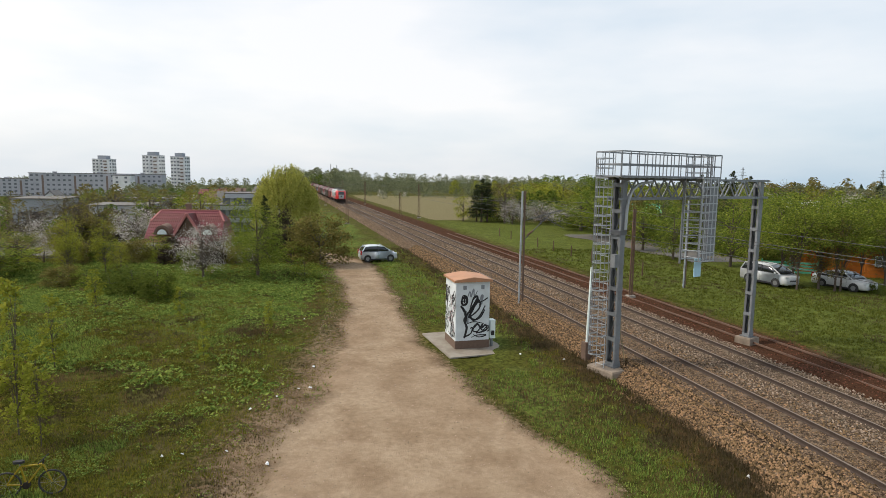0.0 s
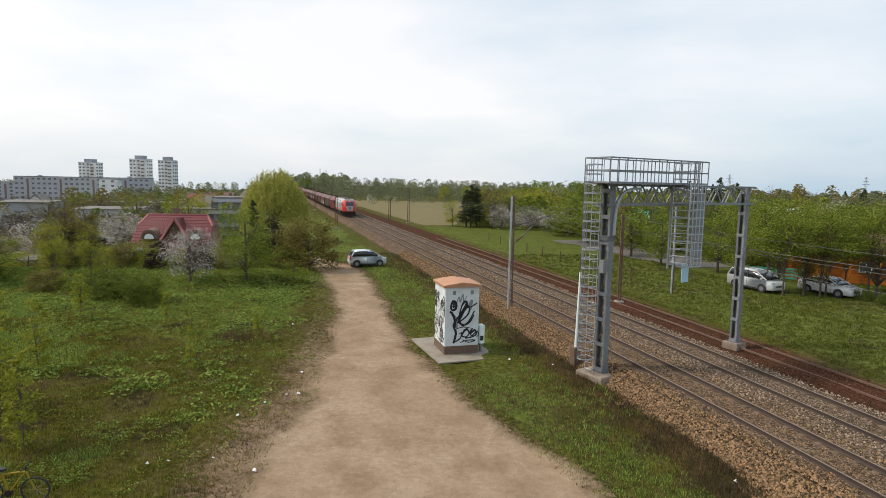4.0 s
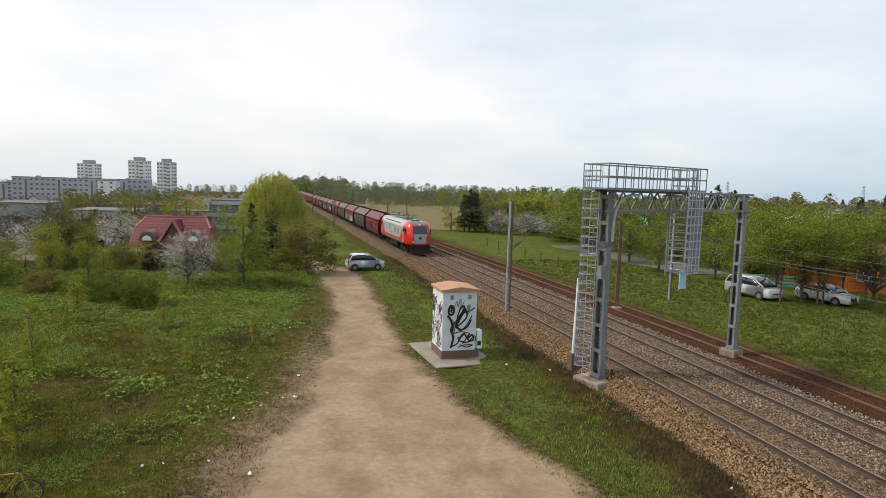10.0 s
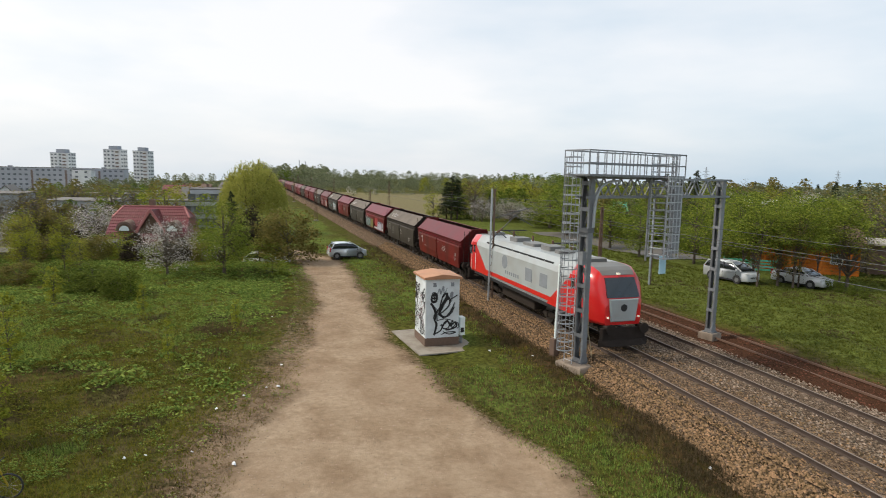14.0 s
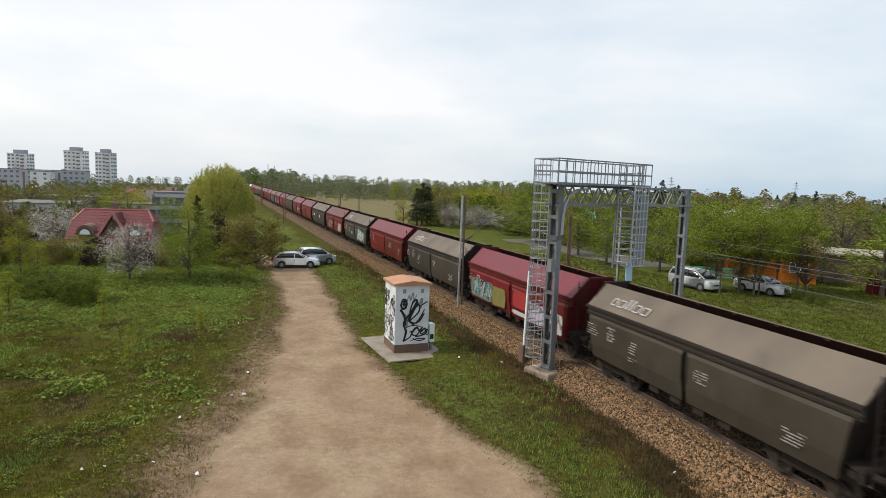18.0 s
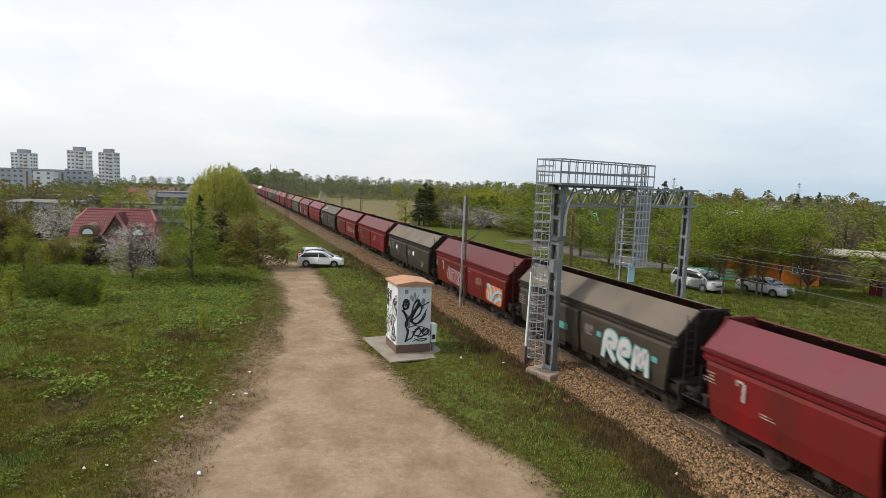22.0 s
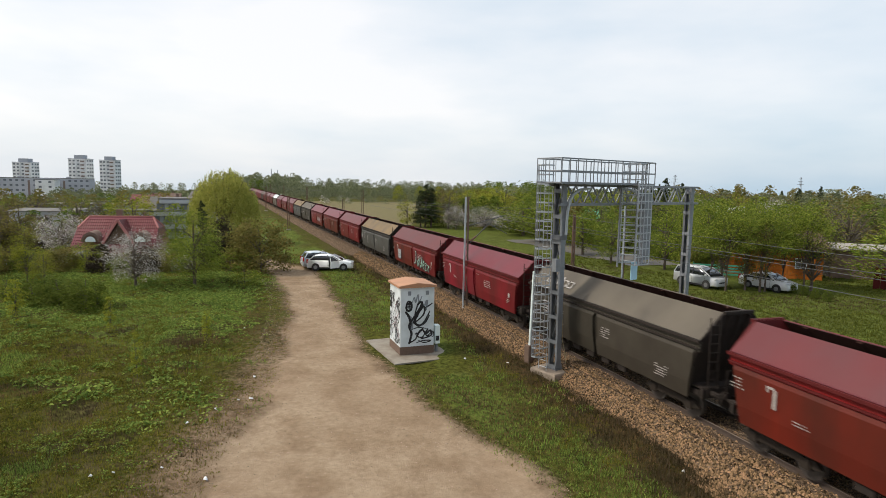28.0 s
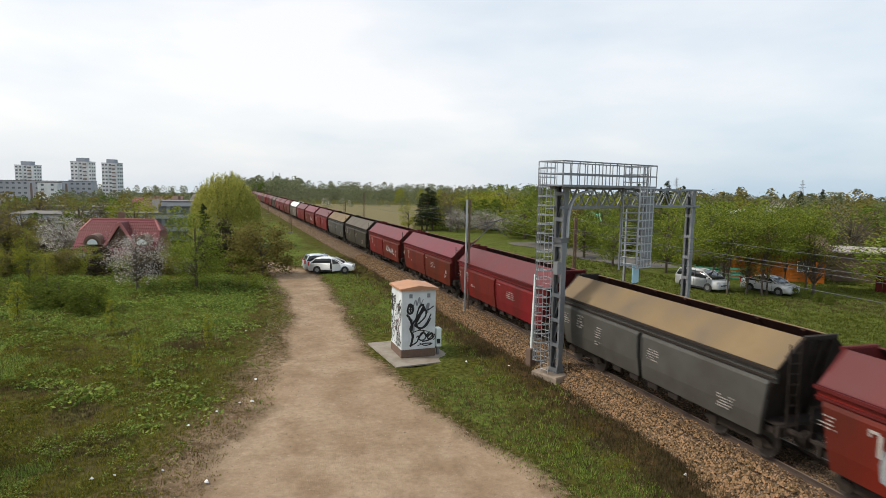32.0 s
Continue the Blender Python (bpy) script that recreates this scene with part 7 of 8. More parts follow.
def make_conifer(seed, h=9.0, w=4.4):
    r = random.Random(seed)
    wood, crown = Geo(), Geo()
    wood.tube((0, 0, -0.3), (0, 0, h * 0.96), 0.16, 0.02, n=7)
    for i in range(90):
        f = r.uniform(0.12, 0.98)
        rad = w / 2 * (1 - f) ** 0.8 * r.uniform(0.7, 1.15) + 0.15
        a = r.uniform(0, math.tau)
        p = Vector((0, 0, h * f))
        e = Vector((rad * math.cos(a), rad * math.sin(a), h * f + rad * r.uniform(-0.25, 0.25)))
        wood.tube(p, e, 0.035, 0.01, n=3)
        for j in range(34):
            q = p.lerp(e, r.uniform(0.25, 1.0)) + Vector((r.gauss(0, .14), r.gauss(0, .14), r.gauss(0, .10)))
            leaf(crown, q, 0.12 * r.uniform(0.6, 1.3), r, 0.7)
    return wood, crown


def pack(made, wood_mat, leaf_mat, name):
    w, c = made
    return w.mesh("trunk", MAT[wood_mat]), c.mesh("crown", MAT[leaf_mat])


SPECIES = dict(
    green=[pack(make_tree(s, 7.0, 4.6, 0.18, 62, 76, 0.096), "bark", "leaf", "g") for s in (11, 12, 13)],
    fine=[pack(make_tree(s, 7.0, 4.6, 0.16, 96, 150, 0.062, limbs=22), "bark", "leaf", "g") for s in (16, 17)],
    slim=[pack(make_tree(s, 7.0, 3.4, 0.14, 70, 62, 0.062, limbs=40, shape="column", stout=0.5), "twig", "leaf_yellow", "g") for s in (18, 19)],
    deep=[pack(make_tree(s, 7.0, 4.8, 0.14, 62, 76, 0.098), "bark", "leaf_deep", "d") for s in (21, 22)],
    lemon=[pack(make_tree(s, 7.0, 5.0, 0.15, 58, 74, 0.094), "bark", "leaf_yellow", "l") for s in (31, 32)],
    high=[pack(make_tree(s, 7.0, 4.2, 0.46, 70, 120, 0.066, limbs=24, stout=0.5), "bark", "leaf", "h") for s in (14, 15)],
    bush=[pack(make_tree(s, 4.0, 4.6, 0.06, 74, 84, 0.105, limbs=26, shape="dome"), "twig", "leaf_olive", "b") for s in (41, 42)],
    shrub=[pack(make_tree(s, 2.6, 3.0, 0.04, 60, 90, 0.072, limbs=14, shape="dome"), "twig", "leaf_shrub", "s") for s in (51, 52)],
    bright=[pack(make_tree(s, 2.6, 2.8, 0.04, 44, 60, 0.06, limbs=14, shape="dome"), "twig", "leaf", "t") for s in (54,)],
    purple=[pack(make_tree(s, 5.0, 3.4, 0.08, 60, 90, 0.12, shape="dome"), "twig", "leaf_red", "p") for s in (61,)],
    white=[pack(make_tree(s, 5.5, 5.0, 0.18, 84, 74, 0.052, limbs=60), "twig", "blossom", "w") for s in (71, 72)],
    bare=[pack(make_tree(s, 7.0, 5.0, 0.18, 70, 14, 0.10, limbs=66), "twig", "leaf_olive", "r") for s in (81, 82)],
    tall=[pack(make_tree(s, 9.0, 3.6, 0.10, 60, 40, 0.12, limbs=40, shape="column"), "bark", "leaf_olive", "c") for s in (91, 92)],
    whip=[pack(make_tree(s, 3.2, 1.1, 0.10, 34, 46, 0.055, limbs=24, shape="column", stout=0.3), "twig", "leaf_yellow", "q") for s in (95, 96)],
    willow=[pack(make_willow(5), "bark", "leaf_willow", "v")],
    pine=[pack(make_conifer(s), "bark", "needle", "n") for s in (7, 8)],
)
BASE = dict(slim=(7.0, 3.4), fine=(7.0, 4.6), high=(7.0, 4.2), green=(7.0, 4.6), deep=(7.0, 4.8), lemon=(7.0, 5.0), bush=(4.0, 4.6), shrub=(2.6, 3.0), bright=(2.6, 2.8), purple=(5.0, 3.4), white=(5.5, 5.0), bare=(7.0, 5.0), tall=(9.0, 3.6), whip=(3.2, 1.3), willow=(10.0, 8.5), pine=(9.0, 4.4))
WORDS = dict(
    slim=("tree", "slim tree with sparse yellow-green young leaves", "tree"),
    fine=("tree", "fresh green deciduous tree in young spring leaf", "tree"),
    green=("tree", "fresh green deciduous tree in young spring leaf", "tree"), deep=("tree", "dense deep green deciduous tree beside the railway", "tree"), lemon=("tree", "yellow-green leafing deciduous tree", "tree"),
    high=("tree", "slim-trunked tree with high green crown before the timber chalet", "tree"),
    bush=("bush", "large olive-brown leafing bush at the edge of the track", "bush"), shrub=("shrub", "rounded dark green shrub at the meadow edge", "shrub"), bright=("shrub", "small bright green shrub in the grass", "shrub"),
    purple=("bush", "dark purple-brown leafed bush", "bush"), white=("blossom_tree", "fruit tree in full white blossom", "tree"), bare=("bare_tree", "half-bare tree with brown twigs and sparse buds", "tree"),
    tall=("tree", "tall slender tree with sparse olive leaves", "tree"), whip=("sapling", "thin yellow-green sapling standing in the grass", "sapling"), willow=("willow_tree", "broad yellow-green weeping willow beside the railway", "willow"),
    pine=("pine_tree", "dark conifer with dense needles", "conifer"))
tree_rng = random.Random(77)


def plant(kind, x, y, z, h, w, label=""):
    name, words, cat = WORDS[kind]
    wm, cm = tree_rng.choice(SPECIES[kind])
    bh, bw = BASE[kind]
    t = thing(name, label or words, cat, pose(x, y, z, 0, 0, tree_rng.uniform(0, 360)), group={"tree": "trees", "bush": "bushes", "shrub": "shrubs", "sapling": "saplings"}.get(cat, ""))
    k = Matrix.Diagonal((w / bw, w / bw, h / bh, 1))
    part("trunk", wm, None, t, at=k)
    part("crown", cm, None, t, at=k)
    return t


# beside the sandy track and along the gardens
plant("willow", -23.25, 82.00, -2.30, 11.86, 8.75)
plant("bush", -12.70, 56.10, -0.76, 5.08, 5.34)
plant("bush", -16.14, 62.00, -0.99, 3.82, 3.66, "olive-brown bush at the foot of the willow")
plant("purple", -18.02, 61.00, -0.99, 4.90, 3.60)
plant("fine", -15.79, 47.30, -0.46, 5.75, 4.0, "round fresh green tree at the meadow edge")
plant("bright", -12.27, 48.50, -0.65, 1.59, 2.59)
plant("pine", -23.63, 74.00, -2.69, 7.98, 3.10, "dark slender conifer behind the trees")
plant("shrub", -22.53, 40.90, -0.74, 2.1, 3.3)
plant("shrub", -20.08, 39.50, -0.69, 2.2, 2.6)
plant("bright", -19.17, 39.00, -0.69, 1.7, 1.6)
plant("shrub", -24.39, 41.30, -0.73, 1.7, 2.5)
plant("white", -20.11, 46.90, -0.49, 4.34, 4.29)
plant("white", -25.95, 70.00, -2.82, 1.58, 2.93)
plant("white", -49.58, 92.00, -5.28, 7.53, 7.71)
plant("white", -57.68, 84.00, -5.32, 6.95, 7.36)
plant("white", -42.28, 72.00, -3.68, 4.57, 4.11)
plant("tall", -37.18, 57.00, -1.15, 5.47, 3.04)
plant("tall", -36.42, 60.00, -1.12, 4.86, 2.86)
plant("lemon", -31.61, 56.00, -1.47, 1.99, 2.67)
plant("bright", -33.56, 54.00, -1.32, 0.77, 3.09)
plant("bright", -37.57, 54.00, -1.34, 0.48, 3.60)
plant("lemon", -41.02, 56.00, -1.09, 1.70, 3.20)
plant("tall", -35.82, 56.00, -1.39, 6.64, 3.52)
plant("tall", -39.94, 66.00, -2.35, 7.45, 3.27)
plant("green", -33.96, 58.00, -1.10, 2.22, 3.54)
plant("tall", -40.11, 60.00, -1.22, 4.18, 3.43)
plant("tall", -36.15, 58.00, -1.02, 5.65, 2.76)
plant("lemon", -36.63, 62.00, -1.47, 2.01, 2.60)
plant("deep", -35.82, 70.00, -3.24, 3.78, 5.33)
plant("pine", -42.29, 74.00, -4.14, 4.16, 2.11)
plant("lemon", -34.69, 72.00, -3.70, 2.70, 4.11)
plant("bush", -29.33, 72.00, -3.60, 3.43, 4.11, "olive garden bush before the cottage")
plant("green", -24.83, 68.00, -2.39, 3.13, 3.24)
plant("lemon", -55.58, 130.00, -5.43, 10.18, 9.90)
plant("bare", -86.77, 150.00, -5.63, 9.35, 12.86)
plant("bare", -89.16, 140.00, -5.52, 8.38, 8.00)
plant("bare", -61.83, 120.00, -5.35, 9.62, 9.60)
plant("bare", -78.67, 118.00, -5.34, 8.78, 8.99)
plant("lemon", -38.06, 54.00, -1.30, 2.20, 4.63)
plant("bare", -37.58, 50.00, -0.21, 2.53, 5.24)
plant("green", -36.34, 46.00, -0.47, 2.75, 4.82)
for kind, x, y, h, w in (("slim", -30.5, 46.0, 5.6, 2.6), ("slim", -28.4, 47.5, 4.8, 2.4), ("slim", -31.6, 48.0, 4.6, 2.2), ("slim", -26.6, 46.5, 3.0, 2.0), ("bush", -29.4, 43.6, 1.5, 2.6), ("bright", -27.2, 43.0, 1.4, 2.2)):
    plant(kind, x, y, gz(x, y), h, w)
for kind, x, y, h, w in (("bush", -33.5, 51.5, 2.3, 3.4), ("shrub", -31.0, 52.5, 2.1, 3.2), ("bush", -28.6, 51.8, 2.4, 3.0), ("lemon", -26.6, 52.8, 2.8, 2.4), ("purple", -24.9, 52.2, 2.6, 2.4), ("bright", -23.2, 51.6, 2.0, 2.4), ("white", -18.6, 52.6, 1.7, 1.8), ("purple", -21.4, 52.4, 2.2, 2.2), ("bush", -19.6, 53.0, 2.0, 2.2)):
    plant(kind, x, y, gz(x, y), h, w)
# saplings in the meadow and at its edge
for x, y, z, h, w in ((-9.68, 30.50, -0.70, 2.17, 0.76), (-11.02, 25.50, -0.67, 2.10, 0.63), (-16.19, 34.30, -0.81, 2.10, 0.85), (-12.80, 17.50, -0.74, 3.38, 1.07), (-17.30, 24.80, -0.74, 3.46, 1.42), (-13.96, 18.10, -0.69, 5.46, 1.55), (-21.43, 34.60, -0.60, 3.06, 1.32)):
    plant("whip", x, y, z, h, w)
# beyond the railway
plant("pine", 5.22, 110.80, -0.45, 8.19, 5.4, "dark pine at the corner of the field")
plant("pine", 6.35, 111.80, -0.45, 7.5, 5.2, "dark pine at the corner of the field")
plant("pine", 4.35, 111.60, -0.45, 7.0, 4.8, "dark pine at the corner of the field")
plant("pine", 12.95, 116.20, -0.45, 4.43, 2.88)
plant("lemon", 1.84, 112.70, -0.46, 5.14, 3.65)
plant("bare", 9.4, 109.0, -0.48, 6.9, 5.4)
plant("white", 10.6, 106.8, -0.48, 4.4, 4.2)
plant("white", 15.85, 108.00, -0.45, 4.17, 7.20)
plant("white", 19.81, 104.00, -0.49, 3.88, 4.95)
plant("lemon", 15.79, 132.00, -0.44, 7.66, 11.31)
plant("lemon", 21.69, 120.00, -0.46, 8.36, 11.43)
plant("bare", 13.30, 150.00, -0.45, 7.75, 10.00)
plant("green", 20.61, 96.00, -0.46, 6.62, 9.14)
plant("green", 20.48, 84.00, -0.42, 6.53, 7.20)
plant("deep", 29.26, 120.00, -0.45, 9.21, 10.29)
plant("deep", 26.58, 76.00, -0.41, 6.16, 7.24)
plant("green", 22.41, 70.00, -0.49, 5.29, 4.67)
plant("green", 23.03, 62.00, -0.45, 5.44, 3.90)
plant("pine", 61.92, 150.00, -0.50, 9.84, 4.29)
plant("pine", 64.01, 146.00, -0.49, 9.06, 4.73)
plant("pine", 73.77, 150.00, -0.55, 9.61, 3.71)
plant("bare", 64.71, 120.00, -0.49, 8.32, 6.86)
plant("tall", 63.45, 110.00, -0.47, 7.98, 3.77)
plant("bare", 70.22, 110.00, -0.47, 7.53, 6.29)
plant("tall", 68.81, 100.00, -0.49, 7.36, 3.43)
plant("pine", 44.37, 96.00, -0.42, 9.87, 4.21)
plant("pine", 64.97, 110.00, -0.48, 4.91, 5.24)
plant("green", 27.15, 58.00, -0.51, 6.91, 3.87)
plant("green", 27.31, 54.00, -0.47, 6.71, 3.09)
plant("deep", 35.92, 66.00, -0.51, 7.47, 5.66)
plant("green", 39.69, 68.00, -0.41, 6.90, 5.83)
plant("deep", 42.39, 68.00, -0.45, 6.49, 5.83)
plant("green", 46.22, 70.00, -0.39, 6.70, 6.67)
plant("deep", 48.87, 70.00, -0.41, 6.52, 7.33)
plant("green", 49.84, 68.00, -0.46, 6.42, 5.83)
plant("bare", 34.17, 46.00, -0.46, 5.29, 3.94, "brown half-bare tree before a shed")
plant("bare", 48.35, 60.00, -0.48, 6.77, 7.43)
plant("deep", 61.46, 72.00, -0.44, 7.19, 8.91)
plant("bare", 51.92, 66.00, -0.45, 6.43, 6.91)
plant("green", 41.02, 46.00, -0.47, 5.90, 6.57)
plant("bare", 68.20, 90.00, -0.48, 7.09, 7.71)
plant("white", 60.74, 92.00, -0.43, 6.79, 5.26)
plant("white", 52.94, 100.00, -0.42, 6.33, 5.71)
plant("tall", 28.45, 46.00, -0.44, 6.35, 1.75, "thin leaning tree with sparse leaves beside a parked car")
plant("tall", 29.09, 45.00, -0.40, 6.04, 1.54, "thin leaning tree with sparse leaves beside a parked car")
plant("tall", 26.97, 47.00, -0.42, 6.06, 1.61, "thin leaning tree with sparse leaves beside a parked car")
for px in (1366, 1396, 1434, 1472, 1506, 1548):
    dep = 45.6 + (px * 7 % 4)
    p_x = dep * (px - 784) / 1050
    plant("high", p_x, dep, gz(p_x, dep), 6.3 + (px % 4) * 0.35, 4.2)
for x, y in ((31.89, 46.30), (31.71, 44.70), (31.75, 43.50), (31.65, 42.10), (31.91, 41.20)):
    plant("shrub", x, y, gz(x, y), 0.9, 0.55, "small dark clipped conifer in a row along the verge")


# undergrowth at the garden edge
veg = random.Random(5)
for i in range(64):
    az, y = veg.uniform(-37.5, -13.0), veg.uniform(55.5, 82)
    x = y * math.tan(radians(az))
    if x > float(path_edges(y)[0]) - 3.2 or (abs(y - 57.2) < 1.6 and x < -12.5 and x > -30):
        continue
    z = gz(x, y)
    top = EYE_Z - y * ((445 if -29 < az < -18 else 424) - 308 + veg.uniform(-14, 24)) / 1050
    h = max(1.1, top - z)
    kind = veg.choice(["shrub", "bright", "bush", "bush", "green", "lemon", "purple", "shrub", "white"])
    plant(kind, x, y, z, h, h * veg.uniform(0.85, 1.35))
# trees about the timber yard
for i in range(58):
    az, y = veg.uniform(13.5, 43), veg.uniform(60, 118)
    x = y * math.tan(radians(az))
    if float(beside(x, y)) < 31 or (29 < x < 44 and y < 63):
        continue
    z = gz(x, y)
    top = EYE_Z - y * (veg.uniform(8, 42) + 26 * smooth(29, 36, az)) / 1050
    h = max(3.0, top - z)
    plant(veg.choice(["green", "deep", "deep", "green", "bare", "bare", "tall", "lemon", "bush"]), x, y, z, h, h * veg.uniform(0.7, 1.0))


for i in range(46):
    y = veg.uniform(46, 112)
    p = on_line(y, 31.8 + veg.uniform(0, 5))
    if p.x / p.y > 0.55:
        continue
    h = veg.uniform(1.2, 2.6)
    plant(veg.choice(["shrub", "shrub", "shrub", "bush", "bright", "purple"]), p.x, p.y, gz(p.x, p.y), h, h * veg.uniform(0.9, 1.5), "low undergrowth shrub below the lane-side trees")


# woods and hedges in the distance
def woods(name, label, mat, spots, seed):
    r = random.Random(seed)
    g = Geo()
    fir = mat == "needle"
    for x, y, z, h, w, n in spots:
        s = h * (0.042 if y < 340 else 0.066)
        for _ in range(int(n * (2.8 if y < 340 else 1.9))):
            f = r.random() ** (1.5 if fir else 1.0)
            a = r.uniform(0, math.tau)
            k = (1 - f) * 0.95 * math.sqrt(r.random()) * r.uniform(0.8, 1.2) if fir else math.sqrt(max(0.03, 1 - (2 * f - 0.6) ** 2 / 2.0)) * math.sqrt(r.random()) * r.uniform(0.75, 1.1)
            leaf(g, Vector((x + k * w / 2 * math.cos(a), y + k * w / 2 * math.sin(a), z + h * f)), s * r.uniform(0.6, 1.3), r, 0.8)
        g.tube((x, y, z - 0.5), (x, y, z + h * 0.5), h * 0.012, n=4)
    tagged(part(name, g, MAT[mat]), label, "woods", kind="stuff")


wr = random.Random(9)


def belt(n, y0, y1, x_of, h0, h1, leaves):
    out = []
    for _ in range(n):
        y = wr.uniform(y0, y1)
        x = x_of(y, wr.random())
        h = wr.uniform(h0, h1)
        out.append((x, y, gz(x, y) - 0.3, h, h * wr.uniform(0.65, 1.1), leaves))
    return out


far_side = lambda a, b: (lambda y, f: float(line_x(y)) + a + (b - a) * f)
hedge = lambda y, f: float(line_x(y)) + 27 + (y - 128) * 0.34 + 26 * f
woods("hedge", "mixed green hedge trees beside the field", "leaf_deep", belt(46, 112, 265, hedge, 3.5, 6.5, 190), 31)
woods("hedge", "yellow-green hedge trees beside the field", "leaf_yellow", belt(40, 116, 265, hedge, 3.5, 6.5, 190), 32)
woods("hedge", "brown and olive hedge trees beside the field", "leaf_olive", belt(34, 120, 265, hedge, 4.0, 7.0, 170), 33)
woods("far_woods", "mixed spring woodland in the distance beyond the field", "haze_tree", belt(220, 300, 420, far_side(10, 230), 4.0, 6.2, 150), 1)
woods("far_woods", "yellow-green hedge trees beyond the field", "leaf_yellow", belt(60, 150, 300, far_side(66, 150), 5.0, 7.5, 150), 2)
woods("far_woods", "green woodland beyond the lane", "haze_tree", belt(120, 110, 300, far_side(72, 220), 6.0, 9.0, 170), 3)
woods("far_woods", "fresh green woodland beyond the lane", "leaf", belt(70, 80, 200, far_side(58, 150), 5.5, 8.0, 200), 4)
woods("far_woods", "haze-tinted woodland on the horizon", "haze_tree", belt(330, 520, 900, lambda y, f: -0.34 * y + f * 1.25 * y, 5.5, 9.0, 75), 5)
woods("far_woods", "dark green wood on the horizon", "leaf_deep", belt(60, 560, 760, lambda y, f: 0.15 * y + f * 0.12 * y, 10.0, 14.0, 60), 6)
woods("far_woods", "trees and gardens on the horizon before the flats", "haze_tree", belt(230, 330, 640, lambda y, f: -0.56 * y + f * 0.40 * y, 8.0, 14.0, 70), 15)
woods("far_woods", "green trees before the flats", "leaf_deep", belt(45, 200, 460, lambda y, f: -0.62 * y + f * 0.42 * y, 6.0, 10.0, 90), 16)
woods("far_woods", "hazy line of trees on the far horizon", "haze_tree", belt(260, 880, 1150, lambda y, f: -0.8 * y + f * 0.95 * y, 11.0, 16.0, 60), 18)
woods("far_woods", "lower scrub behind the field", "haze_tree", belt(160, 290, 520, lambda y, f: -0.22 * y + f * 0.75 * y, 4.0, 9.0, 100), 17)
woods("garden_trees", "mixed garden trees between the houses", "leaf_deep", belt(45, 95, 330, lambda y, f: -0.52 * y - 16 - f * 0.35 * y + 0.34 * y * (f > 0.5), 4.0, 7.5, 130), 7)
woods("garden_trees", "olive and brown garden trees between the houses", "leaf_olive", belt(70, 95, 420, lambda y, f: -0.30 * y - 12 - f * 0.42 * y, 4.0, 7.5, 120), 8)
woods("garden_trees", "bare brown twiggy garden trees between the houses", "twig", belt(90, 95, 320, lambda y, f: -0.30 * y - 12 - f * 0.42 * y, 4.0, 7.0, 90), 19)
woods("garden_trees", "blossoming garden trees between the houses", "blossom", belt(14, 80, 240, lambda y, f: -0.32 * y - 12 - f * 0.40 * y, 3.0, 5.0, 110), 20)
woods("garden_trees", "fresh green garden trees between the houses", "leaf", belt(46, 120, 300, lambda y, f: -0.26 * y - 8 - f * 0.34 * y, 5.0, 9.0, 110), 41)
woods("garden_trees", "tall brown budding trees between the houses", "leaf_olive", belt(34, 150, 340, lambda y, f: -0.26 * y - 8 - f * 0.34 * y, 7.0, 11.0, 110), 42)
woods("far_woods", "mixed woodland rising behind the timber yard", "leaf_olive", belt(60, 150, 330, lambda y, f: 0.42 * y + f * 0.5 * y, 7.0, 10.5, 110), 43)
woods("far_woods", "dark firs rising behind the timber yard", "needle", belt(18, 150, 330, lambda y, f: 0.42 * y + f * 0.5 * y, 7.0, 10.0, 130), 44)
woods("lineside_bushes", "scrubby bushes along the railway in the distance", "leaf_olive", belt(70, 120, 420, lambda y, f: float(line_x(y)) - 9 - 14 * f, 2.5, 5.0, 110), 9)
woods("lineside_bushes", "blossoming scrub along the far side of the railway", "blossom", belt(6, 230, 300, far_side(14, 40), 2.0, 3.4, 80), 10)
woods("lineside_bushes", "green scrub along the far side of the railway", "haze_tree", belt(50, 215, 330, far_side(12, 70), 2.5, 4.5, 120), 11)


# grass and weeds
def blades(g, x, y, z, h, r, n, w):
    for _ in range(n):
        a = r.uniform(0, math.tau)
        px, py = x + r.gauss(0, 0.09), y + r.gauss(0, 0.09)
        lx, ly = math.cos(a) * h * r.uniform(0.1, 0.75), math.sin(a) * h * r.uniform(0.1, 0.75)
        wx, wy = -math.sin(a) * w, math.cos(a) * w
        k = len(g.v)
        g.v += [(px - wx, py - wy, z - 0.02), (px + wx, py + wy, z - 0.02), (px + lx, py + ly, z + h * r.uniform(0.6, 1.2))]
        g.f.append((k, k + 1, k + 2))
        g.mi.append(0)


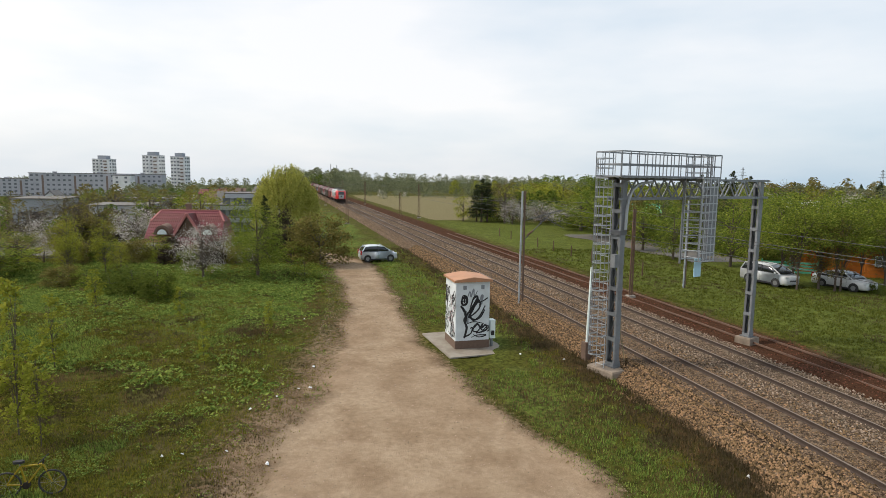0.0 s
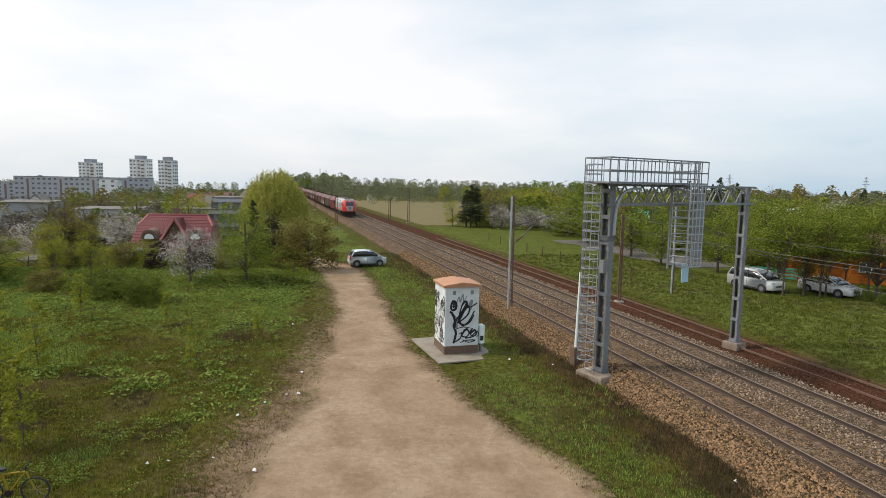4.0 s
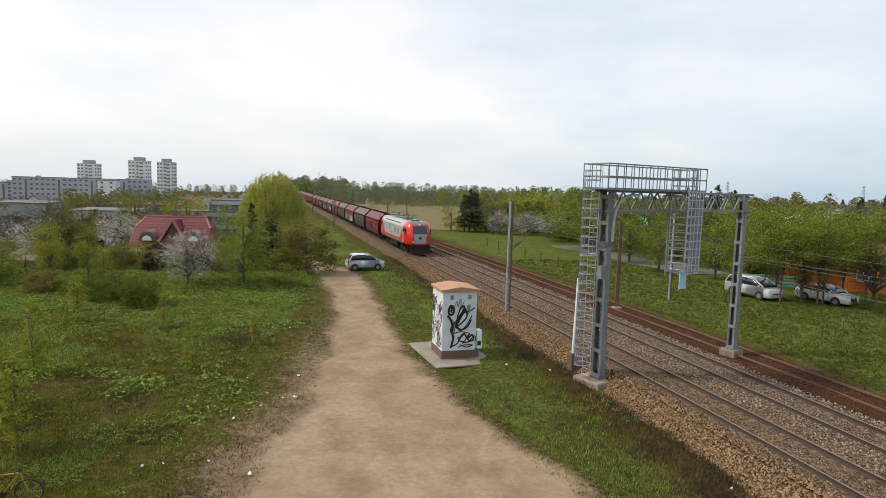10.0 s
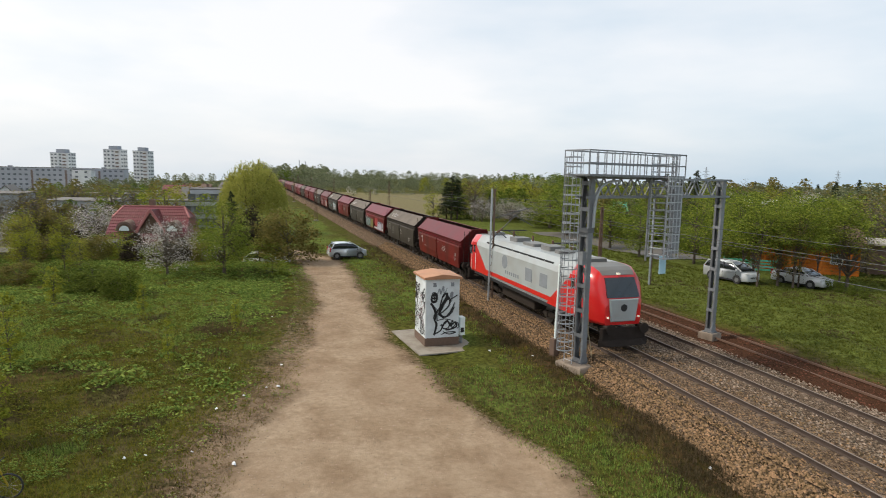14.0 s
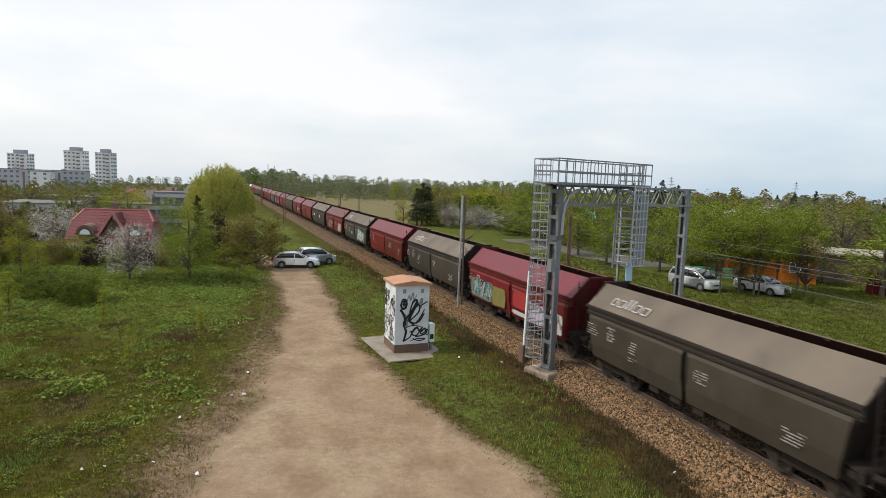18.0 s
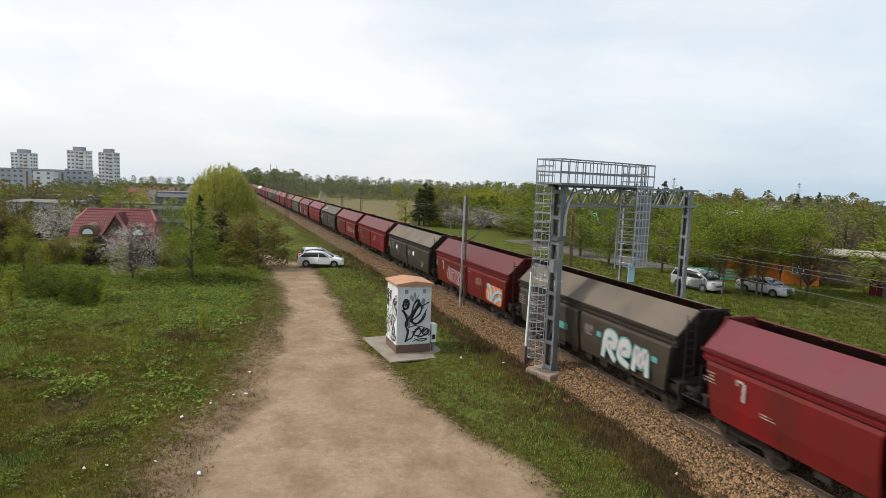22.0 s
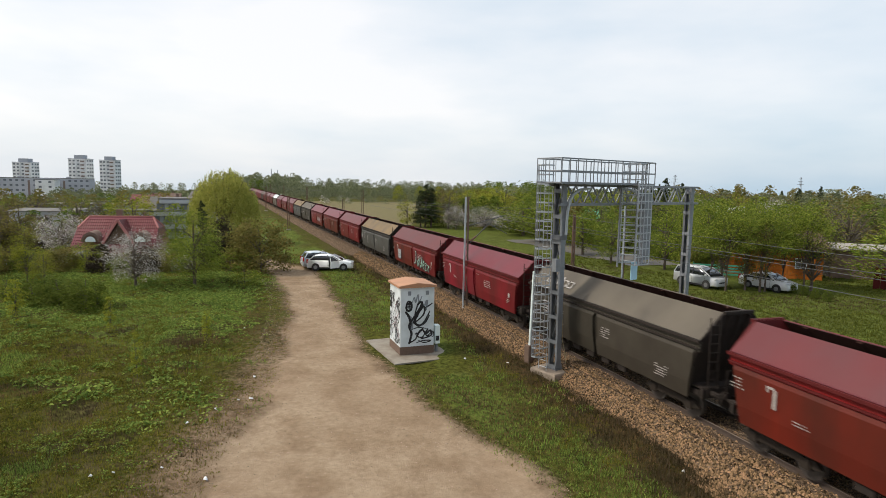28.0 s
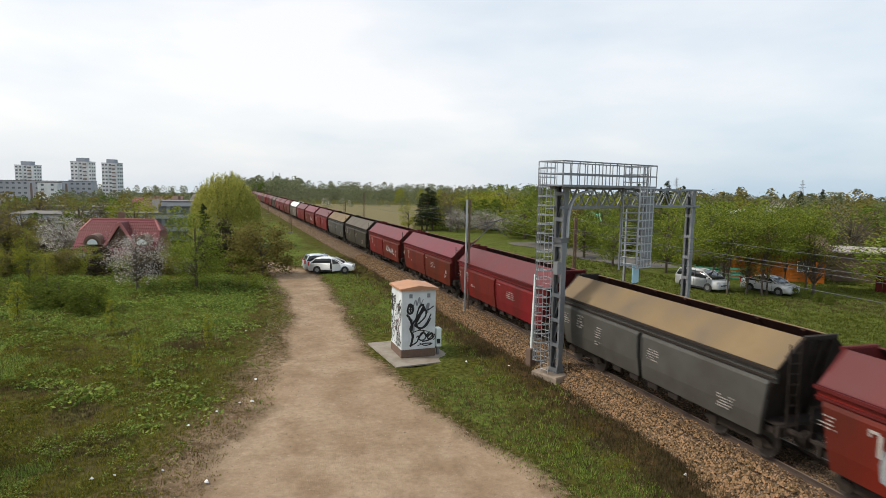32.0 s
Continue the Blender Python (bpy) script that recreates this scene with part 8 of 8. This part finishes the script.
def sow():
    r = random.Random(21)
    fresh, dry, weed, lush, bank = Geo(), Geo(), Geo(), Geo(), Geo()
    N = 130000
    ys = np.array([12 + 58 * r.random() ** 1.5 for _ in range(N)])
    xs = np.array([r.uniform(-1, 1) for _ in range(N)]) * (ys * 0.83 + 3)
    zs, ds = ground_z(xs, ys), beside(xs, ys)
    L, Rr = path_edges(ys)
    for x, y, z, d, l, q in zip(xs.tolist(), ys.tolist(), zs.tolist(), ds.tolist(), L.tolist(), Rr.tolist()):
        ins = min(x - l, q - x)
        if ins > 0.25 * r.random() - 0.15:
            continue
        if -2.35 < d < 10.2 or (-2.4 < x < 3.6 and 25.6 < y < 33.4 and abs(x - 0.8 - 0.3 * (29 - y)) < 2.6):
            continue
        p1 = noise.noise(Vector((x * 0.16, y * 0.16, 3.0)))
        p2 = noise.noise(Vector((x * 0.55, y * 0.55, 9.0)))
        k = 0.75 + y / 95
        near = 0.45 + 0.55 * min(1, max(0, -ins) / 2.2)
        if -ins < 1.6 and r.random() < 0.5 * (1 + ins / 1.6):
            continue
        if -4.9 < d < -2.35:
            if r.random() < 0.80 - (-d - 2.35) * 0.26 + 0.4 * p2:
                blades(weed, x, y, z, r.uniform(0.10, 0.36) * k * 0.8, r, 6, 0.014 * k)
                continue
        verge = x < l and x > l - 4.6 and y < 46
        if verge and r.random() < 0.85 * (1 - (l - x) / 4.7):
            if r.random() < 0.75:
                blades(dry if r.random() < 0.7 else fresh, x, y, z, r.uniform(0.02, 0.06) * k, r, 7, 0.022 * k)
            continue
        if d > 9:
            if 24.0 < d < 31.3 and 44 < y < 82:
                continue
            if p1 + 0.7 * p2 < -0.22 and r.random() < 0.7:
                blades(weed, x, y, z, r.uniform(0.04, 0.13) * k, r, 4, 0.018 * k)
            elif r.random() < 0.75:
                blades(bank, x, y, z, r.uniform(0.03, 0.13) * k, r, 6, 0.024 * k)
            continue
        if x > q and d < -4.2 and r.random() < 0.10 + 0.55 * (p1 + p2 > 0.0):
            blades(lush, x, y, z, r.uniform(0.05, 0.16) * k * near, r, 5, 0.018 * k)
            continue
        if x > q and d < -3.0 and r.random() < 0.45 - 0.9 * p1:
            blades(dry if r.random() < 0.6 else weed, x, y, z, r.uniform(0.04, 0.12) * k * near, r, 5, 0.018 * k)
            continue
        if p1 + 0.5 * p2 > 0.20 and d < 0:
            blades(weed if p2 > 0.1 else dry, x, y, z, r.uniform(0.05, 0.15) * k * near, r, 5, 0.016 * k)
        elif p1 + 0.6 * p2 < -0.22:
            blades(lush, x, y, z, r.uniform(0.07, 0.20) * k * near, r, 6, 0.020 * k)
        else:
            blades(fresh if r.random() < 0.85 else dry, x, y, z, r.uniform(0.04, 0.13) * k * near, r, 5, 0.017 * k)
    for cx, cy, rad, count in ((-10.92, 30.80, 0.65, 620), (-9.93, 27.10, 0.6, 130), (-15.15, 29.00, 1.0, 110), (-10.65, 17.70, 1.1, 150), (-15.45, 22.70, 1.2, 100), (-14.94, 35.90, 1.3, 120)):
        for _ in range(count):
            x, y = cx + r.gauss(0, rad), cy + r.gauss(0, rad * 1.1)
            blades(weed if r.random() < 0.7 else dry, x, y, gz(x, y), r.uniform(0.08, 0.34), r, 3, 0.012)
    herb, green_herb = Geo(), Geo()
    for _ in range(17000):
        y = 14 + 40 * r.random() ** 1.25
        l = float(path_edges(y)[0])
        x = l - 1.2 - (l + 0.83 * y + 4) * r.random()
        pn = noise.noise(Vector((x * 0.35, y * 0.35, 31.0))) + 0.6 * noise.noise(Vector((x * 1.1, y * 1.1, 4.0)))
        if pn < (0.02 if y < 32 else -0.16) or (l - x < 5 and r.random() > ((l - x) / 5) ** 1.4):
            continue
        z, rad = gz(x, y), r.uniform(0.10, 0.26)
        rich = smooth(26, 40, y) + 0.5 * (l - x < 7) + r.gauss(0, 0.3) > 0.55
        tgt = green_herb if rich else herb
        for _ in range(15):
            a, q = r.uniform(0, math.tau), math.sqrt(r.random())
            leaf(tgt, Vector((x + rad * q * math.cos(a), y + rad * q * math.sin(a), z + 0.6 * rad * (1 - q * q) * r.uniform(0.4, 1.2) + 0.04)), r.uniform(0.022, 0.045) * (0.7 + y / 60), r)
    tagged(part("meadow_herbs", herb, MAT["herb"]), "low olive-green tufted herbs in the meadow", "herbs", kind="stuff")
    tagged(part("meadow_herbs", green_herb, MAT["lush"]), "low fresh green tufted herbs in the meadow", "herbs", kind="stuff")
    cover = Geo()
    for _ in range(1500):
        y = r.uniform(20, 53.5)
        if y < 36 and r.random() < 0.6:
            continue
        l = float(path_edges(y)[0])
        x = l - 1.9 - r.random() ** 0.9 * (16 + y * 0.3)
        if noise.noise(Vector((x * 0.22, y * 0.22, 5))) + 0.4 * noise.noise(Vector((x * 0.7, y * 0.7, 8))) < 0.0:
            continue
        z, rad = gz(x, y), r.uniform(0.35, 0.9)
        for _ in range(60):
            a, q = r.uniform(0, math.tau), math.sqrt(r.random())
            leaf(cover, Vector((x + rad * q * math.cos(a), y + rad * q * math.sin(a), z + 0.34 * rad * (1 - q * q) * r.uniform(0.5, 1.1) + 0.03)), r.uniform(0.05, 0.10), r)
    tagged(part("ground_cover", cover, MAT["lush"]), "low leafy clumps of nettles in the meadow", "nettles", kind="stuff")
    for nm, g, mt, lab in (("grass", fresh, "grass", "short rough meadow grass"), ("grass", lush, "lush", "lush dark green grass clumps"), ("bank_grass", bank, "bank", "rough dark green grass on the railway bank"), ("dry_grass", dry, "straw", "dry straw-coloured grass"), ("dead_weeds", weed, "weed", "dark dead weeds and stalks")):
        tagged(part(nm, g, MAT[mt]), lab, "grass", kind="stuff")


sow()


# ---- cars ----
def section(x, w, zs, tuck=0.06):
    """A half ring of a car body at x: from sill to top edge."""
    return [(x, -w + tuck, zs[0]), (x, -w, zs[0] + 0.12), (x, -w, zs[1] - 0.10), (x, -w + 0.05, zs[1]), (x, w - 0.05, zs[1]), (x, w, zs[1] - 0.10), (x, w, zs[0] + 0.12), (x, w - tuck, zs[0])]


def build_car(name, label, paint, style, at, open_door=False):
    """A car; +x leads. style: length, half width, height, bonnet height, cabin points."""
    ln, hw, ht, bon, belt, cab = style["len"], style["hw"], style["ht"], style["bonnet"], style["belt"], style["cabin"]
    c = thing(name, label, "car", at, group="cars")
    f, b = ln / 2, -ln / 2
    zs = 0.22
    prof = [(b, bon[0] - 0.25, 0.80), (b + 0.06, bon[0], 0.93), (b + 0.35, belt, 0.99), (cab[0], belt, 1.0), (cab[3], belt - 0.02, 1.0), (f - 0.75, bon[1], 0.98), (f - 0.25, bon[1] - 0.12, 0.92), (f - 0.03, bon[1] - 0.28, 0.82), (f, bon[1] - 0.42, 0.74)]
    g = Geo().loft([section(x, hw * k, (zs + (0.08 if i in (0, len(prof) - 1) else 0), z)) for i, (x, z, k) in enumerate(prof)])
    body = part("body", g, MAT[paint], c, smooth=True)
    x0, x1, x2, x3 = cab
    hr = hw * 0.76
    zr = ht
    # glasshouse with a rounded roof line
    xs = [x0, x0 + 0.45 * (x1 - x0), x1, x1 + 0.3 * (x2 - x1), x1 + 0.65 * (x2 - x1), x2, x2 + 0.4 * (x3 - x2), x2 + 0.75 * (x3 - x2), x3]
    tops = [belt, belt + 0.58 * (zr - 0.06 - belt), zr - 0.06, zr - 0.005, zr - 0.005, zr - 0.075, zr - 0.075 - 0.34 * (zr - belt), belt + 0.24 * (zr - belt), belt - 0.02]

    def cabin(x, zt, grow, drop):
        f = max(0.0, (zt - belt) / (zr - belt))
        wt, wb = hw * (0.93 - 0.17 * f) + grow, hw * 0.93 + grow
        zl = belt - 0.03 if drop is None else zt - drop
        wl = wb if drop is None else wt + 0.035
        return [(x, -wl, zl), (x, -wt, zt - 0.05 * f + grow), (x, -wt * 0.82, zt - 0.012 * f + grow), (x, 0, zt + 0.012 * f + grow), (x, wt * 0.82, zt - 0.012 * f + grow), (x, wt, zt - 0.05 * f + grow), (x, wl, zl)]

    part("glass", Geo().loft([cabin(x, z, 0.0, None) for x, z in zip(xs, tops)]), MAT["glass"], c, "dark car windows", smooth=True)
    part("roof", Geo().loft([cabin(x, z, 0.014, 0.10) for x, z in list(zip(xs, tops))[2:6]]), MAT[paint], c, smooth=True)
    for s in (-1, 1):
        for (xa, xb) in ((x0, x1), (x3, x2)):
            part("pillar", Geo().bar((xa, s * hw * 0.94, belt - 0.02), (xb, s * (hr + 0.005), zr - 0.05), 0.07, 0.07), MAT[paint], c)
        xm = style["pillar"]
        part("pillar", Geo().bar((xm, s * (hw * 0.935), belt), (xm - 0.06, s * (hr + 0.01), zr - 0.05), 0.05, 0.10), MAT["ink"], c)
        part("sill", Geo().bar((b + 0.75, s * (hw - 0.03), zs + 0.02), (f - 0.8, s * (hw - 0.03), zs + 0.02), 0.08, 0.12), MAT["ink"], c)
        part("mirror", Geo().box((x3 - 0.32, s * (hw + 0.09), belt + 0.06), (0.14, 0.2, 0.14), bevel=0.04), MAT[paint], c)
        part("headlight", Geo().box((f - 0.16, s * hw * 0.70, bon[1] - 0.24), (0.24, 0.34, 0.16), bevel=0.05), MAT["clear"], c, "clear headlight")
        part("tail_light", Geo().box((b + 0.06, s * hw * 0.82, bon[0] - 0.12), (0.14, 0.22, 0.36), bevel=0.04), MAT["tail"], c, "red tail light")
        for xd in (style["pillar"] - 0.02, x3 - 0.45):
            part("door_gap", Geo().box((xd, s * (hw + 0.001), (zs + belt) / 2), (0.014, 0.012, belt - zs - 0.2)), MAT["ink"], c)
        for xd in (style["pillar"] - 0.22, style["pillar"] + 0.75):
            part("door_handle", Geo().box((xd, s * (hw + 0.012), belt - 0.14), (0.17, 0.03, 0.035)), MAT[paint], c)
    for x in (b + style["rear"], f - style["front"]):
        for s in (-1, 1):
            part("wheel_arch", Geo().tube((x, s * (hw - 0.20), 0.33), (x, s * (hw + 0.006), 0.33), 0.365, n=20), MAT["ink"], c)
            wh = part("wheel", Geo().tube((0, s * -0.10, 0), (0, s * 0.10, 0), 0.305, n=20), MAT["black"], c, at=pose(x, s * (hw - 0.085), 0.31))
            rim = Geo().tube((0, s * 0.095, 0), (0, s * 0.112, 0), 0.185, n=14)
            part("rim", rim, MAT["rim"], wh)
    part("bumper", Geo().box((f - 0.05, 0, 0.40), (0.14, hw * 1.5, 0.22), bevel=0.05), MAT[paint], c)
    part("bumper", Geo().box((b + 0.05, 0, 0.44), (0.14, hw * 1.6, 0.24), bevel=0.05), MAT[paint], c)
    part("grille", Geo().box((f - 0.01, 0, 0.52), (0.06, hw * 0.8, 0.12)), MAT["ink"], c)
    part("number_plate", Geo().box((b - 0.03, 0, 0.62), (0.02, 0.5, 0.11)), MAT["white"], c)
    return c


HATCH = dict(len=4.36, hw=0.88, ht=1.47, bonnet=(0.98, 0.92), belt=0.96, cabin=(-2.0, -1.45, 0.25, 1.20), pillar=-0.15, rear=0.85, front=0.88)
MPV_SMALL = dict(len=3.70, hw=0.87, ht=1.60, bonnet=(1.02, 1.00), belt=1.02, cabin=(-1.72, -1.35, 0.35, 1.30), pillar=-0.10, rear=0.66, front=0.72)
MPV = dict(len=4.15, hw=0.90, ht=1.68, bonnet=(1.05, 1.02), belt=1.05, cabin=(-2.05, -1.75, 0.45, 1.55), pillar=-0.15, rear=0.80, front=0.85)
SALOON = dict(len=4.25, hw=0.88, ht=1.44, bonnet=(1.00, 0.93), belt=0.95, cabin=(-1.55, -0.85, 0.30, 1.15), pillar=-0.10, rear=0.95, front=0.88)

build_car("parked_car", "small silver-blue hatchback parked where the sandy track widens", "car_silver", MPV_SMALL, pose(-7.55, 58.9, gz(-7.55, 58.9) + 0.02, 0, 0, 20))
build_car("parked_car", "silver people carrier parked under trees beyond the railway", "car_pale", MPV, pose(25.7, 48.0, gz(25.7, 48.0), 0, 0, -66))
build_car("parked_car", "pale silver saloon car parked on grass beside a chalet", "car_pale", SALOON, pose(30.9, 46.8, gz(30.9, 46.8), 0, 0, -64))
moving_car = build_car("white_car", "white hatchback pulling up on the grass beside the track", "car_white", HATCH, pose(-18, 57, -0.7))
# the driver's door swings about its front edge
door = part("front_door", Geo().box((-0.52, -0.02, 0.0), (1.02, 0.05, 0.66), bevel=0.01), MAT["car_white"], moving_car, "white front door", at=pose(0.86, -0.90, 0.63))
part("window_frame", Geo().bar((0, -0.02, 0.32), (-0.75, 0.10, 0.80), 0.04, 0.05).bar((-0.75, 0.10, 0.80), (-1.0, 0.10, 0.82), 0.04, 0.05).bar((-1.0, 0.10, 0.82), (-1.02, -0.02, 0.32), 0.04, 0.05), MAT["car_white"], door)
# flat black panel put in for the shade inside the open door
part("seat_opening", Geo().box((0.36, -0.868, 0.66), (0.92, 0.03, 0.60)), MAT["ink"], moving_car, "black panel for the shaded car interior behind the door")


# ---- bicycle ----
def build_bicycle():
    x, y = -11.06, 14.60
    bk = thing("bicycle", "yellow mountain bicycle with black tyres standing on the grass", "bicycle", pose(x, y, gz(x, y), 0, 0, 12))
    for xx in (-0.54, 0.54):
        g = Geo()
        n = 20
        for i in range(n):
            a, b = math.tau * i / n, math.tau * (i + 1) / n
            g.tube((xx + 0.33 * math.cos(a), 0, 0.34 + 0.33 * math.sin(a)), (xx + 0.33 * math.cos(b), 0, 0.34 + 0.33 * math.sin(b)), 0.025, n=5)
        wh = part("wheel", g, MAT["black"], bk)
        for i in range(10):
            a = math.tau * i / 10
            part("spoke", Geo().tube((xx, 0, 0.34), (xx + 0.31 * math.cos(a), 0, 0.34 + 0.31 * math.sin(a)), 0.004, n=3), MAT["rim"], wh)
    A, B, C, D_, E_ = (-0.54, 0, 0.34), (-0.08, 0, 0.30), (-0.20, 0, 0.82), (0.34, 0, 0.86), (0.54, 0, 0.34)
    for p, q in ((A, B), (B, C), (A, C), (C, D_), (B, D_), (D_, E_)):
        part("frame_tube", Geo().tube(p, q, 0.024, n=6), MAT["yellow"], bk)
    part("saddle", Geo().box((-0.23, 0, 0.95), (0.27, 0.14, 0.06), bevel=0.05), MAT["black"], bk)
    part("seat_post", Geo().tube(C, (-0.23, 0, 0.94), 0.014), MAT["rim"], bk)
    part("handlebar", Geo().tube((0.36, -0.3, 1.0), (0.36, 0.3, 1.0), 0.015).tube(D_, (0.36, 0, 1.0), 0.02), MAT["black"], bk)
    part("crank", Geo().tube((-0.08, -0.05, 0.30), (-0.08, 0.05, 0.30), 0.09, n=12), MAT["steel"], bk)


build_bicycle()


# ---- litter and small things ----
lit_rng = random.Random(31)
for x, y in ((-8.24, 25.10), (-7.21, 20.40), (-8.03, 16.80), (-6.80, 17.10), (-6.19, 25.80), (-6.09, 22.80), (-6.65, 21.80), (-5.65, 22.90), (-8.61, 16.70), (-8.70, 34.10), (-5.37, 16.50), (5.28, 27.10), (8.70, 16.50), (3.29, 27.60)):
    s = lit_rng.uniform(0.05, 0.10)
    g = Geo()
    n = 7
    ring0 = [(s * lit_rng.uniform(0.6, 1.1) * math.cos(math.tau * i / n), s * lit_rng.uniform(0.5, 1.0) * math.sin(math.tau * i / n), lit_rng.uniform(0.0, 0.04)) for i in range(n)]
    ring1 = [(a * 0.6, b * 0.6, c + s * lit_rng.uniform(0.3, 0.6)) for a, b, c in ring0]
    g.loft([ring0, ring1])
    tagged(part("litter", g, MAT["litter"], at=pose(x, y, gz(x, y) + 0.03, 0, 0, lit_rng.uniform(0, 360))), "crumpled scrap of white litter lying in the grass", "litter", group="litter")
# cable trough and rusty lines along the far side
for off, z in ((8.3, -0.66), (9.6, -0.64)):
    ob = swept([(off - 0.035, z), (off + 0.035, z), (off + 0.035, z + 0.09), (off - 0.035, z + 0.09)], MAT["rust"], "old_rail", s_list=list(np.arange(6, 90, 3.0)), closed=True)
    tagged(ob, "rusty old rail lying along the brown earth", "rail", group="old rails")


# ---- movement ----
CAR_WAY = ((0, -46.0, 53.2, 8), (9.5, -46.0, 53.2, 8), (11.5, -25.5, 55.0, 8), (12.5, -19.2, 55.9, 8), (13.0, -17.6, 56.1, 8), (14.5, -13.6, 56.6, 9), (16.5, -10.6, 56.9, 10), (17, -10.1, 57.0, 10), (18, -9.2, 57.2, 10), (19, -8.5, 57.4, 8), (20, -7.8, 57.5, 6), (21, -7.4, 57.6, 4), (22, -7.1, 57.6, 2), (23, -6.75, 57.6, 0), (24, -6.45, 57.6, -1), (25, -6.4, 57.6, -1), (32, -6.4, 57.6, -1))


def motions():
    for ob, off in TRAIN:
        walk(ob, vehicle_rows(off))
    walk(moving_car, [(t, pose(x, y, gz(x, y) + 0.02, 0, 0, a)) for t, x, y, a in CAR_WAY])
    walk(door, [(t, pose(0.86, -0.90, 0.63, 0, 0, a)) for t, a in ((0, 0), (25.6, 0), (26.8, 48), (32, 50))])


motions()
